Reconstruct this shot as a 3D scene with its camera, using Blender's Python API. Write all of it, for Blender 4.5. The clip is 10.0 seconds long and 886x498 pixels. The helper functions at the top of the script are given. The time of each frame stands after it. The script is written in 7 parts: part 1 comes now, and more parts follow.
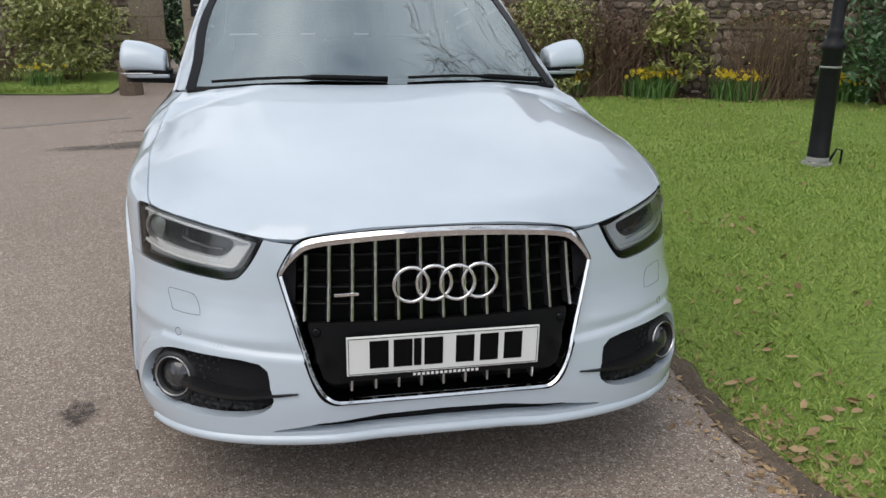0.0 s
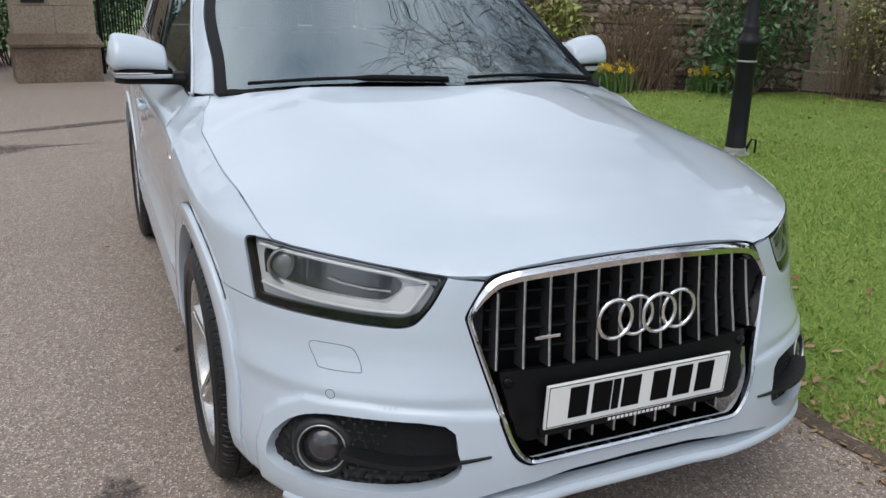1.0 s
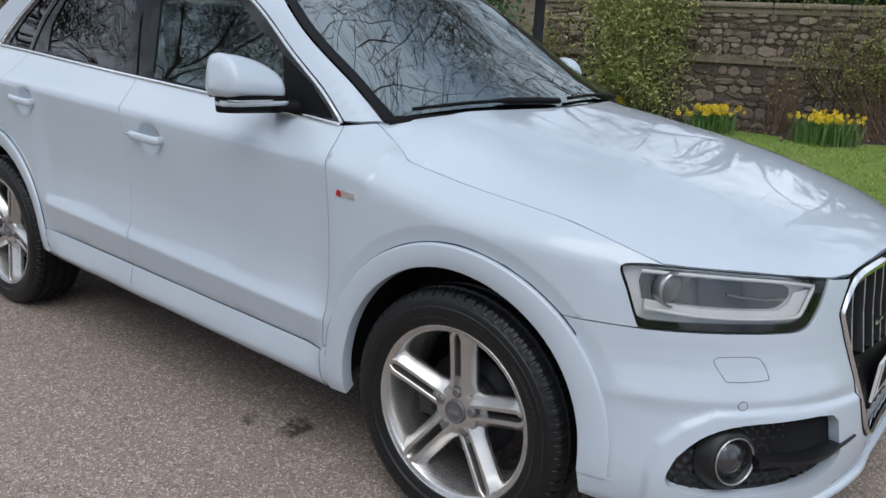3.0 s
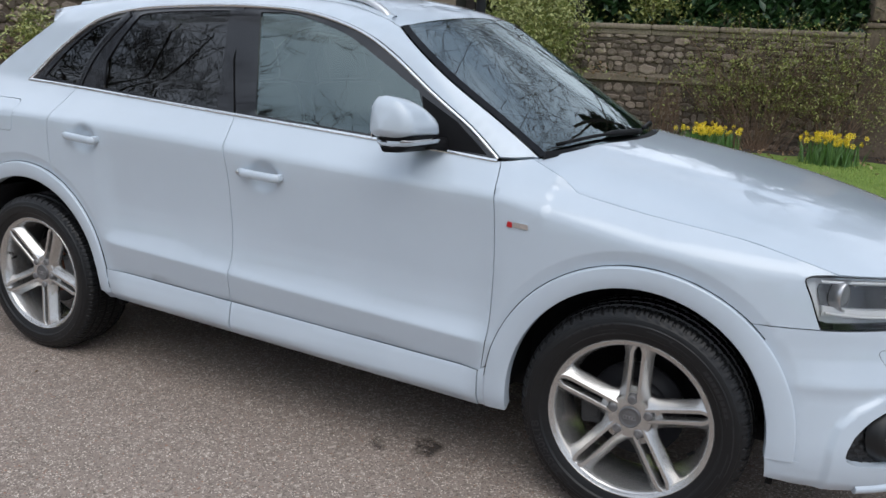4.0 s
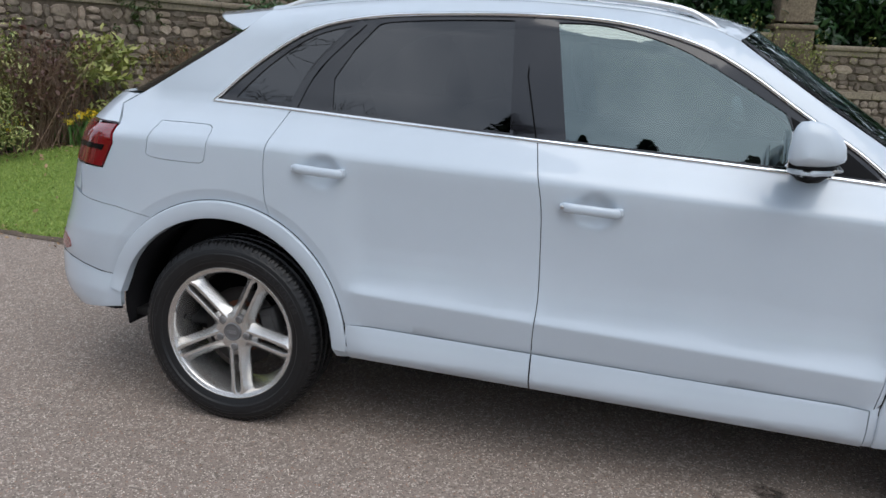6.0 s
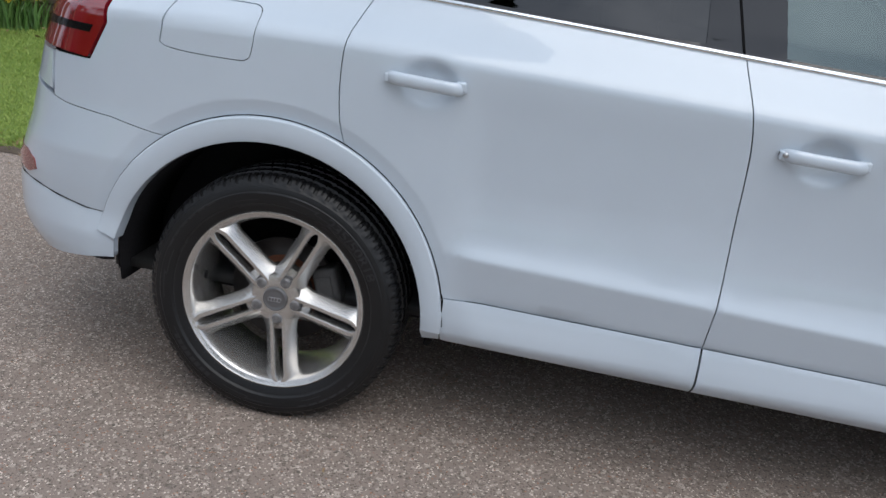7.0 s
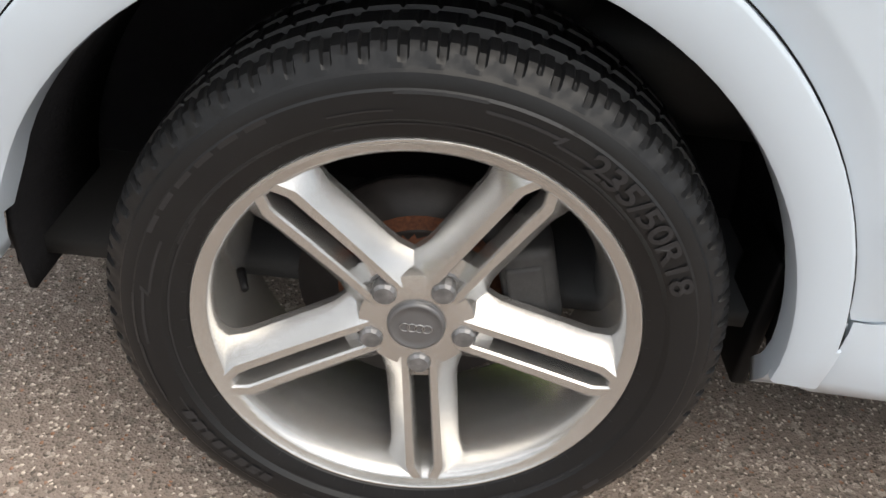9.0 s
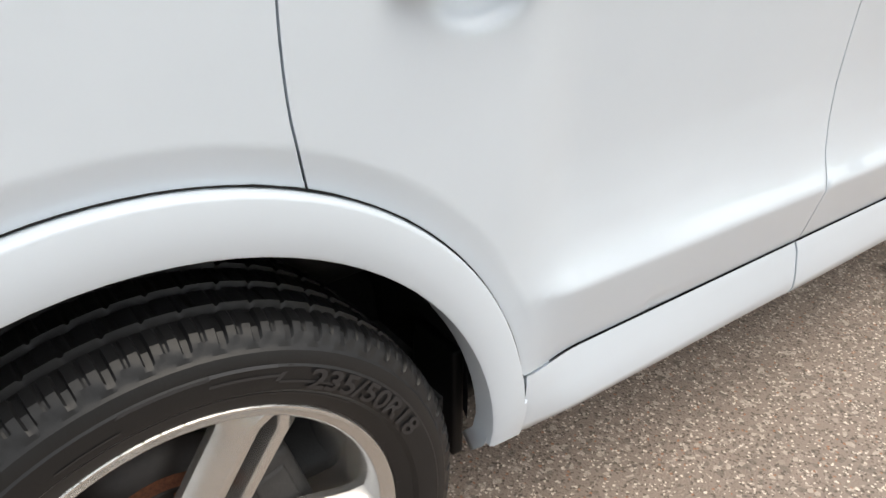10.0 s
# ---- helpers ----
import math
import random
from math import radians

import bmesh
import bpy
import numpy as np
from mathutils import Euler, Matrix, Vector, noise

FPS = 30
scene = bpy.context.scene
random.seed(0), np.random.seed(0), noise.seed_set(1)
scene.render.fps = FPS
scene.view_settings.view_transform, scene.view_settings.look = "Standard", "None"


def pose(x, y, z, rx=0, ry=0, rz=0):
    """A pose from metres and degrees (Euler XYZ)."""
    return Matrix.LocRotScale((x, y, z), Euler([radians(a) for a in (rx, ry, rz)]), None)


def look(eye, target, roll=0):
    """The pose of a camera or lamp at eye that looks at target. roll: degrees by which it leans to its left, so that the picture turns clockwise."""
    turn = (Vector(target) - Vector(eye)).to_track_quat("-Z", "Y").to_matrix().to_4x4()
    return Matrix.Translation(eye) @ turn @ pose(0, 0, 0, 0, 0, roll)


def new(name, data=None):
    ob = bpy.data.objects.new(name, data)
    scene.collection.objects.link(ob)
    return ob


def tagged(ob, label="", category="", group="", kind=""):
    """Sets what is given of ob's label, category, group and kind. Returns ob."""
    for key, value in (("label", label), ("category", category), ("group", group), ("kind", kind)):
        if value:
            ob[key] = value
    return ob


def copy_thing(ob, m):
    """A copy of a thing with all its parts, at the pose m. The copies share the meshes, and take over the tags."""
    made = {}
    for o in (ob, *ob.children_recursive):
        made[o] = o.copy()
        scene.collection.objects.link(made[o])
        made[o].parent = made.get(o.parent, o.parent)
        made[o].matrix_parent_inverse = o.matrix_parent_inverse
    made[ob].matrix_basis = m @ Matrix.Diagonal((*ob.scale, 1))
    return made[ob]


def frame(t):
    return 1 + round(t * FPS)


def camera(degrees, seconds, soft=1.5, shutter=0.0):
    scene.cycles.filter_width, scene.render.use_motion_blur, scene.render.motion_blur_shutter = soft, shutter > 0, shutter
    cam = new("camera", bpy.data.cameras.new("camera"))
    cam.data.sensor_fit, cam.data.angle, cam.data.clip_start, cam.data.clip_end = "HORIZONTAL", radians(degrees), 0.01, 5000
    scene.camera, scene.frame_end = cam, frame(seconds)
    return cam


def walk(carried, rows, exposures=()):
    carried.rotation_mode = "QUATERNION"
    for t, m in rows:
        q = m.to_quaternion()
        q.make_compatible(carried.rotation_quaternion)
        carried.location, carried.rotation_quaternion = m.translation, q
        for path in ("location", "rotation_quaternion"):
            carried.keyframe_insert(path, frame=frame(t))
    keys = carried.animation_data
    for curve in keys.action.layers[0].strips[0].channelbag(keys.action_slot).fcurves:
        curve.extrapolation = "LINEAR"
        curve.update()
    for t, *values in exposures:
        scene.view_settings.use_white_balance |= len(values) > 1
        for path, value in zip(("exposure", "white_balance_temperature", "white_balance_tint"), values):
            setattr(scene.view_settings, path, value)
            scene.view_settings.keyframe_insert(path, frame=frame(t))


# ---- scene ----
from mathutils.geometry import delaunay_2d_cdt

# ---- camera ----
cam = camera(57.7, 10.0, soft=1.5)
PATH = [
    (0, (-0.386, -2.812, 1.384), (-0.018, -0.936, 0.798), 0.4),
    (0.5, (-0.791, -2.578, 1.386), (-0.206, -0.761, 0.789), 0.7),
    (1, (-1.137, -2.255, 1.375), (-0.353, -0.516, 0.774), 1.4),
    (1.5, (-1.507, -1.975, 1.351), (-0.524, -0.336, 0.761), 2.0),
    (2, (-1.834, -1.719, 1.334), (-0.649, -0.212, 0.763), 2.5),
    (3.3, (-2.645, -0.968, 1.317), (-1.034, 0.101, 0.805), 3.1),
    (3.5, (-2.772, -0.818, 1.348), (-1.111, 0.174, 0.842), 3.3),
    (4, (-3.112, -0.474, 1.364), (-1.373, 0.392, 0.888), 2.9),
    (4.5, (-3.392, -0.085, 1.383), (-1.598, 0.681, 0.941), 2.3),
    (5, (-3.495, 0.374, 1.408), (-1.661, 1.051, 0.989), 1.6),
    (5.5, (-3.547, 0.807, 1.403), (-1.68, 1.386, 0.978), 1.5),
    (5.7, (-3.499, 0.957, 1.386), (-1.622, 1.493, 0.948), 1.8),
    (6.8, (-2.908, 1.849, 1.252), (-1.016, 2.106, 0.655), 6.1),
    (7, (-2.752, 1.945, 1.22), (-0.878, 2.171, 0.559), 7.0),
    (7.5, (-2.354, 2.148, 1.158), (-0.538, 2.319, 0.337), 8.7),
    (8, (-2.047, 2.373, 1.024), (-0.283, 2.49, 0.089), 9.6),
    (8.5, (-1.742, 2.496, 0.894), (-0.024, 2.574, -0.126), 8.6),
    (9, (-1.561, 2.606, 0.928), (0.085, 2.554, -0.206), 7.3),
    (9.5, (-1.525, 2.73, 1.016), (0.043, 2.151, -0.082), 4.3),
    (10, (-1.492, 2.738, 1.109), (-0.112, 1.695, 0.106), 0.1),
]
EXPOSURES = [(0.0, 0.0, 6850, 10), (1.0, 0.0, 6600, 10), (1.6, -0.07, 6380, 10), (2.2, -0.09, 6380, 10), (3.5, -0.06, 6380, 10), (4.4, 0.0, 6380, 10), (7.4, 0.0, 6380, 10), (8.0, 0.25, 6750, 10), (8.5, 0.5, 7300, 10), (9.0, 0.76, 7250, 10), (9.5, 0.8, 7450, 10), (10.0, 0.85, 7450, 10)]
walk(cam, [(t, look(eye, target, roll)) for t, eye, target, roll in PATH], EXPOSURES)

# ---- light ----
world = bpy.data.worlds.new("sky")
scene.world = world
world.use_nodes = True
nt = world.node_tree
sky = nt.nodes.new("ShaderNodeTexSky")
sky.sky_type, sky.sun_disc, sky.sun_elevation, sky.sun_rotation = "NISHITA", False, radians(59), radians(232)
sky.air_density, sky.dust_density = 1.0, 2.0
geo = nt.nodes.new("ShaderNodeTexCoord")
cloud = nt.nodes.new("ShaderNodeTexNoise")
cloud.inputs["Scale"].default_value, cloud.inputs["Detail"].default_value, cloud.inputs["Roughness"].default_value = 2.2, 7, 0.55
nt.links.new(geo.outputs["Generated"], cloud.inputs["Vector"])
ramp = nt.nodes.new("ShaderNodeValToRGB")
ramp.color_ramp.elements[0].position, ramp.color_ramp.elements[0].color = 0.35, (5.2, 6.2, 7.8, 1)
ramp.color_ramp.elements[1].position, ramp.color_ramp.elements[1].color = 0.68, (15, 16, 17.6, 1)
nt.links.new(cloud.outputs["Fac"], ramp.inputs["Fac"])
blend = nt.nodes.new("ShaderNodeMix")
blend.data_type = "RGBA"
blend.inputs["Factor"].default_value = 0.82
nt.links.new(sky.outputs["Color"], blend.inputs["A"])
nt.links.new(ramp.outputs["Color"], blend.inputs["B"])
nt.links.new(blend.outputs["Result"], nt.nodes["Background"].inputs["Color"])
nt.nodes["Background"].inputs["Strength"].default_value = 0.10

sun = new("sun", bpy.data.lights.new("sun", "SUN"))
sun.data.energy, sun.data.angle, sun.data.color = 1.25, radians(50), (1.0, 0.95, 0.88)
sun.matrix_world = look((-9, -7, 19), (0, 0, 0))

# ---- materials ----
def material(name, color, rough=0.5, metal=0.0, coat=0.0, spec=0.5):
    m = bpy.data.materials.new(name)
    m.use_nodes = True
    b = m.node_tree.nodes["Principled BSDF"]
    b.inputs["Base Color"].default_value = (*color, 1)
    b.inputs["Roughness"].default_value, b.inputs["Metallic"].default_value = rough, metal
    b.inputs["Coat Weight"].default_value, b.inputs["Coat Roughness"].default_value = coat, 0.03
    b.inputs["Specular IOR Level"].default_value = spec
    return m


def node(m, kind, **values):
    n = m.node_tree.nodes.new(kind)
    for key, value in values.items():
        n.inputs[key].default_value = value
    return n


def join(m, a, b):
    m.node_tree.links.new(a, b)


def mixed(m, fac, a, b, how="MIX"):
    n = m.node_tree.nodes.new("ShaderNodeMix")
    n.data_type, n.blend_type = "RGBA", how
    for slot, value in (("Factor", fac), ("A", a), ("B", b)):
        sock = [i for i in n.inputs if i.name == slot and (i.type == "RGBA" or slot == "Factor" and i.type == "VALUE")][0]
        if isinstance(value, (tuple, float, int)):
            sock.default_value = (*value, 1) if isinstance(value, tuple) else value
        else:
            join(m, value, sock)
    return [o for o in n.outputs if o.type == "RGBA"][0]


def ramped(m, fac, lo, hi):
    n = m.node_tree.nodes.new("ShaderNodeMapRange")
    n.inputs["From Min"].default_value, n.inputs["From Max"].default_value = lo, hi
    join(m, fac, n.inputs["Value"])
    return n.outputs["Result"]


def place(m, kind="Object"):
    return m.node_tree.nodes.new("ShaderNodeTexCoord").outputs[kind]


def noise_of(m, scale, detail=4, rough=0.55, vec=None):
    n = node(m, "ShaderNodeTexNoise", Scale=scale, Detail=detail, Roughness=rough)
    join(m, vec or place(m), n.inputs["Vector"])
    return n.outputs["Fac"]


def cells_of(m, scale, out="Distance", feature="F1", vec=None):
    n = node(m, "ShaderNodeTexVoronoi", Scale=scale)
    n.feature = feature
    join(m, vec or place(m), n.inputs["Vector"])
    return n.outputs[out]


def bumped(m, height, strength, distance):
    n = node(m, "ShaderNodeBump", Strength=strength, Distance=distance)
    join(m, height, n.inputs["Height"])
    join(m, n.outputs["Normal"], m.node_tree.nodes["Principled BSDF"].inputs["Normal"])


def colored(m, socket):
    join(m, socket, m.node_tree.nodes["Principled BSDF"].inputs["Base Color"])


def varied(name, a, b, scale, rough=0.6, bump=0.2, dist=0.004, fine=60, metal=0.0, coat=0.0, spec=0.5, per_piece=0.0):
    """A material that wanders between two colours at two scales, with a fine relief."""
    m = material(name, a, rough, metal, coat, spec)
    big, small = noise_of(m, scale), noise_of(m, fine)
    c = mixed(m, ramped(m, big, 0.3, 0.7), a, b)
    c = mixed(m, ramped(m, small, 0.35, 0.75), c, tuple(v * 0.72 for v in b))
    if per_piece:
        info = m.node_tree.nodes.new("ShaderNodeObjectInfo").outputs["Random"]
        isle = m.node_tree.nodes.new("ShaderNodeNewGeometry").outputs["Random Per Island"]
        add = m.node_tree.nodes.new("ShaderNodeMath")
        add.operation = "ADD"
        join(m, info, add.inputs[0])
        join(m, isle, add.inputs[1])
        frac = m.node_tree.nodes.new("ShaderNodeMath")
        frac.operation = "FRACT"
        join(m, add.outputs[0], frac.inputs[0])
        hsv = node(m, "ShaderNodeHueSaturation")
        join(m, c, hsv.inputs["Color"])
        rng = node(m, "ShaderNodeMapRange")
        rng.inputs["To Min"].default_value, rng.inputs["To Max"].default_value = 1 - per_piece, 1 + per_piece
        join(m, frac.outputs[0], rng.inputs["Value"])
        join(m, rng.outputs["Result"], hsv.inputs["Value"])
        c = hsv.outputs["Color"]
    colored(m, c)
    if bump:
        bumped(m, small, bump, dist)
    return m


def glass(name, tint, ior=1.5, sheen=(.8, .8, .8)):
    """A thin pane: clear and tinted, with the mirror gloss of its surface."""
    m = bpy.data.materials.new(name)
    m.use_nodes = True
    t = m.node_tree
    t.nodes.remove(t.nodes["Principled BSDF"])
    clear, gloss, mix = t.nodes.new("ShaderNodeBsdfTransparent"), t.nodes.new("ShaderNodeBsdfGlossy"), t.nodes.new("ShaderNodeMixShader")
    clear.inputs["Color"].default_value = (*tint, 1)
    gloss.inputs["Roughness"].default_value = 0.01
    gloss.inputs["Color"].default_value = (*sheen, 1)
    fr = t.nodes.new("ShaderNodeFresnel")
    fr.inputs["IOR"].default_value = ior
    t.links.new(fr.outputs[0], mix.inputs[0])
    t.links.new(clear.outputs[0], mix.inputs[1])
    t.links.new(gloss.outputs[0], mix.inputs[2])
    t.links.new(mix.outputs[0], t.nodes["Material Output"].inputs["Surface"])
    return m


PAINT = material("white_paint", (.60, .63, .665), .35, 0, 1.0)
_p = noise_of(PAINT, 3.0)
colored(PAINT, mixed(PAINT, ramped(PAINT, _p, .3, .7), (.515, .583, .655), (.487, .555, .625)))
_r = ramped(PAINT, noise_of(PAINT, 9.0), .3, .8)
_f = PAINT.node_tree.nodes.new("ShaderNodeMapRange")
_f.inputs["To Min"].default_value, _f.inputs["To Max"].default_value = .015, .05
join(PAINT, _r, _f.inputs["Value"])
join(PAINT, _f.outputs["Result"], PAINT.node_tree.nodes["Principled BSDF"].inputs["Coat Roughness"])
PLASTIC = varied("black_plastic", (.005, .005, .0055), (.008, .008, .009), 8, .5, .15, .001, 300, spec=.13)
LINER = varied("wheel_liner", (.012, .012, .014), (.020, .020, .022), 12, .9, .5, .004, 90, spec=.1)
PIANO = material("piano_black", (.008, .008, .010), .10, 0, .5, .5)
GLOSSBLACK = material("gloss_black", (.004, .004, .005), .18, 0, .04, .13)
SEAM = material("shut_line", (.10, .105, .115), .6, spec=.2)
CHROME = material("chrome", (.78, .79, .80), .06, 1.0)
FINSIDE = material("fin_side", (.035, .036, .04), .3, .3)
SATIN = varied("satin_metal", (.60, .60, .61), (.52, .52, .53), 30, .28, 0, metal=1.0)
ALLOY = varied("silver_alloy", (.64, .63, .615), (.60, .59, .575), 5, .27, .05, .0003, 900, metal=.82, coat=.15)
RUBBER = varied("tyre_rubber", (.006, .0064, .0075), (.010, .0104, .0115), 14, .42, .2, .0006, 300, spec=.36)
LETTER = material("raised_rubber", (.022, .022, .024), .42, spec=.36)
DISC = varied("brake_disc", (.012, .011, .011), (.03, .025, .023), 30, .4, .1, .0005, 400, spec=.25)
RUST = varied("rusty_hub", (.22, .075, .03), (.10, .035, .018), 40, .85, .3, .002, 200)
CALIPER = varied("cast_caliper", (.03, .03, .032), (.055, .055, .055), 40, .6, .3, .001, 300, metal=.1)
LEATHER = varied("black_leather", (.012, .012, .013), (.02, .02, .021), 12, .5, .35, .001, 250)
DASH = varied("grey_dashboard", (.02, .02, .022), (.03, .03, .03), 10, .7, .3, .001, 300)
CLOTH = varied("pale_headlining", (.38, .37, .35), (.33, .32, .30), 10, .9, .2, .001, 300)
PLATE = material("plate_white", (.80, .81, .80), .3, 0, .3)
INK = material("plate_black", (.003, .003, .0035), .5, spec=.1)
LENS_RED = material("red_lens", (.20, .003, .008), .08, 0, 1.0)
RED = material("red_enamel", (.45, .01, .015), .3)
LAMPGREY = material("lamp_housing", (.34, .35, .365), .3, .3)
RAIL = material("anodised_rail", (.74, .75, .77), .3, .55)
SILVER = material("lamp_silver", (.82, .84, .86), .25, .0, .5)
LAMPWHITE = material("light_guide", (.88, .90, .92), .2, 0, .6)
LENSGREY = material("projector_glass", (.26, .27, .28), .10, .2, .8)
CAPGREY = material("dark_cap", (.15, .15, .155), .35, .4)
BOLT = varied("bolt_cap", (.26, .26, .265), (.18, .18, .185), 60, .42, 0, metal=.5)
MESHGREY = varied("moulded_grey_plastic", (.009, .009, .010), (.013, .013, .014), 30, .42, .1, .0005, 300, spec=.4)
POCKET = material("lamp_interior", (.075, .078, .085), .16, .4, .4)
FOGGLASS = material("fog_lens", (.05, .05, .055), .12, .3, .8)
SCREEN = glass("windscreen_glass", (.40, .47, .455), 4.0, (.86, .96, .96))
DOORGLASS = glass("door_glass", (.34, .41, .395), 2.8, (.70, .83, .81))
PRIVACY = glass("privacy_glass", (.025, .026, .03), 1.95)
LAMPCOVER = glass("headlamp_cover", (.94, .95, .96), 1.6)
CLEAR = glass("lamp_glass", (.93, .94, .95), 1.45)
MIRROR = material("mirror", (.85, .86, .87), .01, 1.0)
IRON = varied("black_iron", (.010, .011, .014), (.020, .020, .023), 9, .42, .2, .002, 120, spec=.2)
GALV = varied("pale_metal_collar", (.42, .42, .40), (.30, .30, .28), 20, .6, .4, .003, 90)
BARK = varied("grey_bark", (.085, .07, .055), (.05, .042, .034), 6, .9, .7, .01, 40)
TWIG = varied("brown_twigs", (.30, .195, .125), (.17, .11, .075), 6, .85, 0)
DARKWOOD = varied("dark_timber", (.022, .018, .016), (.04, .033, .028), 5, .85, .4, .004, 60)
EDGE_SOIL = varied("leaf_mould", (.18, .135, .098), (.095, .071, .052), 9, .95, .9, .012, 70)
SOIL = varied("dark_soil", (.035, .024, .017), (.06, .042, .03), 4, .95, .8, .02, 30)


def leafy(name, a, b, c=None, gloss=.45):
    m = material(name, a, gloss)
    isle = m.node_tree.nodes.new("ShaderNodeNewGeometry").outputs["Random Per Island"]
    col = mixed(m, isle, a, b)
    if c:
        col = mixed(m, ramped(m, noise_of(m, 90, 2), .52, .60), col, c)
    colored(m, col)
    return m


LEAF_VAR = leafy("variegated_leaf", (.085, .135, .03), (.23, .26, .07), (.68, .63, .26))
LEAF_DARK = leafy("dark_evergreen_leaf", (.040, .092, .036), (.10, .185, .08), None, .3)
LEAF_PINE = leafy("conifer_needles", (.012, .028, .014), (.03, .055, .025), None, .9)
LEAF_LAUREL = leafy("laurel_leaf", (.012, .040, .012), (.035, .085, .025), None, .28)
LEAF_SPRING = leafy("spring_leaf", (.19, .23, .055), (.38, .38, .12))
LEAF_IVY = leafy("ivy_leaf", (.035, .06, .018), (.09, .12, .035))
LEAF_RED = leafy("purple_shrub_leaf", (.075, .026, .024), (.13, .065, .042))
DAFF = leafy("daffodil_petal", (.80, .55, .015), (.85, .66, .05))
STALK = leafy("daffodil_leaf", (.06, .14, .03), (.11, .21, .05))
GRASS = leafy("grass_blade", (.13, .235, .03), (.37, .45, .11), None, .55)
DEAD = leafy("dead_leaf", (.20, .12, .06), (.42, .29, .16), None, .8)
STRAW = leafy("dry_straw", (.34, .26, .15), (.58, .47, .30), None, .8)
STONE = varied("rubble_stone", (.355, .292, .235), (.215, .166, .130), 4.5, .9, .8, .012, 24, per_piece=.55)
DRESSED = varied("dressed_stone", (.40, .33, .25), (.25, .20, .15), 1.6, .88, .5, .006, 35)
MORTAR = varied("lime_mortar", (.185, .145, .11), (.105, .08, .06), 2.2, .95, .8, .01, 30)
PLINTH = varied("weathered_plinth", (.28, .215, .155), (.13, .096, .07), 1.3, .9, .5, .006, 30)
MOSSY = varied("mossy_bollard_stone", (.24, .23, .13), (.16, .15, .09), 3, .9, .5, .006, 40)
SLATE = varied("brown_roof_tile", (.12, .06, .04), (.075, .045, .035), 4, .85, .5, .01, 30)
PANE = material("dark_window", (.012, .014, .016), .08, 0, .5)
FIELD = varied("far_grass", (.085, .17, .03), (.13, .215, .05), .35, .95, .5, .05, 6)

# Tarmac: brown-grey binder, pale and dark chips, patches, damp stains.
ASPHALT = material("worn_tarmac", (.1, .1, .1), .85)
_o = place(ASPHALT)
_big = noise_of(ASPHALT, .55, 5, .6, _o)
_mid = noise_of(ASPHALT, 7, 4, .6, _o)
_c = mixed(ASPHALT, ramped(ASPHALT, _big, .3, .7), (.258, .204, .170), (.322, .258, .218))
_c = mixed(ASPHALT, ramped(ASPHALT, _mid, .35, .8), _c, (.245, .20, .168))
_chip = cells_of(ASPHALT, 230, "Color", vec=_o)
_sep = ASPHALT.node_tree.nodes.new("ShaderNodeSeparateColor")
join(ASPHALT, _chip, _sep.inputs[0])
_c = mixed(ASPHALT, ramped(ASPHALT, _sep.outputs[0], .90, .94), _c, (.70, .605, .52))
_chip2 = cells_of(ASPHALT, 95, "Color", vec=_o)
_sep2 = ASPHALT.node_tree.nodes.new("ShaderNodeSeparateColor")
join(ASPHALT, _chip2, _sep2.inputs[0])
_c = mixed(ASPHALT, ramped(ASPHALT, _sep2.outputs[0], .90, .93), _c, (.45, .375, .32))
_c = mixed(ASPHALT, ramped(ASPHALT, _sep2.outputs[1], .93, .96), _c, (.20, .165, .14))
_c = mixed(ASPHALT, ramped(ASPHALT, _sep.outputs[1], .82, .92), _c, (.125, .10, .082))
_c = mixed(ASPHALT, ramped(ASPHALT, _sep.outputs[2], .985, .99), _c, (.32, .17, .11))
_st = noise_of(ASPHALT, 1.1, 6, .65, _o)
_c = mixed(ASPHALT, ramped(ASPHALT, _st, .66, .78), _c, (.12, .098, .085))
colored(ASPHALT, _c)
_h = cells_of(ASPHALT, 230, "Distance", vec=_o)
bumped(ASPHALT, _h, .6, .004)
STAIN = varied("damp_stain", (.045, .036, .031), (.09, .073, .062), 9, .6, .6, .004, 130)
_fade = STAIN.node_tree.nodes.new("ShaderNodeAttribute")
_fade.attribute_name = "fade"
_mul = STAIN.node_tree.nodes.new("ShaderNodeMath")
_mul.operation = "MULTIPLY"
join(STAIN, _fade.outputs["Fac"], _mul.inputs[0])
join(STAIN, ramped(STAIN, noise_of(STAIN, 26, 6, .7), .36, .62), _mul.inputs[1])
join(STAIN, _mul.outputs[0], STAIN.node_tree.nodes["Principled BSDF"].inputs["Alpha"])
PATCH = varied("pale_concrete_strip", (.30, .26, .235), (.24, .21, .19), 3, .9, .5, .004, 90)

LAWN = material("lawn_ground", (.1, .2, .03), .95)
_o = place(LAWN)
_c = mixed(LAWN, ramped(LAWN, noise_of(LAWN, 1.4, 5, .6, _o), .3, .7), (.205, .33, .046), (.30, .41, .087))
_c = mixed(LAWN, ramped(LAWN, noise_of(LAWN, 45, 3, .7, _o), .45, .75), _c, (.09, .14, .03))
_c = mixed(LAWN, ramped(LAWN, noise_of(LAWN, 6, 5, .6, _o), .66, .74), _c, (.10, .075, .04))
colored(LAWN, _c)
bumped(LAWN, noise_of(LAWN, 60, 4, .7, _o), 1.0, .03)

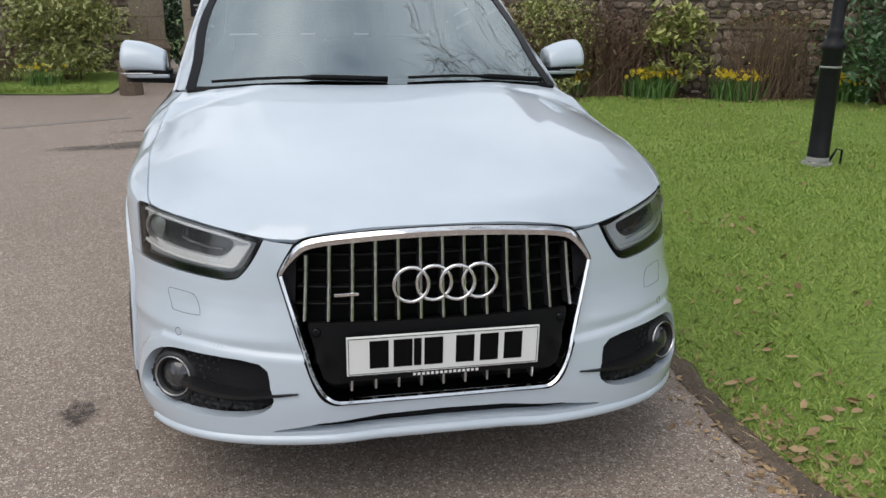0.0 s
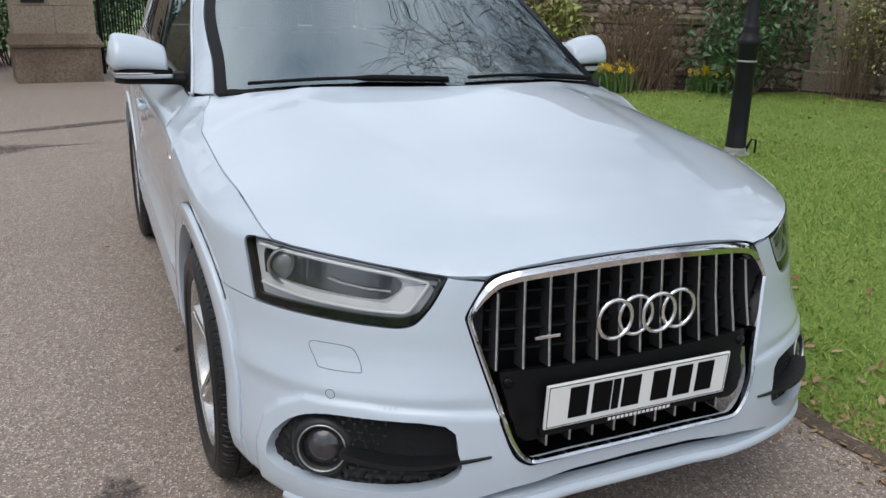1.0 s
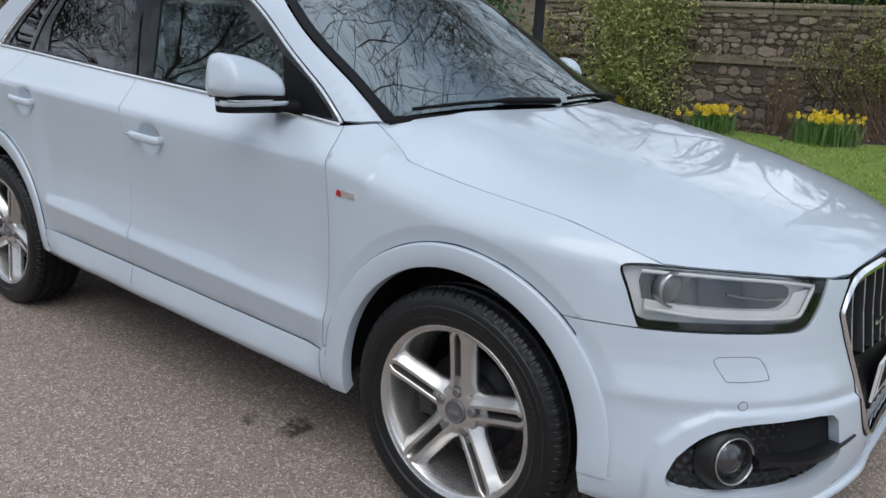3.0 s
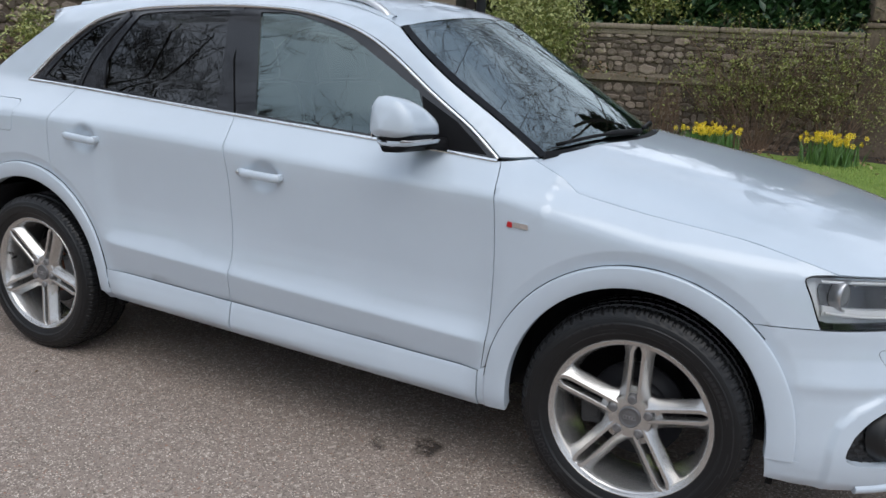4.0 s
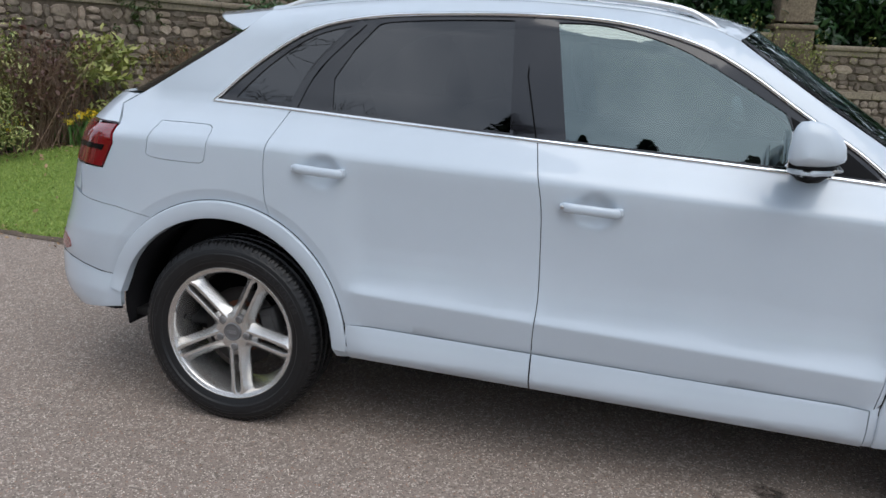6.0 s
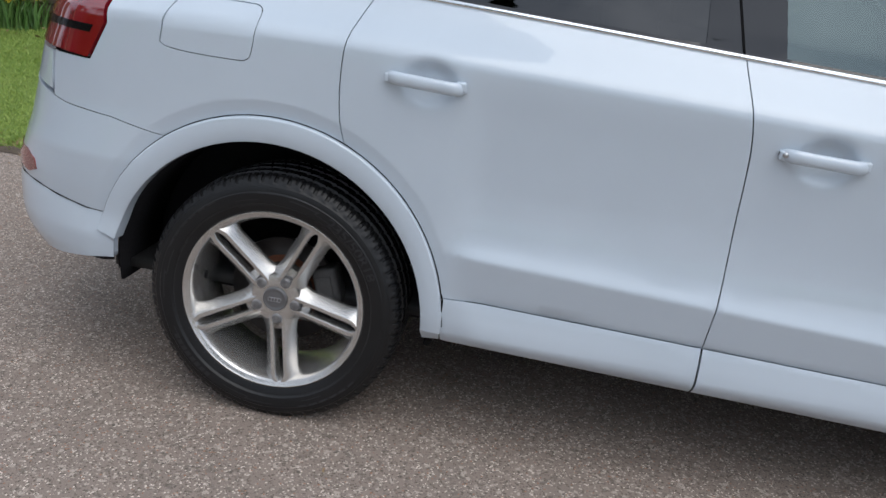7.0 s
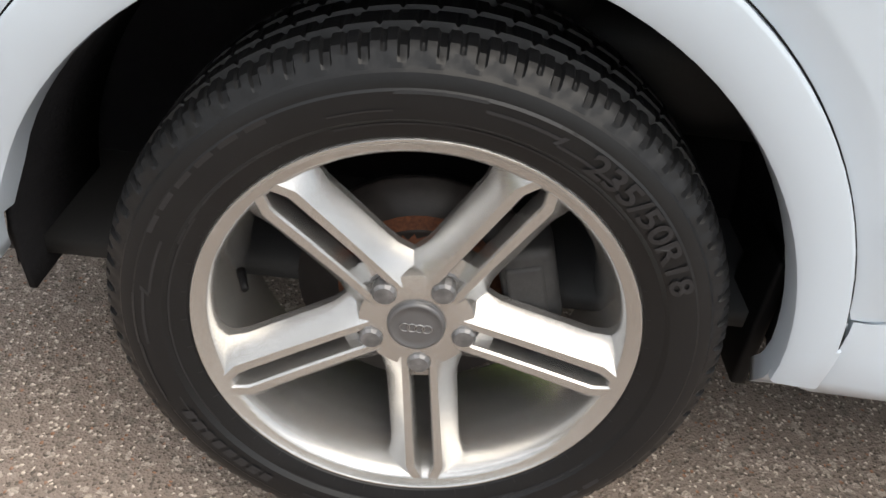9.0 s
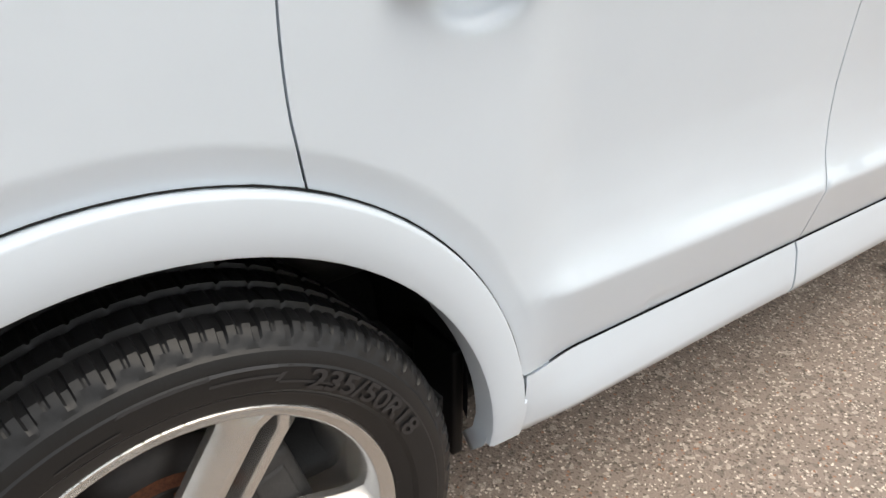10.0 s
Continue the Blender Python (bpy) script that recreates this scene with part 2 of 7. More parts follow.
# ---- building helpers ----
def finish(name, bm, mat, parent=None, label="", smooth=True):
    me = bpy.data.meshes.new(name)
    bm.normal_update()
    bm.to_mesh(me)
    bm.free()
    me.materials.append(mat)
    if smooth:
        for p in me.polygons:
            p.use_smooth = True
    ob = new(name, me)
    if parent:
        ob.parent = parent
    if label:
        tagged(ob, label)
    return ob


def part(name, bm, mat, parent, label="", smooth=True):
    return finish(name, bm, mat, parent, label, smooth)


def from_lists(name, verts, faces, mat, parent=None, label="", smooth=False):
    me = bpy.data.meshes.new(name)
    me.from_pydata(verts, [], faces)
    me.materials.append(mat)
    if smooth:
        for p in me.polygons:
            p.use_smooth = True
    ob = new(name, me)
    if parent:
        ob.parent = parent
    if label:
        tagged(ob, label)
    return ob


def box(bm, x0, x1, y0, y1, z0, z1, bevel=0.0, m=None):
    r = bmesh.ops.create_cube(bm, size=1, matrix=Matrix.LocRotScale(((x0 + x1) / 2, (y0 + y1) / 2, (z0 + z1) / 2), None, (abs(x1 - x0), abs(y1 - y0), abs(z1 - z0))))
    vs = r["verts"]
    if bevel:
        es = list({e for v in vs for e in v.link_edges})
        vs = list({v for f in bmesh.ops.bevel(bm, geom=es, offset=bevel, segments=2, affect="EDGES", profile=.6)["faces"] for v in f.verts} | {v for v in vs if v.is_valid})
    if m:
        bmesh.ops.transform(bm, matrix=m, verts=vs)
    return vs


def rings(bm, loops, closed=True, caps=False, wrap=False):
    """Skin a row of loops of points."""
    vs = [[bm.verts.new(p) for p in loop] for loop in loops]
    n = len(vs[0])
    pairs = list(zip(vs, vs[1:])) + ([(vs[-1], vs[0])] if wrap else [])
    for a, b in pairs:
        for i in range(n if closed else n - 1):
            bm.faces.new((a[i], a[(i + 1) % n], b[(i + 1) % n], b[i]))
    if caps:
        bm.faces.new(vs[0][::-1])
        bm.faces.new(vs[-1])
    return vs


def tube(bm, pts, radius, sides=8, caps=True):
    """A round tube along points; radius: one number or one for each point."""
    loops = []
    for i, p in enumerate(pts):
        p = Vector(p)
        d = (Vector(pts[min(i + 1, len(pts) - 1)]) - Vector(pts[max(i - 1, 0)])).normalized()
        a = d.orthogonal().normalized() if abs(d.z) > .95 else d.cross(Vector((0, 0, 1))).normalized()
        b = d.cross(a)
        r = radius[i] if isinstance(radius, (list, tuple)) else radius
        loops.append([p + r * (a * math.cos(t) + b * math.sin(t)) for t in (2 * math.pi * k / sides for k in range(sides))])
    return rings(bm, loops, True, caps)


def turned(bm, profile, m, sides=64, closed=False):
    """Turn a profile of (along, radius) about the local x axis."""
    loops = []
    for k in range(sides):
        t = 2 * math.pi * k / sides
        loops.append([m @ Vector((x, r * math.sin(t), r * math.cos(t))) for x, r in profile])
    rings(bm, loops, closed, False, True)


def smooth_line(pts, n=6):
    """A Catmull-Rom curve through points of any size, n steps between two."""
    out = []
    for i in range(len(pts) - 1):
        p0, p1, p2, p3 = pts[max(i - 1, 0)], pts[i], pts[i + 1], pts[min(i + 2, len(pts) - 1)]
        for k in range(n):
            t = k / n
            out.append(tuple(.5 * (2 * b + (c - a) * t + (2 * a - 5 * b + 4 * c - d) * t * t + (3 * b - a - 3 * c + d) * t ** 3) for a, b, c, d in zip(p0, p1, p2, p3)))
    out.append(tuple(pts[-1]))
    return out


def densify(loop, gap):
    out = []
    for a, b in zip(loop, loop[1:] + loop[:1]):
        n = max(1, int(math.hypot(b[0] - a[0], b[1] - a[1]) / gap + .5))
        out += [(a[0] + (b[0] - a[0]) * k / n, a[1] + (b[1] - a[1]) * k / n) for k in range(n)]
    return [p for p, q in zip(out, out[1:] + out[:1]) if math.hypot(p[0] - q[0], p[1] - q[1]) > 1e-5]


def inside(p, loop):
    x, y, c = p[0], p[1], False
    for (x0, y0), (x1, y1) in zip(loop, loop[1:] + loop[:1]):
        if (y0 > y) != (y1 > y) and x < x0 + (y - y0) * (x1 - x0) / (y1 - y0):
            c = not c
    return c


def near_loop(p, loop, d):
    return any(abs(p[0] - q[0]) < d and abs(p[1] - q[1]) < d for q in loop)


def shrunk(loop, g):
    area = sum(a[0] * b[1] - b[0] * a[1] for a, b in zip(loop, loop[1:] + loop[:1]))
    s, n, out = (1 if area > 0 else -1), len(loop), []
    for i in range(n):
        a, b, c = loop[i - 1], loop[i], loop[(i + 1) % n]
        dx, dy = c[0] - a[0], c[1] - a[1]
        l = math.hypot(dx, dy) or 1
        out.append((b[0] - s * g * dy / l, b[1] + s * g * dx / l))
    return out


CENTRE = Vector((0, 1.3, .55))


def skin_normal(fn, p, q, e=.004):
    n = (fn(p + e, q) - fn(p - e, q)).cross(fn(p, q + e) - fn(p, q - e))
    if n.length < 1e-12:
        n = fn(p, q) - CENTRE
    n.normalize()
    return n if n.dot(fn(p, q) - CENTRE) > 0 else -n


def panel(name, loop, fn, mat, parent, holes=(), gap=.03, depth=.012, label="", shut=.002, fine=(), off=0.0, lines=()):
    """A pressed panel: the loop in the surface's two coordinates, skinned on fn, its rim turned in by depth.
    fine: (p, q, radius, gap) where the mesh is denser; lines: creases along which it follows the surface closely."""
    loops = [shrunk(densify(loop, gap * .7), shut)] + [shrunk(densify(h, gap * .5), -shut if shut else 0) for h in holes]
    pts = [p for l in loops for p in l]
    edges, base = [], 0
    for l in loops:
        edges += [(base + i, base + (i + 1) % len(l)) for i in range(len(l))]
        base += len(l)
    xs, ys = [p[0] for p in loops[0]], [p[1] for p in loops[0]]
    tight = []
    for line in lines:
        for p, nx, ny in [(q, (b[0] - a[0]) / math.hypot(b[0] - a[0], b[1] - a[1]), (b[1] - a[1]) / math.hypot(b[0] - a[0], b[1] - a[1])) for a, b in zip(line, line[1:]) for q in densify([a, b], gap * .6)[:max(1, int(math.hypot(b[0] - a[0], b[1] - a[1]) / (gap * .6) + .5))]]:
            for d in (-.022, -.011, -.005, 0, .005, .011, .022):
                q = (p[0] - d * ny, p[1] + d * nx)
                if not any(math.hypot(q[0] - a, q[1] - b) < r + .004 for a, b, r, _ in fine) and inside(q, loops[0]) and not any(inside(q, h) for h in loops[1:]) and not near_loop(q, pts[:base], .006):
                    tight.append(q)
    pts += tight

    def fill(x0, x1, y0, y1, g, keep):
        for i in range(int((x1 - x0) / g) + 1):
            for j in range(int((y1 - y0) / g) + 1):
                p = (x0 + g * (i + .5 * (j % 2)), y0 + g * j)
                if keep(p) and inside(p, loops[0]) and not any(inside(p, h) for h in loops[1:]) and not near_loop(p, pts[:base], g * .45):
                    pts.append(p)
    fill(min(xs), max(xs), min(ys), max(ys), gap, lambda p: not any(math.hypot(p[0] - a, p[1] - b) < r for a, b, r, _ in fine) and not near_loop(p, tight, gap * .5))
    for a, b, r, g in fine:
        fill(a - r, a + r, b - r, b + r, g, lambda p: math.hypot(p[0] - a, p[1] - b) < r)
    vs, _, fs, *_ = delaunay_2d_cdt([Vector(p) for p in pts], edges, [], 0, 1e-6)
    bm = bmesh.new()
    rim_keys = {(round(p[0], 5), round(p[1], 5)) for l in loops for p in l}
    nrm = [skin_normal(fn, v.x, v.y) for v in vs]
    made = [bm.verts.new(fn(v.x, v.y) + n * off) for v, n in zip(vs, nrm)]
    for f in fs:
        c = (sum(vs[i].x for i in f) / 3, sum(vs[i].y for i in f) / 3)
        if inside(c, loops[0]) and not any(inside(c, h) for h in loops[1:]):
            t = [made[i] for i in f]
            n = (t[1].co - t[0].co).cross(t[2].co - t[0].co)
            long = max((t[0].co - t[1].co).length_squared, (t[1].co - t[2].co).length_squared, (t[2].co - t[0].co).length_squared)
            if n.length < .02 * long and all((round(vs[i].x, 5), round(vs[i].y, 5)) in rim_keys for i in f):
                continue
            try:
                bm.faces.new(t if n.dot(nrm[f[0]]) > 0 else t[::-1])
            except ValueError:
                pass
    if depth:
        at = 0
        for l in loops:
            ring = []
            for p in l:
                n = skin_normal(fn, *p)
                q = fn(*p) + n * off
                ring.append((bm.verts.new(q), bm.verts.new(q - n * depth)))
            for (a, b), (c, d) in zip(ring, ring[1:] + ring[:1]):
                bm.faces.new((a, b, d, c))
    shade = {v: n for v, n, p in zip(made, nrm, vs) if (round(p.x, 5), round(p.y, 5)) not in rim_keys}
    bm.normal_update()
    for f in bm.faces:
        for v in f.verts:
            if v in shade and shade[v].dot(f.normal) < .72:
                del shade[v]
    kept = [v for v in bm.verts if v.link_faces]
    aim = [shade.get(v, Vector((0, 0, 0))) for v in kept]
    bmesh.ops.delete(bm, geom=[v for v in bm.verts if not v.link_faces], context="VERTS")
    ob = part(name, bm, mat, parent, label)
    if depth and len(aim) == len(ob.data.vertices):
        ob.data.normals_split_custom_set_from_vertices(aim)
    return ob


def strip(name, line, fn, width, height, mat, parent, label="", base=-.004, closed=False):
    """A slim moulding along a line in the surface's two coordinates."""
    bm, loops = bmesh.new(), []
    for i, p in enumerate(line):
        a, b = line[max(i - 1, 0)], line[min(i + 1, len(line) - 1)]
        n = skin_normal(fn, *p)
        c = fn(*p)
        d = (fn(*b) - fn(*a)).normalized()
        s = n.cross(d).normalized()
        loops.append([c + s * width * f + n * g for f, g in ((.5, base), (.5, height * .45), (.36, height * .85), (.14, height * 1.08), (-.14, height * 1.08), (-.36, height * .85), (-.5, height * .45), (-.5, base))])
    rings(bm, loops, True, not closed)
    bmesh.ops.recalc_face_normals(bm, faces=bm.faces[:])
    ob = part(name, bm, mat, parent, label)
    ob.data.set_sharp_from_angle(angle=radians(60))
    return ob


def mirrored(ob, parent):
    """The same part on the car's other side."""
    me = ob.data.copy()
    if "custom_normal" in me.attributes:
        me.attributes.remove(me.attributes["custom_normal"])
    me.transform(Matrix.Diagonal((-1, 1, 1, 1)))
    me.flip_normals()
    twin = new(ob.name.split(".")[0], me)
    twin.parent = parent
    if "label" in ob:
        twin["label"] = ob["label"]
    for kid in list(ob.children):
        mirrored(kid, twin)
    return twin


def letters(text, size, bold=0.0):
    """The outline of a word as a flat mesh: points and faces."""
    cu = bpy.data.curves.new("word", "FONT")
    cu.body, cu.size, cu.align_x, cu.offset = text, size, "CENTER", bold
    ob = new("word", cu)
    me = ob.to_mesh()
    out = [v.co.copy() for v in me.vertices], [tuple(p.vertices) for p in me.polygons]
    ob.to_mesh_clear()
    bpy.data.objects.remove(ob)
    return out

# Body surfaces of the car: half-width and lengthwise shape, in metres, front axle at y = 0, the nose towards -y.
def lerp_table(tab, v):
    if v <= tab[0][0]:
        return tab[0][1]
    for (a, fa), (b, fb) in zip(tab, tab[1:]):
        if v <= b:
            return fa + (fb - fa) * (v - a) / (b - a)
    return tab[-1][1]


def soft_table(tab, v, h):
    """A table read through a short window, which rounds its corners."""
    return sum(lerp_table(tab, v + h * k) * w for k, w in ((-1, .1), (-.5, .25), (0, .3), (.5, .25), (1, .1)))


def step(a, b, v):
    k = min(1.0, max(0.0, (v - a) / (b - a)))
    return k * k * (3 - 2 * k)


UMAX = 0.9 * math.pi / 2          # u of the nose's middle is -UMAX
SHOULDER = [(-UMAX, .85), (-1.0, .835), (-.55, .845), (-.42, .835), (0, .868), (.25, .912), (.47, .956), (2.4, 1.032), (3.4, 1.05)]
NOSE = [(.16, .80), (.20, .845), (.235, .872), (.27, .888), (.38, .897), (.5, .893), (.6, .884), (.69, .870), (.79, .863), (.83, .858), (.9, .84)]
TAIL = [(.2, .62), (.27, .74), (.40, .83), (.52, .855), (.58, .85), (.66, .80), (.70, .79), (.80, .780), (.90, .752), (1.03, .695), (1.12, .63), (1.16, .58), (1.20, .51), (1.30, .42), (1.40, .27), (1.5, .10)]
TOP = [(.40, 1.055), (.5, 1.125), (.6, 1.205), (.75, 1.315), (.9, 1.41), (1.0, 1.462), (1.1, 1.497), (1.25, 1.525), (1.6, 1.548), (2.0, 1.545), (2.3, 1.525), (2.6, 1.485), (2.8, 1.45), (3.5, 1.40)]


def z_gap(y): return .379 + .034 * (y - .48)
def z_crease(y): return .483 + .0455 * (y - .49)
def z_belt(y): return 1.042 + .0570 * (y - .493)


def side_w(y, z, u):
    """Half-width of the straight part of the side."""
    zs, zb = soft_table(SHOULDER, u, .06), z_belt(max(y, .35))
    zg, zc = z_gap(y), z_crease(y)
    door = step(.40, .52, y) * (1 - step(2.08, 2.20, y))
    w = soft_table([(zg - .19, .81), (zg - .125, .868), (zg - .105, .888), (zg - .06, .897), (zg + .0, .900), (zs - .05, .903), (zs + .2, .903)], z, .012)
    w += door * soft_table([(zg - .002, 0), (zg + .002, -.010), (zc - .003, .0145), (zc + .002, .0145), (zc + .030, .0015), (zc + .06, -.0075), (zc + .11, -.0145), (zc + .17, -.017), (zs - .12, -.009), (zs - .02, 0)], z, .0035)
    w += step(.47, .56, y) * (1 - step(2.04, 2.15, y)) * soft_table([(zg - .128, 0), (zg - .110, .004), (zg - .088, .0095), (zg - .06, .003), (zg - .004, -.010), (zg + .003, -.010), (zg + .014, 0)], z, .004)
    d = z - zs
    w -= soft_table([(-.05, 0), (-.012, .002), (.012, .012), (.055, .072), (.085, .105), (.14, .112), (.7, .26)], d + .0, .028) if y < .30 else 0
    if y >= .30:
        h = max(zb - zs, .05)
        k = soft_table([(-.05, 0), (-.004, .0), (.006, .007), (h, .100), (h + .05, .112), (h + .45, .236), (h + .6, .29)], d, .020)
        q = soft_table([(-.2, .10), (0, .095), (.015, .06), (.035, .028), (.07, .006), (.10, 0), (.2, 0)], soft_table(TOP, y, .05) - z, .012) * (1 - step(2.5, 2.7, y)) * (.5 + .5 * step(.75, 1.25, y))
        w -= k + q
        w -= .030 * step(1.6, 2.75, y) * step(zs - .02, zs + .09, z)
    w += .004 * step(zs - .25, zs - .05, z) * (1 - abs(y - 1.4) / 1.4 if 0 < y < 2.8 else 0)
    return w


def nose_n(z): return lerp_table([(.2, 3.25), (.34, 3.2), (.42, 3.0), (.6, 2.6), (.8, 2.3), (1.1, 2.25)], z)


def body(u, z):
    """The point (half-width, y) of the outer skin at the place u along the side and the height z."""
    if u < 0:
        phi = math.pi / 2 + u / .9
        zs = soft_table(SHOULDER, u, .06)
        zz = min(z, zs + .02)
        a, b, n = side_w(0, min(z, .80), 0), soft_table(NOSE, zz, .012), nose_n(zz)
        r = 1 / ((abs(math.sin(phi)) / a) ** n + (abs(math.cos(phi)) / b) ** n) ** (1 / n)
        r -= soft_table([(-.05, 0), (-.012, .002), (.012, .012), (.055, .072), (.085, .105), (.14, .112)], z - zs, .028)
        r += nose_relief(u, z)
        return r * math.sin(phi), -r * math.cos(phi)
    if u > 2.7:
        a, L = side_w(2.7, z, 2.7), soft_table(TAIL, z, .02)
        th = (u - 2.7) / .62
        if th > math.pi / 2:
            th = math.pi / 2
        n = 3.4
        c, s = math.cos(th), math.sin(th)
        r = 1 / ((abs(c) / a) ** n + (abs(s) / max(L, .02)) ** n) ** (1 / n)
        r += step(2.78, 3.0, u) * soft_table([(.25, .0), (.36, .014), (.44, .016), (seam_z(u) - .012, .003), (seam_z(u), 0), (.655, .018), (.668, .018), (.79, 0)], z, .004)
        return r * c, 2.7 + r * s
    return side_w(u, z, u), u


def seam_z(u): return .508 + .035 * step(2.93, 3.15, u)


RIM = [(-.54, .15), (-.540, .36), (-.555, .42), (-.592, .458), (-.650, .489), (-.78, .493), (-.945, .484), (-1.13, .475)]


def side_of(line, p, q):
    """Distance from a line of points, below nought on its right-hand side."""
    best, sign = 9.0, 1
    for (a, b), (c, d) in zip(line, line[1:]):
        dx, dy = c - a, d - b
        k = min(1.0, max(0.0, ((p - a) * dx + (q - b) * dy) / (dx * dx + dy * dy)))
        e = math.hypot(p - a - k * dx, q - b - k * dy)
        if e < best:
            best, sign = e, -1 if dx * (q - b) - dy * (p - a) > 0 else 1
    return best * sign


def nose_relief(u, z):
    """The bumper's facets under the lamp and the raised rim round the fog lamp opening."""
    k = step(-UMAX + .30, -UMAX + .48, u) * (1 - step(-.50, -.34, u))
    out = k * soft_table([(.30, -.003), (.505, -.004), (.537, .004), (.572, -.002), (.600, -.0045), (.645, -.004), (.672, -.001), (.69, 0)], z, .008) if z < .72 else 0
    if z < .60 and -1.3 < u < -.42:
        out += .0115 * (1 - step(.014, .030, side_of(RIM, u, z))) * step(-1.25, -1.12, u)
    return out


ARCHES = ((0, .4605), (2.627, .483))


def flare(y, z):
    """How far the skin curls in towards the wheel arches."""
    for cy, ro in ARCHES:
        d = math.hypot(y - cy, z - .338)
        if d < ro + .05:
            s = max(0.0, (z - .338) / max(d, .01)) ** .6
            return max(.012 * s * min(1.0, max(0.0, (ro + .046 * s - d) / .046)), .008 * step(ro - .001, ro - .013, d))
    return 0.0

# ---- the ground ----
def wave(x, y, s=1.0):
    return noise.noise(Vector((x * s, y * s, 3.3)))


def edge_x(y):
    """Where the tarmac ends and the lawn begins."""
    return 1.10 + .05 * math.sin(y * 1.3) + .04 * wave(0, y, .9) + .05 * step(3, 8, y) * (y - 3) + .18 * step(-.4, -2.5, y) * abs(min(y + .4, 0))


def lawn_z(x, y):
    d = x - edge_x(y)
    return .012 + .20 * step(0, 2.6, d) + .020 * wave(x, y, .8) * step(0, .8, d) - .03 * step(.12, -.02, d)


A_WALL, D_WALL = Vector((9.75, -.70, 0)), Vector((-.565, .825, 0)).normalized()
N_WALL = Vector((D_WALL.y, -D_WALL.x, 0))


# The garden wall runs north along the lawn and turns west at the tall pier.
EAST0, BEND = Vector((9.7, -.70, 0)), Vector((8.5, 6.2, 0))
D_EAST, D_NORTH = (BEND - EAST0).normalized(), Vector((-.9413, .3374, 0)).normalized()
F_EAST, F_NORTH = Vector((-D_EAST.y, D_EAST.x, 0)), Vector((-abs(D_NORTH.y), -abs(D_NORTH.x), 0))
L_EAST = (BEND - EAST0).length
ALONG = [(-13.6, -13), (-3, -2.4), (-2, -1.71), (-.6, -.67), (.55, .26), (1.75, 1.31), (2.55, 2.06), (3.3, 2.81), (3.55, 3.07), (4.05, 3.89), (4.75, 4.75), (5.0, 5.07), (5.85, 6.21), (6.75, 8.39), (7.1, 8.83), (7.95, 9.89), (8.2, 10.16), (9.05, 11.02), (9.3, 11.26), (9.95, 11.84), (10.35, 12.18), (10.75, 12.51), (11.2, 12.86), (11.6, 13.16), (13.0, 14.1)]


def by_wall(s, off, z=0.0):
    """A place s along the garden wall's border, off in front of the wall (towards the drive)."""
    a = lerp_table(ALONG, s)
    p = EAST0 + D_EAST * min(a, L_EAST) + D_NORTH * max(a - L_EAST, 0)
    f = F_EAST.lerp(F_NORTH, step(L_EAST - .6, L_EAST + .6, a)).normalized()
    return p + f * off + Vector((0, 0, z))


def before_wall(x, y):
    """How far a place lies in front of the garden wall."""
    p = Vector((x, y, 0))
    return min((p - EAST0).dot(F_EAST), (p - BEND).dot(F_NORTH))


def bed_width(y):
    """The border is wide along the lawn and narrows towards the tall pier."""
    return 1.40 - .75 * step(2.4, 5.2, y)


ground = from_lists("ground", [(-900, -900, -.06), (900, -900, -.06), (900, 900, -.06), (-900, 900, -.06)], [(0, 1, 2, 3)], FIELD)
tagged(ground, "rough grass field reaching the horizon", "ground", kind="structure")

vs, fs = [], []
ys = [-30 + .5 * k for k in range(98)]
for y in ys:
    r = edge_x(y) + .03 if y < 12.5 else 2.2
    for k in range(9):
        x = -11 + (r + 11) * k / 8
        vs.append((x, y, .0))
for j in range(len(ys) - 1):
    for k in range(8):
        a = j * 9 + k
        fs.append((a, a + 1, a + 10, a + 9))
road = from_lists("road", vs, fs, ASPHALT)
tagged(road, "worn brown-grey tarmac drive with pale chips", "road", kind="structure")

vs, fs = [], []
nx, ys = 40, [-24 + .30 * k for k in range(125)]
for y in ys:
    for k in range(nx + 1):
        t = (k / nx) ** 1.7
        x = edge_x(y) - .02 + t * 13
        vs.append((x, y, lawn_z(x, y)))
for j in range(len(ys) - 1):
    for k in range(nx):
        a = j * (nx + 1) + k
        fs.append((a, a + 1, a + nx + 2, a + nx + 1))
lawn = from_lists("lawn", vs, fs, LAWN, smooth=True)
tagged(lawn, "mown green lawn rising gently from the drive", "lawn", kind="structure")

vs, fs = [], []
for k in range(340):
    y = -5 + .05 * k
    a, b = edge_x(y) - .012 - .045 * abs(wave(3, y, 4)) - .02 * abs(wave(9, y, 15)), edge_x(y) + .05 + .05 * abs(wave(7, y, 5))
    vs += [(a, y, .0045), ((a + b) / 2, y, .016 + .008 * wave(1, y, 9)), (b, y, lawn_z(b, y) + .006)]
for k in range(339):
    for j in range(2):
        a = k * 3 + j
        fs.append((a, a + 1, a + 4, a + 3))
tagged(from_lists("lawn_edge", vs, fs, EDGE_SOIL, smooth=True), "strip of brown soil where the lawn meets the tarmac", "soil", kind="structure")

rnd = random.Random(7)


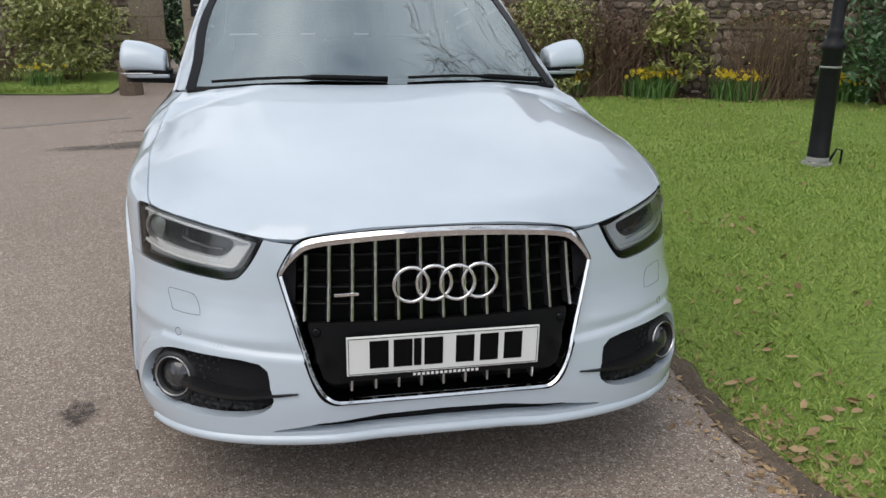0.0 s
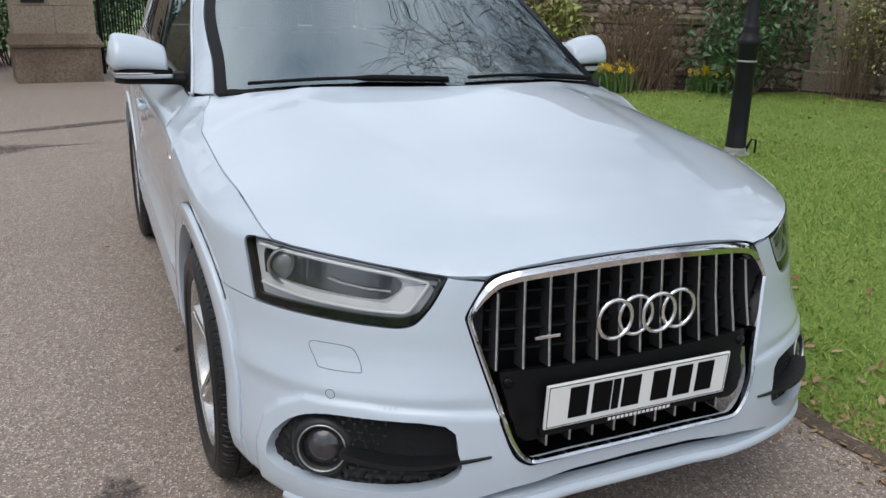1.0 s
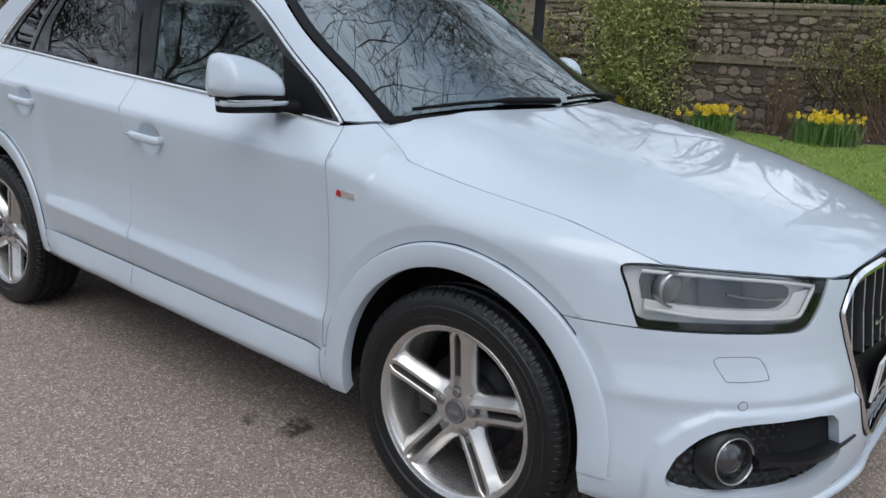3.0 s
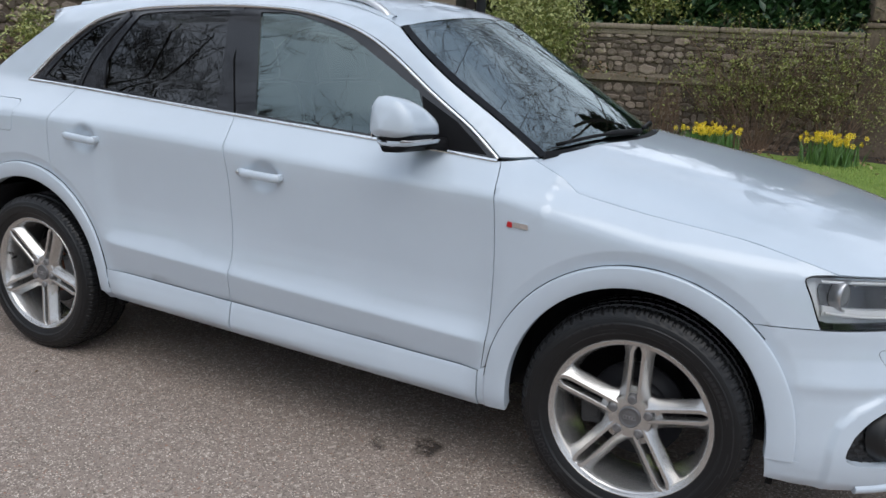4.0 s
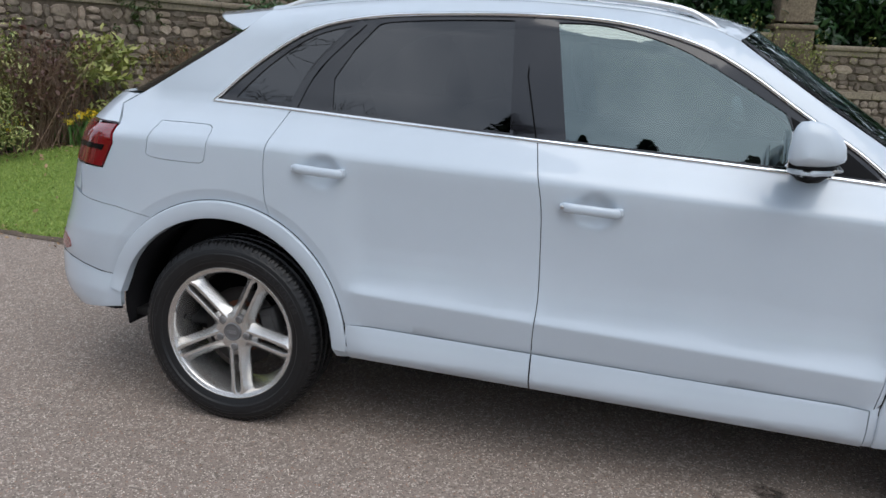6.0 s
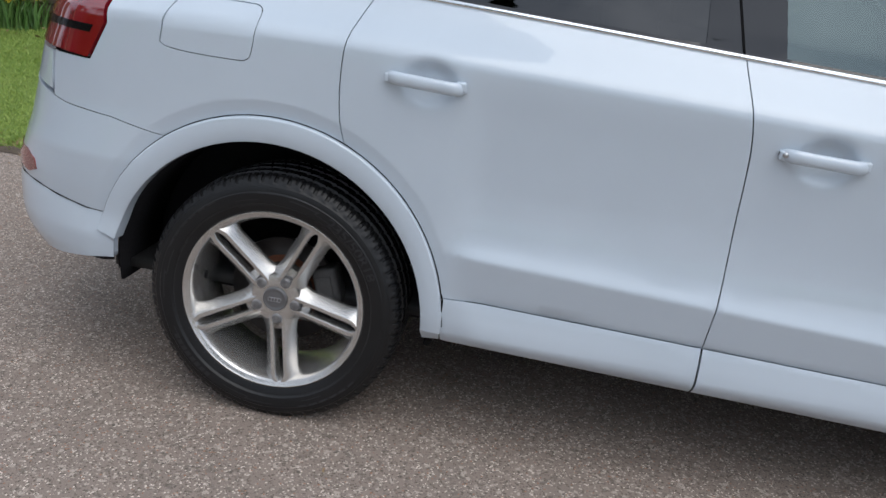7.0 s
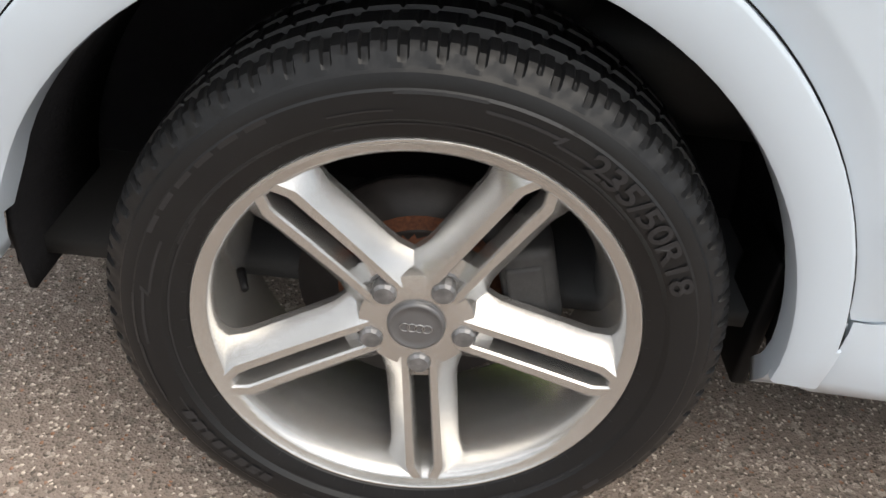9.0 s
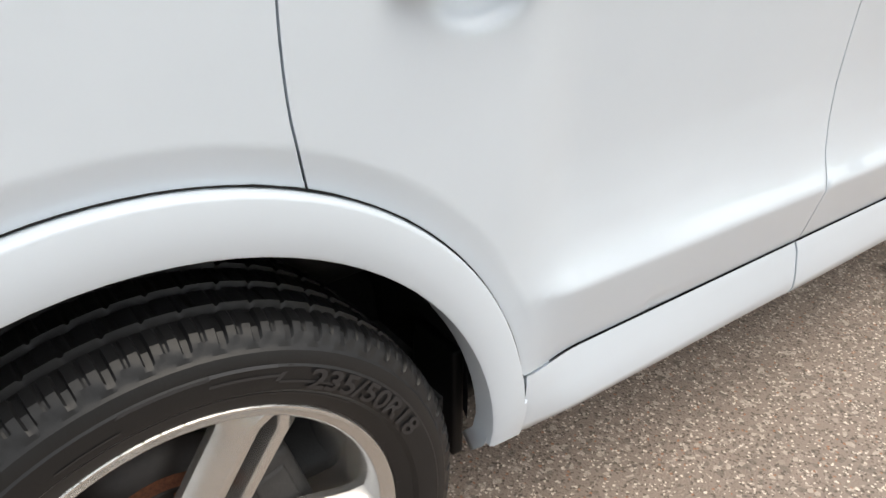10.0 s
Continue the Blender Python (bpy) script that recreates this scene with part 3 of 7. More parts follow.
def blades(name, count, where, low, high, mat, label, kind, cat, lean=.5, wide=.004):
    vs, fs = [], []
    for _ in range(count):
        x, y, z = where()
        a, h = rnd.uniform(0, 6.28), rnd.uniform(low, high)
        w = wide * rnd.uniform(.6, 1.5)
        dx, dy = math.cos(a) * w, math.sin(a) * w
        lx, ly = rnd.gauss(0, lean) * h, rnd.gauss(0, lean) * h
        b = len(vs)
        vs += [(x - dx, y - dy, z), (x + dx, y + dy, z), (x + lx * .5 + dx * .6, y + ly * .5 + dy * .6, z + h * .6), (x + lx, y + ly, z + h)]
        fs += [(b, b + 1, b + 2), (b, b + 2, b + 3)]
    ob = from_lists(name, vs, fs, mat)
    return tagged(ob, label, cat, kind=kind)


def on_lawn(x0, x1, y0, y1, power):
    def spot():
        while True:
            y = rnd.uniform(y0, y1)
            x = edge_x(y) + .02 + (x1 - x0) * rnd.random() ** power
            if before_wall(x, y) > bed_width(y) + .10 * wave(x, y, 1.2) and wave(x, y, 2.5) > rnd.uniform(-1.3, .1):
                return x, y, lawn_z(x, y) - .003
    return spot


blades("grass", 120000, on_lawn(1.1, 4.6, -2.6, 7.5, 1.25), .012, .038, GRASS, "short mown grass blades", "stuff", "grass", .7, .0024)
blades("grass", 75000, on_lawn(1.1, 9.5, -4, 9, .9), .014, .036, GRASS, "short mown grass on the far lawn", "stuff", "grass", .6, .0038)

# Fallen leaves, on the lawn and thick along the drive's edge.
def leaf_litter(name, count, where, size, label):
    vs, fs = [], []
    for _ in range(count):
        c = Vector(where())
        m = Euler((rnd.gauss(0, .45), rnd.gauss(0, .45), rnd.uniform(0, 6.28))).to_matrix()
        s = size * rnd.uniform(.5, 1.4)
        b, curl = len(vs), rnd.uniform(0, .35)
        for u, v in ((-1, 0), (-.45, .42), (.3, .5), (1.1, 0), (.3, -.5), (-.45, -.42)):
            vs.append(c + m @ Vector((u * s, v * s, abs(v) * s * curl + .006)))
        fs += [(b, b + 1, b + 2, b + 3), (b, b + 3, b + 4, b + 5)]
    return tagged(from_lists(name, vs, fs, DEAD), label, "leaves", kind="stuff")


def edge_spot():
    y = rnd.choice((rnd.uniform(-2.2, 6), rnd.gauss(-1.15, .35)))
    x = edge_x(y) + rnd.gauss(.05, .09)
    return x, y, max(.002, lawn_z(x, y) if x > edge_x(y) else .002)


def clump_spot():
    cx, cy = ((1.75, .55), (1.55, .05), (2.2, 1.6), (1.5, -.5), (1.35, -.9))[rnd.randrange(5)]
    x, y = cx + rnd.gauss(0, .13), cy + rnd.gauss(0, .16)
    return x, y, lawn_z(x, y) + .012


def wide_spot():
    x, y, z = on_lawn(1.1, 8, -3, 8, 1)()
    return x, y, z + .01


leaf_litter("fallen_leaves", 1500, edge_spot, .014, "brown dead leaves along the drive edge")
leaf_litter("fallen_leaves", 95, clump_spot, .023, "curled brown leaves lying in the grass")
leaf_litter("fallen_leaves", 230, wide_spot, .022, "scattered dead leaves on the lawn")
def border_spot():
    p = by_wall(rnd.uniform(-2, 12), abs(rnd.gauss(.5, .5)) + .12)
    return p.x, p.y, lawn_z(p.x, p.y) + .02


leaf_litter("fallen_leaves", 900, border_spot, .024, "brown and straw leaves in the border along the wall")
blades("straw", 900, lambda: tuple(Vector(edge_spot()) + Vector((0, 0, .006))), .006, .018, STRAW, "dry straw and grass stalks along the drive edge", "stuff", "straw", 2.0, .0011)
leaf_litter("fallen_leaves", 22, lambda: (rnd.uniform(-4, -.9), rnd.uniform(-1.5, 5), .001), .012, "a few small dead leaves on the tarmac")


def patch(name, cx, cy, rx, ry, turn, mat, z, label, rough=.45):
    n, vs = 40, []
    for k in range(n):
        a = 2 * math.pi * k / n
        r = 1 + rough * noise.noise(Vector((math.cos(a) * 1.6 + cx * 7, math.sin(a) * 1.6 + cy * 5, 1.0))) + rough * .5 * noise.noise(Vector((math.cos(a) * 5, math.sin(a) * 5, cx * 3)))
        x, y = rx * r * math.cos(a), ry * r * math.sin(a)
        c, s = math.cos(turn), math.sin(turn)
        vs.append((cx + x * c - y * s, cy + x * s + y * c, z))
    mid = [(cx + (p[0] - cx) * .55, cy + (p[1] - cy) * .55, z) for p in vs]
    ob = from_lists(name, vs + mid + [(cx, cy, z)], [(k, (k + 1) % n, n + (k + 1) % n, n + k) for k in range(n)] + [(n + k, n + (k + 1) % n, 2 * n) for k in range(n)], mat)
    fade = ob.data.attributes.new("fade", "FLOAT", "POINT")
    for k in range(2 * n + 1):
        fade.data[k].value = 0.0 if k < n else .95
    return tagged(ob, label, "stain", kind="structure")


patch("damp_stain", -.80, .70, .085, .055, .3, STAIN, .004, "dark damp stain on the tarmac")
patch("damp_stain", -.87, .86, .055, .028, .8, STAIN, .004, "small dark damp stain on the tarmac")
patch("damp_stain", -1.15, -.10, .07, .11, .2, STAIN, .004, "dark damp stain on the tarmac")
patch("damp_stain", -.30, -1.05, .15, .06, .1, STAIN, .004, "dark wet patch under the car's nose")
patch("damp_stain", -1.75, -.55, .12, .08, .4, STAIN, .004, "dark damp stain on the tarmac")
patch("damp_stain", -1.95, 5.6, .9, .22, .25, STAIN, .004, "long dark damp streak across the drive", .6)
patch("damp_stain", -1.2, 6.9, 1.3, .13, .45, STAIN, .005, "long dark damp streak across the drive", .6)
bm = bmesh.new()
box(bm, -.85, .85, -.075, .075, 0, .004, 0, Matrix.Translation((-3.0, 7.3, .001)) @ pose(0, 0, 0, 0, 0, 30))
tagged(finish("road_strip", bm, PATCH, smooth=False), "pale patched strip across the drive", "strip", kind="structure")

# Verge left of the gate.
vs, fs = [], []
for j in range(14):
    for k in range(25):
        x, y = -12 + 9.0 * k / 24, 10.45 + j * .5
        yy = y - .10 * (x + 3.3) * .9 + .08 * math.sin(x * 2)
        vs.append((x, yy, .015 + .03 * min(j, 3) + .01 * wave(x, y, 2)))
for j in range(13):
    for k in range(24):
        a = j * 25 + k
        fs.append((a, a + 1, a + 26, a + 25))
tagged(from_lists("verge", vs, fs, LAWN, smooth=True), "green grass verge beside the gate", "verge", kind="structure")


def verge_spot():
    x = rnd.uniform(-9, -3.2)
    y = 10.5 + 1.6 * rnd.random() ** 1.5 - .09 * (x + 3.3)
    return x, y, .03


blades("grass", 9000, verge_spot, .03, .08, GRASS, "grass on the verge", "stuff", "grass", .5, .007)

# ---- walls ----
def stone_kind(seed):
    """A rubble stone, one unit wide and high, a third deep, with a broken, nearly flat face."""
    r = random.Random(seed)
    n = r.choice((6, 7, 8, 9))
    out = []
    for k in range(n):
        t = 2 * math.pi * (k + r.uniform(-.28, .28)) / n + .4
        c, sn = math.cos(t), math.sin(t)
        q = .5 / (abs(c) ** 3.5 + abs(sn) ** 3.5) ** (1 / 3.5) * r.uniform(.84, 1.03)
        out.append((q * c, q * sn))
    vs = [(a, 0, b) for a, b in out] + [(a * .97, r.uniform(.14, .22), b * .97) for a, b in out] + [(a * r.uniform(.70, .86), r.uniform(.24, .33), b * r.uniform(.70, .86)) for a, b in out] + [(r.uniform(-.16, .16), r.uniform(.26, .36), r.uniform(-.16, .16))]
    fs = []
    for l in range(2):
        fs += [(l * n + k, l * n + (k + 1) % n, (l + 1) * n + (k + 1) % n, (l + 1) * n + k) for k in range(n)]
    fs += [(2 * n + k, 2 * n + (k + 1) % n, 3 * n) for k in range(n)]
    return vs, fs


KINDS = [stone_kind(k) for k in range(22)]


def courses(s0, s1, z0, z1, high, seed):
    """Places for rubble stones: (s, z, width, height, kind, turn)."""
    r, out, z = random.Random(seed), [], z0
    while z < z1 - .05:
        h = min(r.uniform(.65, 1.45) * high, z1 - z)
        s = s0 + r.uniform(-.1, 0)
        while s < s1:
            w = r.choice((r.uniform(.6, 1.2), r.uniform(1.0, 2.3))) * high * 1.05
            split = r.random() < .3 and h > .11
            for part_, (zz, hh) in enumerate(((z, h * .5), (z + h * .5, h * .5)) if split else ((z, h),)):
                out.append((s + w / 2, zz + hh / 2 + r.uniform(-.02, .02), w * r.uniform(.95, 1.06), hh * r.uniform(.93, 1.08), r.randrange(22), r.gauss(0, .10)))
            s += w
        z += h
    return out


def wall_run(name, frame_of, s0, s1, base, top, string, thick, label, single, seed, high=.125):
    """A rubble wall with a string course and a moulded coping. single: the stretch whose stones are pieces of their own."""
    bm = bmesh.new()
    m = frame_of
    box(bm, s0, s1, -thick, 0, base - .4, top - .12, 0, m)
    wall = finish(name, bm, MORTAR, smooth=False)
    tagged(wall, label, "wall", kind="structure")
    bm = bmesh.new()
    n = int((s1 - s0) / .9)
    for k in range(n):
        a, b = s0 + (s1 - s0) * k / n + .003, s0 + (s1 - s0) * (k + 1) / n - .003
        box(bm, a, b, -.02, .045, string - .055, string + .045, .012, m)
        box(bm, a + .2, b + .2, -.01, .012, string + .045, string + .075, .006, m)
    finish("string_course", bm, DRESSED, wall, smooth=False)
    bm = bmesh.new()
    for k in range(n):
        a, b = s0 + (s1 - s0) * k / n + .003, s0 + (s1 - s0) * (k + 1) / n - .003
        box(bm, a, b, -thick - .04, .075, top - .075, top, .03, m)
        box(bm, a, b, -thick, .030, top - .15, top - .075, .012, m)
    finish("coping", bm, DRESSED, wall, smooth=False)
    spots = courses(s0, s1, base - .1, string - .055, high, seed) + courses(s0, s1, string + .06, top - .15, high, seed + 1)
    pieces = [q for q in spots if single and single[0] < q[0] < single[1]][:300]
    chosen = {id(q) for q in pieces}
    vs, fs = [], []
    for q in spots:
        if id(q) in chosen:
            continue
        s, z, w, h, k, t = q
        kv, kf = KINDS[k]
        b, c, sn = len(vs), math.cos(t), math.sin(t)
        d = rnd.uniform(.042, .085)
        vs += [m @ Vector((s + (x * c - zz * sn) * w, y * d * 2 - .012, z + (x * sn + zz * c) * h)) for x, y, zz in kv]
        fs += [tuple(b + i for i in f) for f in kf]
    rest = from_lists("rubble_stones", vs, fs, STONE, wall, smooth=False)
    tagged(rest, "grey-brown rubble stones set in lime mortar", kind="stuff")
    return wall, pieces, m


def basis(origin, along, face):
    """A frame with x along the wall, y out of its face and z up."""
    return Matrix(((along.x, face.x, 0, origin.x), (along.y, face.y, 0, origin.y), (0, 0, 1, origin.z), (0, 0, 0, 1)))


M_WALL = basis(A_WALL, D_WALL, -N_WALL)
M_EAST, M_NORTH = basis(EAST0, D_EAST, F_EAST), basis(BEND, D_NORTH, F_NORTH)
main_wall = wall_run("wall_garden", M_EAST, .30, 6.95, .1, 1.90, 1.13, .35, "old rubble stone garden wall with dressed coping", (.3, 5.5), 5)
north_wall = wall_run("wall_garden_north", M_NORTH, .03, 6.95, .1, 1.90, 1.13, .35, "rubble stone garden wall running on from the tall pier", (.03, 6.95), 33)
wall_run("wall_garden_low", M_EAST, -14, -.32, .1, 1.76, 1.06, .35, "lower stretch of the rubble stone garden wall", None, 9)
L_DIR = Vector((-1, .16, 0)).normalized()
M_LEFT = basis(Vector((-3.0, 13.35, 0)), L_DIR, Vector((L_DIR.y, -L_DIR.x, 0)) * (1 if L_DIR.x > 0 else -1) * -1)
if (M_LEFT.to_3x3() @ Vector((0, 1, 0))).y > 0:
    M_LEFT = basis(Vector((-3.0, 13.35, 0)), L_DIR, Vector((.16, 1, 0)).normalized() * -1)
wall_run("wall_gate_side", M_LEFT, .1, 16, 0, 1.62, .72, .35, "rubble stone wall beside the gate pier", None, 21, .13)

# Pilaster between the two wall heights.
bm = bmesh.new()
box(bm, -.31, .31, -.45, .06, -.2, 1.10, .02, M_EAST)
box(bm, -.29, .29, -.43, .045, 1.10, 1.96, .02, M_EAST)
box(bm, -.32, .32, -.48, .09, 1.96, 2.03, .03, M_EAST)
box(bm, -.25, .25, -.40, .05, 2.06, 2.75, .02, M_EAST)
box(bm, -.33, .33, -.46, .12, 2.75, 2.87, .03, M_EAST)
tagged(finish("pilaster", bm, PLINTH, smooth=False), "stained dressed stone pilaster with orange lichen", "pilaster", kind="structure")

# Soil bed at the wall's foot.
vs, fs = [], []
for k in range(61):
    s = -6 + 19.0 * k / 60
    wide = bed_width(by_wall(s, 0).y) + .12 * wave(s, 1, 1.2)
    for j, o in enumerate((.0, .5, 1.0)):
        p = by_wall(s, o * wide)
        vs.append((p.x, p.y, .235 - .02 * j + .02 * wave(s, o, 3)))
for k in range(60):
    for j in range(2):
        a = k * 3 + j
        fs.append((a, a + 1, a + 4, a + 3))
tagged(from_lists("flower_bed", vs, fs, SOIL, smooth=True), "dark soil border at the foot of the wall", "flower bed", kind="structure")

# ---- house, outbuilding and piers ----
M_HOUSE = basis(A_WALL + N_WALL * 8.3, D_WALL, -N_WALL)
house = tagged(new("house"), "old grey rubble stone house behind the garden wall", "house")
bm = bmesh.new()
for a, b, c, d in ((5.2, 8.35, -.2, 6.0), (9.95, 20, -.2, 6.0), (8.35, 9.95, -.2, 2.2), (8.35, 9.95, 3.6, 6.0)):
    box(bm, a, b, -.5, 0, c, d, 0, M_HOUSE)
box(bm, 5.2, 20, -7, -6.6, -.2, 6.0, 0, M_HOUSE)
box(bm, 5.2, 5.6, -6.6, -.5, -.2, 6.0, 0, M_HOUSE)
box(bm, 19.6, 20, -6.6, -.5, -.2, 6.0, 0, M_HOUSE)
wall_h = finish("wall", bm, MORTAR, house, smooth=False)
vs, fs = [], []
for s, z, w, h, k, t in courses(5.2, 16, 1.4, 4.2, .13, 33):
    if 8.2 < s < 10.1 and 2.1 < z < 3.75:
        continue
    kv, kf = KINDS[k]
    b = len(vs)
    vs += [M_HOUSE @ Vector((s + x * w, y * .10 - .012, z + zz * h)) for x, y, zz in kv]
    fs += [tuple(b + i for i in f) for f in kf]
tagged(from_lists("facing_stone", vs, fs, STONE, wall_h, smooth=True), kind="stuff")
bm = bmesh.new()
for x0, x1 in ((5.15, 5.55), (5.2, 5.45)):
    box(bm, x0, x1, -.02, .03, 0, 6, .01, M_HOUSE)
finish("quoins", bm, DRESSED, house, smooth=False)
win = bmesh.new()
for a, b, c, d in ((8.30, 8.52, 2.2, 3.6), (9.06, 9.24, 2.2, 3.6), (9.78, 10.0, 2.2, 3.6), (8.2, 10.1, 2.05, 2.2), (8.2, 10.1, 3.6, 3.8)):
    box(win, a, b, -.30, .04, c, d, .015, M_HOUSE)
window_h = finish("window", win, DRESSED, house, "dressed stone mullioned window", smooth=False)
for a, b in ((8.52, 9.06), (9.24, 9.78)):
    bm = bmesh.new()
    box(bm, a, b, -.24, -.22, 2.2, 3.6, 0, M_HOUSE)
    pane = finish("pane", bm, PANE, window_h, smooth=False)
    bm = bmesh.new()
    for k in range(1, 5):
        box(bm, a, b, -.22, -.205, 2.2 + .28 * k - .008, 2.2 + .28 * k + .008, 0, M_HOUSE)
    for k in (1, 2):
        x = a + (b - a) * k / 3
        box(bm, x - .006, x + .006, -.22, -.205, 2.2, 3.6, 0, M_HOUSE)
    finish("glazing_bars", bm, IRON, window_h, smooth=False)
bm = bmesh.new()
pr = [M_HOUSE @ Vector(p) for p in ((4.9, .5, 5.9), (20.3, .5, 5.9), (20.3, -3.5, 9.4), (4.9, -3.5, 9.4), (20.3, -7.5, 5.9), (4.9, -7.5, 5.9))]
v = [bm.verts.new(p) for p in pr]
for f in ((0, 1, 2, 3), (3, 2, 4, 5), (0, 3, 5), (1, 4, 2)):
    bm.faces.new([v[i] for i in f])
finish("roof", bm, SLATE, house, smooth=False)

shed = tagged(new("outbuilding"), "small outbuilding with a brown tiled roof behind the wall", "outbuilding")
bm = bmesh.new()
box(bm, 3.4, 5.4, -5.6, -4.2, -.2, 2.95, 0, M_WALL)
box(bm, 3.4, 3.55, -4.2, -3.0, -.2, 2.7, 0, M_WALL)
box(bm, 5.25, 5.4, -4.2, -3.0, -.2, 2.7, 0, M_WALL)
finish("wall", bm, DARKWOOD, shed, "dark timber walls", smooth=False)
for k in range(9):
    t = k / 8
    bm = bmesh.new()
    box(bm, 3.1, 5.7, -.14, .14, -.02, .02, .006, M_WALL @ Matrix.Translation((0, -2.85 - 1.3 * t, 2.66 + 1.0 * t)) @ pose(0, 0, 0, -38, 0, 0))
    finish("roof_slab", bm, SLATE, shed, smooth=False)

bm = bmesh.new()
box(bm, 5.62, 6.55, -3.2, -2.6, -.2, 3.5, .02, M_WALL)
box(bm, 5.54, 6.63, -3.28, -2.52, 3.5, 3.68, .03, M_WALL)
box(bm, 5.56, 6.61, -3.26, -2.54, -.2, .5, .03, M_WALL)
tagged(finish("garden_pier", bm, DRESSED, smooth=False), "tall dressed stone pier behind the garden wall", "pier")

PIER_HEIGHT = 3.1


def pier(cx, cy, w, turn, label, plaque=False):
    m = Matrix.Translation((cx, cy, 0)) @ pose(0, 0, 0, 0, 0, turn)
    p = tagged(new("gate_pier"), label, "gate pier", "piers of the gateway")
    bm = bmesh.new()
    box(bm, -w / 2, w / 2, -w / 2, w / 2, -.1, .50, .015, m)
    finish("plinth", bm, PLINTH, p, smooth=False)
    bm = bmesh.new()
    prof = [(.0, .50), (.035, .52), (.045, .56), (.02, .60), (-.01, .66), (-.035, .70)]
    loops = []
    for o, z in prof:
        h = w / 2 + o
        loops.append([m @ Vector(q) for q in ((-h, -h, z), (h, -h, z), (h, h, z), (-h, h, z))])
    rings(bm, loops, True, True)
    finish("moulding", bm, PLINTH, p, smooth=False)
    z, h = .70, w / 2 - .04
    while z < PIER_HEIGHT - .3:
        for x0, x1 in ((-h, -.002 + .12 * math.sin(z * 9)), (.002 + .12 * math.sin(z * 9), h)):
            bm = bmesh.new()
            box(bm, x0, x1, -h, h, z + .002, z + .40, .006, m)
            finish("block", bm, DRESSED, p, smooth=False)
        z += .402
    bm = bmesh.new()
    box(bm, -w / 2 - .06, w / 2 + .06, -w / 2 - .06, w / 2 + .06, z, z + .16, .03, m)
    box(bm, -w / 2 + .05, w / 2 - .05, -w / 2 + .05, w / 2 - .05, z + .16, z + .34, .05, m)
    finish("cap", bm, DRESSED, p, smooth=False)
    if plaque:
        bm = bmesh.new()
        box(bm, -w / 2 + .17, -w / 2 + .48, -h - .02, -h + .01, 1.14, 1.42, .006, m)
        pl = finish("plaque", bm, IRON, p, "small dark slate plaque", smooth=False)
        bm = bmesh.new()
        for k, (a, b) in enumerate(((.22, .43), (.25, .40))):
            box(bm, -w / 2 + a, -w / 2 + b, -h - .022, -h - .018, 1.30 - .07 * k, 1.33 - .07 * k, 0, m)
        finish("plaque_text", bm, GALV, pl, smooth=False)
    return p


pier(-1.44, 11.80, 1.18, 6, "large weathered stone gate pier with a dark plaque", True)
pier(-2.78, 13.25, .66, 6, "slender stone pier beside the gateway")
pier(2.15, 14.45, 1.05, 6, "stone gate pier on the far side of the gateway")


def bollard(cx, cy, r, h, mat, label):
    bm, loops = bmesh.new(), []
    for z, k in ((-.05, 1.12), (0, 1.1), (h * .5, 1.03), (h * .86, .97), (h * .88, .95), (h, .10)):
        loops.append([Vector((cx + r * k * math.cos(a), cy + r * k * math.sin(a), z)) for a in (2 * math.pi * (j + .5) / 8 for j in range(8))])
    rings(bm, loops, True, True)
    tagged(finish("bollard", bm, mat, smooth=False), label, "bollard", "stone bollards")


bollard(-2.68, 10.35, .165, .56, PLINTH, "tapered eight-sided stone bollard at the verge")
bollard(-.20, 9.42, .165, .58, MOSSY, "mossy eight-sided stone bollard with a pointed top")
bollard(-4.75, 10.15, .15, .50, PLINTH, "weathered stone bollard on the grass verge")
bm, loops = bmesh.new(), []
for z, k in ((-.05, 1.05), (.3, 1.0), (.62, .94), (.80, .72), (.87, .35), (.89, .05)):
    loops.append([Vector((.95 + .28 * k * math.cos(a), 17.9 + .28 * k * math.sin(a), z)) for a in (2 * math.pi * j / 16 for j in range(16))])
rings(bm, loops, True, True)
tagged(finish("guard_stone", bm, PLINTH), "dark round-topped guard stone beside the path", "guard stone")

# Open iron gate leaf.
gate = tagged(new("iron_gate"), "black wrought iron gate leaf standing open", "gate")
GA, GB = Vector((-.74, 12.55, 0)), Vector((.16, 14.15, 0))
gd = (GB - GA).normalized()
for nm, z in (("rail", .12), ("rail", .42), ("rail", 1.75), ("rail", 2.05)):
    bm = bmesh.new()
    tube(bm, [GA + Vector((0, 0, z)), GB + Vector((0, 0, z))], .022, 6)
    finish(nm, bm, IRON, gate)
n = 17
for k in range(n + 1):
    bm = bmesh.new()
    p = GA.lerp(GB, k / n)
    hgt = 2.05 + (.22 if 0 < k < n else .1)
    tube(bm, [p + Vector((0, 0, -.02 if k in (0, n) else .06)), p + Vector((0, 0, hgt))], .034 if k in (0, n) else .011, 6)
    if 0 < k < n:
        tube(bm, [p + Vector((0, 0, hgt - .02)), p + Vector((0, 0, hgt + .04)), p + Vector((0, 0, hgt + .12))], [.012, .024, .002], 6)
    finish("bar", bm, IRON, gate)
for k in range(n):
    p = GA.lerp(GB, (k + .5) / n)
    for z in (.27, 1.90):
        bm = bmesh.new()
        tube(bm, [p + gd * .038 * math.cos(a) + Vector((0, 0, z + .11 * math.sin(a))) for a in (2 * math.pi * j / 12 for j in range(13))], .007, 4, False)
        finish("scroll", bm, IRON, gate)

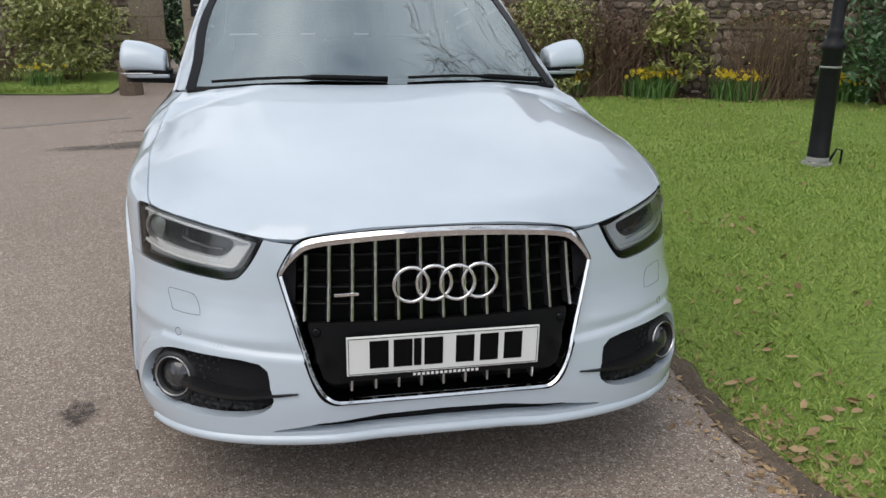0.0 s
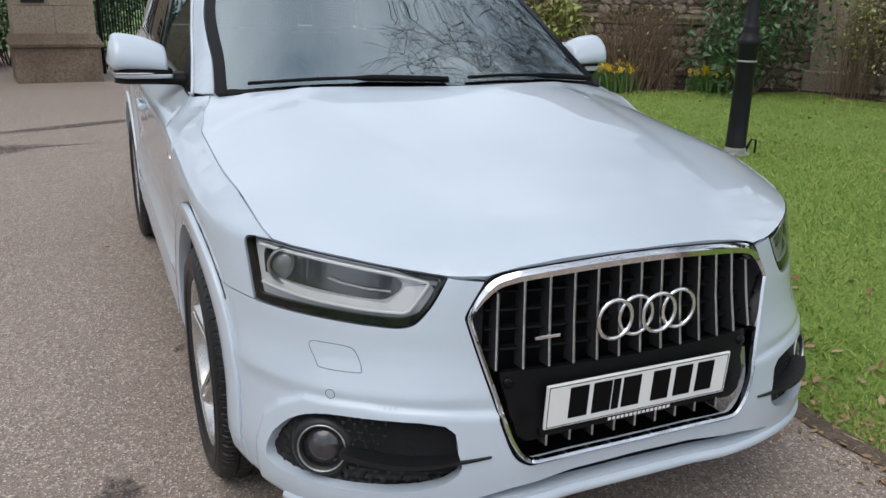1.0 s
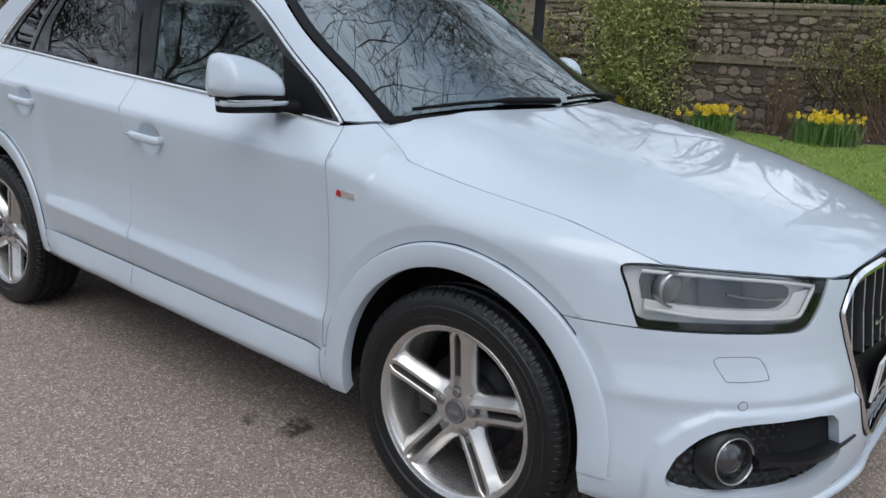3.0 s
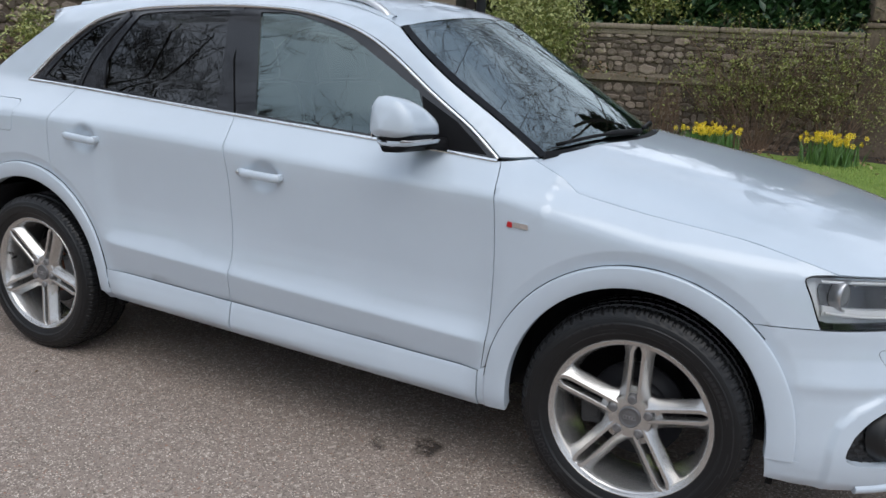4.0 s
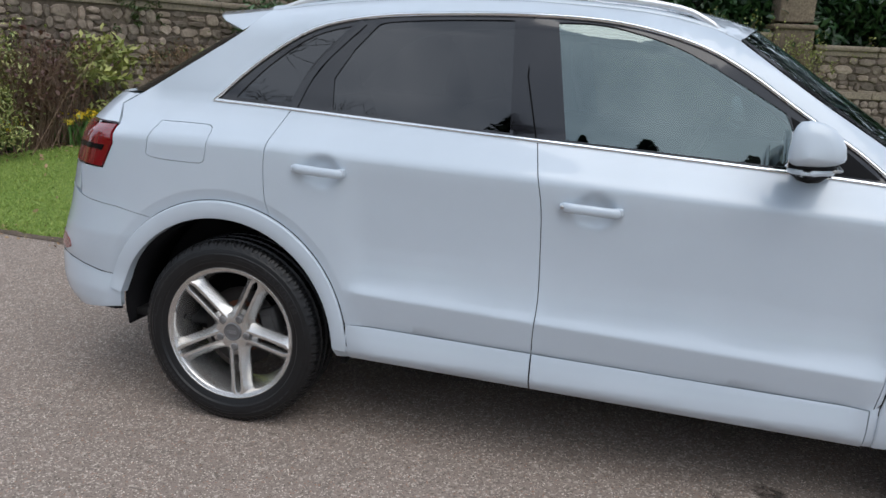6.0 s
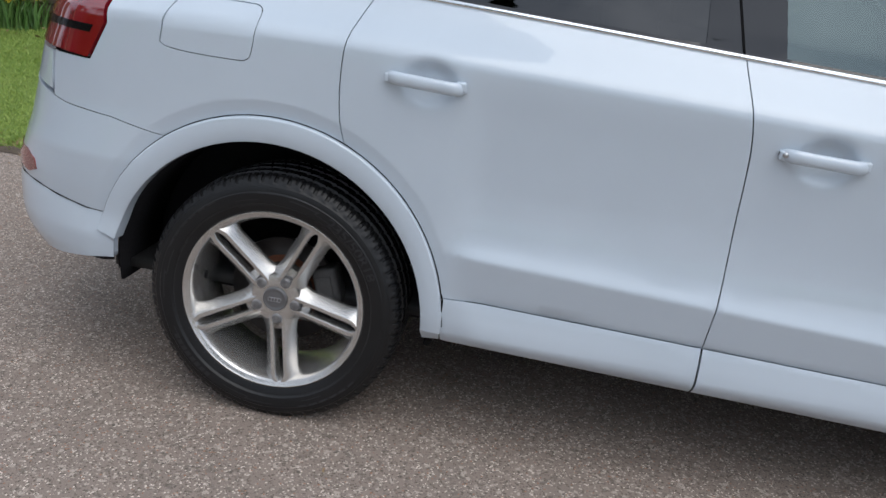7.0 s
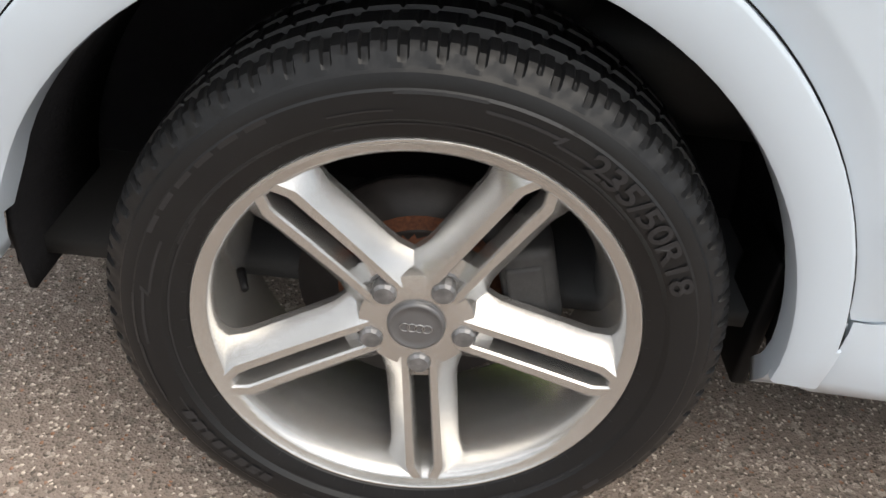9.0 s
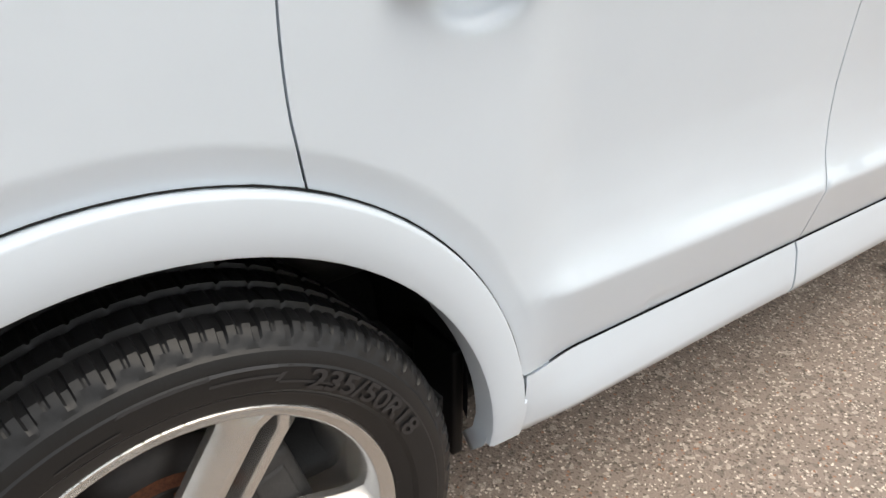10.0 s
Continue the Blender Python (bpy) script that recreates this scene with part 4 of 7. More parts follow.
# Field fence beyond the gate.
fence = tagged(new("field_fence"), "thin black estate rail fence across the green field", "fence")
for k in range(25):
    x, y = -1.6 + k * .72, 22.74 + k * 1.27
    bm = bmesh.new()
    box(bm, x - .03, x + .03, y - .02, y + .02, -.1, 1.18)
    finish("post", bm, IRON, fence, smooth=False)
for z in (.22, .46, .70, .92, 1.12):
    bm = bmesh.new()
    tube(bm, [(-1.6, 22.74, z), (15.68, 53.22, z)], .013, 4)
    finish("rail", bm, IRON, fence)
bm = bmesh.new()
v = [bm.verts.new(p) for p in ((.8, 17.7, -.04), (24, 20.5, -.04), (24, 24.6, -.04), (.8, 21.4, -.04))]
bm.faces.new(v)
tagged(finish("path", bm, PATCH, smooth=False), "pale gravel path crossing the field", "path", kind="structure")

# Lamp post on the lawn.
LX, LY = 3.59, 2.61
LZ = .20
post = tagged(new("lamp_post"), "black cast iron lamp post with lantern on a pale concrete foot", "lamp post")
bm = bmesh.new()
box(bm, LX - .085, LX + .085, LY - .085, LY + .085, LZ - .08, LZ + .045, .02)
finish("foot", bm, GALV, post, smooth=False)
m = Matrix.Translation((LX, LY, 0)) @ pose(0, 0, 0, 0, -90, 0)
bm = bmesh.new()
turned(bm, [(LZ + .04, .080), (LZ + .10, .080), (LZ + .11, .077), (.50, .075), (1.06, .073), (1.07, .083), (1.095, .088), (1.115, .078), (1.14, .064), (1.17, .057), (1.20, .061), (1.215, .054), (1.23, .046), (1.6, .043), (2.4, .040), (2.45, .052), (2.5, .040), (2.62, .036)], m, 24)
finish("column", bm, IRON, post)
bm = bmesh.new()
turned(bm, [(.940, .073), (.945, .078), (.952, .078), (.956, .073)], m, 24)
finish("band", bm, GALV, post)
bm = bmesh.new()
turned(bm, [(LZ + .045, .084), (LZ + .065, .084), (LZ + .08, .080)], m, 24)
finish("collar", bm, GALV, post)
bm, loops = bmesh.new(), []
for z, r in ((2.62, .10), (2.66, .13), (3.02, .20), (3.04, .225), (3.10, .19), (3.22, .08), (3.26, .03), (3.34, .012)):
    loops.append([Vector((LX + r * c, LY + r * s, z)) for c, s in ((1, 1), (-1, 1), (-1, -1), (1, -1))])
rings(bm, loops[2:], True, True)
rings(bm, loops[:2], True, True)
for c, s in ((1, 1), (-1, 1), (-1, -1), (1, -1)):
    tube(bm, [(LX + .13 * c, LY + .13 * s, 2.65), (LX + .20 * c, LY + .20 * s, 3.03)], .012, 5)
lant = finish("lantern", bm, IRON, post, "black square lantern", smooth=False)
bm = bmesh.new()
rings(bm, [[Vector((LX + r * c, LY + r * s, z)) for c, s in ((1, 1), (-1, 1), (-1, -1), (1, -1))] for z, r in ((2.67, .125), (3.02, .192))], True)
finish("panes", bm, CLEAR, lant, smooth=False)
bm = bmesh.new()
tube(bm, [(LX + .08, LY - .02, LZ + .03), (LX + .13, LY - .03, LZ + .14), (LX + .17, LY - .04, LZ + .13), (LX + .17, LY - .04, LZ + .02)], .009, 6)
finish("cable", bm, IRON, post)

# ---- plants ----
def leaf_shape(c, m, s, vs, fs, ratio=.42):
    b = len(vs)
    for u, v, w in ((-1, 0, 0), (-.2, ratio, .10), (1, 0, -.05), (-.2, -ratio, .10)):
        vs.append(c + m @ Vector((u * s, v * s, w * s)))
    fs.append((b, b + 1, b + 2, b + 3))


def turn_any(r):
    return Euler((r.uniform(-1.1, 1.1), r.uniform(-1.1, 1.1), r.uniform(0, 6.28))).to_matrix()


def bush(name, label, base, rx, ry, h, count, size, mat, seed, stems=9, clumps=26, low=.10, cat="bush", stem_mat=None, ratio=.42):
    """A shrub: stems from the ground and leaves in uneven clumps round their tips."""
    r = random.Random(seed)
    thing = tagged(new(name), label, cat)
    bm = bmesh.new()
    tips = []
    for k in range(clumps):
        a, q = r.uniform(0, 6.28), r.random() ** .5
        t = Vector((rx * q * math.cos(a), ry * q * math.sin(a), h * (low + (1 - low) * r.random() ** .8)))
        t.z = min(t.z, h * (1.05 - .45 * q * q))
        tips.append((base + t, r.uniform(.55, 1.25)))
    for k in range(stems):
        t = tips[k % len(tips)][0]
        s = base + Vector((r.gauss(0, rx * .12), r.gauss(0, ry * .12), -.05))
        tube(bm, [s, s.lerp(t, .5) + Vector((r.gauss(0, .05), r.gauss(0, .05), .06)), t], [.016, .010, .003], 5)
    finish("stem", bm, stem_mat or TWIG, thing)
    vs, fs = [], []
    for k in range(count):
        t, q = tips[r.randrange(len(tips))]
        spread = min(rx, ry, h) * .34 * q
        c = t + Vector((r.gauss(0, spread), r.gauss(0, spread), r.gauss(0, spread * .8)))
        if c.z > .22:
            leaf_shape(c, turn_any(r), size * r.uniform(.6, 1.3), vs, fs, ratio)
    tagged(from_lists("leaves", vs, fs, mat, thing), kind="stuff")
    return thing


def twigs(name, label, base, rx, ry, h, count, mat, seed, fuzz=0, fuzz_mat=None, thick=.005, cat="shrub", fan=None):
    """A bare shrub of many thin stems, with a few small leaves or dead heads."""
    r = random.Random(seed)
    thing = tagged(new(name), label, cat)
    bm = bmesh.new()
    ends = []
    for k in range(count):
        if fan:
            a = r.gauss(0, rx * .16)
            s = base + fan * a + Vector((0, 0, -.04))
            t = s + fan * r.gauss(a * 2, rx * .55) + Vector((r.gauss(0, ry * .4), r.gauss(0, ry * .4), h * r.uniform(.35, 1.05)))
        else:
            s = base + Vector((r.gauss(0, rx * .4), r.gauss(0, ry * .4), -.04))
            t = s + Vector((r.gauss(0, rx * .5), r.gauss(0, ry * .5), h * r.uniform(.55, 1.05)))
        mid = s.lerp(t, .55) + Vector((r.gauss(0, .04), r.gauss(0, .04), 0))
        tube(bm, [s, mid, t], [thick, thick * .75, thick * .3], 4, False)
        ends += [t, mid]
        for _ in range(5 if fan else 2):
            e = mid.lerp(t, r.uniform(.2, .9)) + Vector((r.gauss(0, .08), r.gauss(0, .08), r.uniform(.03, .16))) + (fan * r.gauss(0, .16) if fan else Vector())
            tube(bm, [mid.lerp(t, r.uniform(0, .5)), e], [thick * .5, thick * .25], 3, False)
            ends.append(e)
    finish("stem", bm, mat, thing)
    if fuzz:
        vs, fs = [], []
        for k in range(fuzz):
            e = ends[r.randrange(len(ends))]
            leaf_shape(e + Vector((r.gauss(0, .035), r.gauss(0, .035), r.gauss(0, .05))), turn_any(r), r.uniform(.010, .024) if fan else r.uniform(.014, .034), vs, fs, .6)
        tagged(from_lists("leaves", vs, fs, fuzz_mat or LEAF_SPRING, thing), kind="stuff")
    return thing


def daffodils(label, base, rx, ry, h, count, seed):
    """A clump of daffodils: strap leaves, and flowers with a trumpet and six petals."""
    r = random.Random(seed)
    thing = tagged(new("daffodil_clump"), label, "flowers", "daffodils along the wall")
    vs, fs, pv, pf = [], [], [], []
    for k in range(count * 5):
        p = base + Vector((r.gauss(0, rx * .45), r.gauss(0, ry * .45), 0))
        a, w, l = r.uniform(0, 6.28), .008, h * r.uniform(.55, .95)
        d = Vector((math.cos(a), math.sin(a), 0)) * w
        o = Vector((r.gauss(0, .10), r.gauss(0, .10), 0)) * l * 2
        b = len(vs)
        vs += [p - d, p + d, p + o * .4 + d + Vector((0, 0, l * .6)), p + o * .4 - d + Vector((0, 0, l * .6)), p + o + Vector((0, 0, l))]
        fs += [(b, b + 1, b + 2, b + 3), (b + 3, b + 2, b + 4)]
    for k in range(count):
        p = base + Vector((r.gauss(0, rx * .5), r.gauss(0, ry * .5), h * r.uniform(.72, 1.05)))
        m = Euler((radians(r.uniform(60, 100)), 0, r.uniform(0, 6.28))).to_matrix()
        s = r.uniform(.032, .044)
        for j in range(6):
            a = j * math.pi / 3
            b = len(pv)
            for q, t, z in ((.2, 0, 0), (.65, .27, .05), (1, 0, .02), (.65, -.27, .05)):
                x, y = q * math.cos(a) - t * math.sin(a), q * math.sin(a) + t * math.cos(a)
                pv.append(p + m @ Vector((x * s, y * s, z * s)))
            pf.append((b, b + 1, b + 2, b + 3))
        b = len(pv)
        for j in range(6):
            a = j * math.pi / 3
            pv += [p + m @ Vector((.22 * s * math.cos(a), .22 * s * math.sin(a), 0)), p + m @ Vector((.32 * s * math.cos(a), .32 * s * math.sin(a), .7 * s))]
        pf += [(b + 2 * j, b + (2 * j + 2) % 12, b + (2 * j + 3) % 12, b + 2 * j + 1) for j in range(6)]
    tagged(from_lists("leaves", vs, fs, STALK, thing), kind="stuff")
    tagged(from_lists("bloom", pv, pf, DAFF, thing, "yellow trumpet flowers"), kind="stuff")


bz = .22
for s, o, w, n, h in ((9.30, .55, .36, 56, .42), (8.20, .55, .36, 56, .42), (7.10, .50, .26, 34, .38), (10.35, .5, .18, 26, .36), (3.85, 1.15, .34, 56, .40), (2.70, 1.2, .40, 66, .44), (1.08, 1.45, .36, 60, .44), (-.75, .9, .2, 24, .36), (11.2, .6, .25, 30, .36), (5.0, .6, .2, 22, .34)):
    daffodils("clump of yellow daffodils in the border", by_wall(s, o, bz), w * .92, w * .85, h * .82, int(n * 1.3), int(s * 100) + 500)
bush("variegated_bush", "tall green and cream variegated bush against the wall", by_wall(4.75, .55, bz), .92, .58, 2.2, 15000, .034, LEAF_VAR, 11, clumps=90)
bush("variegated_bush", "green and cream variegated bush by the wall", by_wall(10.75, .60, bz), .42, .40, 1.5, 4200, .032, LEAF_VAR, 12)
bush("evergreen_bush", "dark glossy evergreen bush with white flowers", by_wall(6.75, .75, bz), .75, .6, 1.95, 3000, .055, LEAF_DARK, 13, clumps=36)
bush("spring_shrub", "light green shrub coming into leaf", by_wall(9.0, .45, bz), .42, .3, 1.15, 1100, .052, LEAF_SPRING, 14)
twigs("dry_shrub", "dry brown stems with dead flower heads", by_wall(9.95, .45, bz), .62, .30, 1.15, 260, TWIG, 15, 1600, LEAF_RED)
twigs("bare_shrub", "bare pale brown twiggy shrub", by_wall(7.9, .5, bz), .60, .32, 1.15, 190, TWIG, 16, 120, thick=.006)
twigs("bare_shrub", "bare twiggy shrub at the foot of the wall", by_wall(3.3, .40, bz), .30, .2, .95, 60, TWIG, 17, 60)
twigs("wall_shrub", "tall thin shrub with sparse spring leaves on the wall", by_wall(2.0, .30, bz), .95, .14, 1.85, 90, TWIG, 18, 6500, LEAF_SPRING, .006, fan=D_EAST)
twigs("wall_shrub", "tall thin shrub with sparse yellow-green leaves on the wall", by_wall(.9, .28, bz), .55, .12, 1.75, 40, TWIG, 19, 2200, LEAF_SPRING, .006, fan=D_EAST)
twigs("bare_shrub", "bare twiggy shrub beside the pilaster", by_wall(-.35, .35, bz), .35, .2, .8, 46, TWIG, 20, 160)
twigs("spring_shrub", "thin green shrub near the lamp post", by_wall(5.85, .55, bz), .42, .3, 1.5, 50, TWIG, 22, 900, LEAF_SPRING)
twigs("dry_shrub", "dry brown stems with dead flower heads", by_wall(11.1, .45, bz), .3, .25, 1.1, 60, TWIG, 25, 300, LEAF_RED)
for k, (s, w, h) in enumerate(((-3.6, 1.3, 3.1), (-1.9, 1.2, 3.3), (-.4, 1.0, 3.0), (1.0, 1.1, 3.3), (2.4, 1.0, 3.2), (3.5, 1.0, 2.6))):
    bush("laurel_hedge", "tall dark green laurel hedge behind the wall", by_wall(s, -1.35, 0), w * .85, .7, h, 4600, .10, LEAF_LAUREL, 40 + k, clumps=52, low=.38, cat="hedge", ratio=.42)
    bush("laurel_hedge", "tall dark green laurel hedge behind the wall", by_wall(s + .6, -2.5, 0), w * .9, .7, h + .5, 3600, .12, LEAF_LAUREL, 80 + k, clumps=46, low=.40, cat="hedge", ratio=.42)
bush("golden_bush", "loose yellow-green bush behind the wall", by_wall(3.55, -.95, 0), .65, .45, 2.75, 2200, .04, LEAF_SPRING, 47, low=.55)
bush("ivy_clump", "ivy tumbling over the wall coping", by_wall(8.2, -.02, 1.35), .55, .10, .62, 800, .03, LEAF_IVY, 48, stems=6, low=.2, cat="ivy")
bush("ivy_clump", "ivy tumbling over the wall coping", by_wall(10.6, -.10, 1.55), .4, .10, .5, 500, .03, LEAF_IVY, 49, stems=6, low=.2, cat="ivy")
bush("white_flowering_shrub", "dark shrub with pale flowers behind the wall", by_wall(7.15, -2.0, 0), .5, .5, 3.0, 1800, .045, LEAF_DARK, 50, low=.5)
bush("garden_bush", "green garden bush behind the wall", by_wall(11.6, -1.0, 0), .7, .5, 2.3, 1500, .05, LEAF_IVY, 51, low=.5)
# Moss and rusty ferns along the string course, and a climber on the wall.
r = random.Random(71)
for nm, lb, mt, rows in (("moss_growth", "rusty brown moss on the wall's string course", DEAD, ((7.2, 9.2, 1100), (10.2, 12.0, 500), (3.0, 4.2, 200))), ("moss_growth", "green moss and ferns on the wall's string course", LEAF_IVY, ((7.0, 9.6, 700), (9.8, 12.6, 500), (.5, 6.0, 500)))):
    vs, fs = [], []
    for s0, s1, n in rows:
        for k in range(n):
            s = r.uniform(s0, s1)
            c = by_wall(s, .02 + abs(r.gauss(0, .022)), 1.15 + abs(r.gauss(0, .045)) * (1 + math.sin(s * 5)) - .02)
            leaf_shape(c, turn_any(r), r.uniform(.012, .032), vs, fs, .6)
    ob = from_lists(nm, vs, fs, mt)
    tagged(ob, lb, "moss", kind="stuff")
vs, fs = [], []
for k in range(900):
    s = r.uniform(-.36, .42)
    leaf_shape(by_wall(s, .07 + abs(r.gauss(0, .02)), r.triangular(.25, 2.0, 1.5)), turn_any(r), r.uniform(.010, .024), vs, fs, .6)
tagged(from_lists("wall_climber", vs, fs, LEAF_SPRING), "sparse yellow-green climber leaves on the pilaster", "climber", kind="stuff")
# By the gate.
bush("variegated_bush", "big green and cream bush beside the gate pier", Vector((-3.95, 12.0, 0)), .80, .6, 1.55, 6000, .055, LEAF_VAR, 60, clumps=56)
bush("evergreen_bush", "dark green shrub on the verge", Vector((-5.75, 12.2, 0)), .5, .4, .85, 1300, .045, LEAF_DARK, 61)
twigs("dry_shrub", "dry reddish brown stems on the verge", Vector((-5.0, 11.9, 0)), .45, .3, .95, 90, TWIG, 62, 200, LEAF_RED)
daffodils("daffodils on the grass verge", Vector((-5.6, 11.6, .05)), .35, .2, .36, 30, 63)
daffodils("daffodils on the grass verge", Vector((-4.2, 11.3, .05)), .25, .15, .34, 12, 64)
bush("laurel_bush", "dark laurel between the gate piers", Vector((-2.25, 14.6, 0)), .6, .6, 1.9, 2200, .07, LEAF_LAUREL, 65, cat="bush")
bush("field_hedge", "dark hedge at the edge of the field", Vector((-.9, 18.6, 0)), 1.5, .9, 2.0, 3200, .08, LEAF_DARK, 66, clumps=40, cat="hedge")
bush("field_hedge", "brown and green hedge beyond the gate", Vector((-4.5, 18.5, 0)), 2.4, 1.0, 2.6, 3600, .09, LEAF_IVY, 67, clumps=44, cat="hedge")

# Trees: bare limbs, and dark conifers far off.
def bare_tree(label, base, h, seed, lean=0.0, levels=5):
    r = random.Random(seed)
    thing = tagged(new("bare_tree"), label, "tree", "bare winter trees")
    bm = bmesh.new()
    limbs = bmesh.new()

    def grow(p, d, l, rad, lev):
        pts, q, rads = [p], p, [rad]
        for k in range(3):
            d = (d + Vector((r.gauss(0, .16), r.gauss(0, .16), r.gauss(.03, .10)))).normalized()
            q = q + d * l / 3
            pts.append(q)
            rads.append(max(rad * (1 - (.20 if levels > 5 else .14) * (k + 1)), .006))
        tube(bm if lev == 0 else limbs, pts, rads, 8 if lev < 2 else 4 if lev < 4 else 3, False)
        if lev < levels:
            for k in range(4 if lev in (0, 2) or lev < 5 and levels > 5 else 3):
                t = r.uniform(.35, 1.0)
                s = pts[int(t * 2.99)].lerp(pts[min(int(t * 2.99) + 1, 3)], (t * 2.99) % 1)
                out = Vector((r.gauss(0, 1), r.gauss(0, 1), r.gauss(.25, .5)))
                grow(s, (d + out * (.75 if lev else .9)).normalized(), l * r.uniform(.55, .78), rads[2] * r.uniform(.42, .62), lev + 1)
    grow(base - Vector((0, 0, .2)), Vector((lean, 0, 1)).normalized(), h * .34, min(h * .026, .10 if levels > 5 else .17), 0)
    finish("trunk", bm, BARK, thing)
    finish("limbs", limbs, BARK, thing)


for k, (x, y, h) in enumerate(((-10, 14.5, 14), (-14, 18, 14), (-7, 20, 13), (-16, 11, 13), (-20, -15, 16), (-4.0, -17, 14), (5.5, -19, 13), (-24, 14, 15), (3.0, 34, 12), (-9, -13, 12), (15.5, 2.5, 17), (11.3, .9, 25), (11.2, 6.2, 17), (-8, 12, 15), (16, 10.5, 24), (21, 5, 16), (10.4, 3.2, 19))):
    bare_tree("bare leafless tree with spreading branches", Vector((x, y, 0)), h, 200 + k, levels=6 if (x, y) in ((11.3, .9), (-8, 12), (-10, 14.5), (10.4, 3.2)) else 5)


def conifer(base, h, w, seed):
    r = random.Random(seed)
    thing = tagged(new("conifer"), "dark green conifer in the distance", "tree", "far conifers")
    bm = bmesh.new()
    tube(bm, [base, base + Vector((0, 0, h))], [h * .02, .01], 6, False)
    finish("trunk", bm, BARK, thing)
    vs, fs = [], []
    for k in range(3600):
        t = r.random() ** .8
        a = r.uniform(0, 6.28)
        rad = w * (1 - t) * r.uniform(.3, 1.0) * (1 + .3 * math.sin(t * 40))
        c = base + Vector((rad * math.cos(a), rad * math.sin(a), h * (.08 + .92 * t) - rad * .25))
        leaf_shape(c, Euler((r.gauss(0, .4), r.gauss(.3, .3), a)).to_matrix(), h * .020 * r.uniform(.6, 1.3), vs, fs, .5)
    tagged(from_lists("crown", vs, fs, LEAF_PINE, thing), kind="stuff")


for k, (x, y, h, w) in enumerate(((-27, 6, 15.2, 6.2), (-26, 2.8, 12.2, 5), (-28, .2, 13.6, 5.2), (-27, -3.5, 12.4, 5), (-29, 10.5, 11.5, 5), (15, -4, 11, 4.5), (17.5, -8, 13, 4.5), (14, -.8, 9, 3.8), (-33, 13, 5.5, 3.5), (-38, -9, 8, 3), (-35, 20, 6, 3), (-30, 26, 7, 3), (-37, 2.5, 5, 3.5), (-26, -24, 8, 3))):
    conifer(Vector((x, y, -.06)), h, w, 300 + k)

# ---- the car ----
car = tagged(new("car"), "white compact SUV parked on the tarmac drive, doors shut", "car")
car.matrix_world = Matrix()
both = []                              # parts of the offside that the nearside repeats


def fside(u, z):
    w, y = body(u, z)
    for cy, cz in HANDLES:
        w -= .021 * math.exp(-(((u - cy) / .056) ** 2 + ((z - cz + .001) / .046) ** 2) ** 2)
    w -= flare(y, z)
    return Vector((-w, y, z))


HANDLES = ((1.345, .912), (2.245, .965))


def fnose(h, z):
    w, y = body(abs(h) - UMAX, z)
    w -= flare(y, z)
    return Vector((-w if h > 0 else w, y, z))


def u_at(y, z):
    """The place along the skin of a given y."""
    if 0 <= y <= 2.7:
        return y
    lo, hi = (-UMAX, 0) if y < 0 else (2.7, 2.7 + .62 * math.pi / 2)
    for _ in range(30):
        m = (lo + hi) / 2
        lo, hi = (m, hi) if body(m, z)[1] < y else (lo, m)
    return (lo + hi) / 2


def arch(cy, ry, rz, a0, a1, n=24, cz=.338, low=None):
    """Points (y, z) of a wheel arch from angle a0 to a1 (degrees, 0 to the rear, 90 up)."""
    return [(cy + ry * math.cos(radians(a0 + (a1 - a0) * k / n)), cz + rz * math.sin(radians(a0 + (a1 - a0) * k / n))) for k in range(n + 1)]


def on_u(line):
    return [(u_at(y, z), z) for y, z in line]


GAP_A = [(.488, 1.043), (.465, .95), (.455, .83), (.452, .69), (.457, .52), (.475, .382)]
GAP_B = [(1.548, 1.103), (1.526, 1.0), (1.509, .90), (1.503, .76), (1.499, .60), (1.505, .50), (1.508, .414)]
GAP_R = [(2.405, 1.150), (2.432, 1.09), (2.450, 1.033), (2.457, .95), (2.454, .861), (2.440, .790)]
HOODGAP = [(.400, 1.056), (.345, 1.036), (.294, 1.018), (.245, .987), (.222, .975), (.122, .957), (.010, .939), (-.154, .920), (-.287, .900), (-.412, .868), (-.515, .836)]
LAMP_TOP = [(-.515, .834), (-.640, .829), (-.745, .821), (-.850, .810), (-.936, .799)]
LAMP_IN = [(-.936, .799), (-.908, .742), (-.880, .704), (-.862, .691), (-.840, .686)]
LAMP_LOW = [(-.840, .686), (-.815, .685), (-.650, .688), (-.500, .687), (-.474, .688)]
LAMP_OUT = [(-.474, .688), (-.458, .728), (-.442, .772), (-.424, .815), (-.434, .829), (-.470, .833), (-.515, .834)]
ARC = smooth_line([(.499, 1.047), (.606, 1.131), (.765, 1.231), (.944, 1.350), (1.10, 1.424), (1.33, 1.478), (1.60, 1.493), (1.90, 1.487), (2.15, 1.469), (2.357, 1.421), (2.539, 1.308), (2.704, 1.163)], 5)
BELT = smooth_line([(.499, 1.042), (.783, 1.061), (1.55, 1.103), (2.405, 1.149), (2.704, 1.163)], 8)
PILLAR = smooth_line([(.385, 1.062), (.536, 1.158), (.719, 1.272), (.861, 1.369), (.960, 1.440)], 5)
ROOFLINE = smooth_line([(.960, 1.440), (1.06, 1.478), (1.25, 1.517), (1.6, 1.540), (2.0, 1.537), (2.3, 1.517), (2.55, 1.482), (2.70, 1.452)], 5)
HATCH = [(2.622, 1.406), (2.716, 1.344), (2.79, 1.288), (2.871, 1.227), (2.953, 1.167), (2.997, 1.128)]
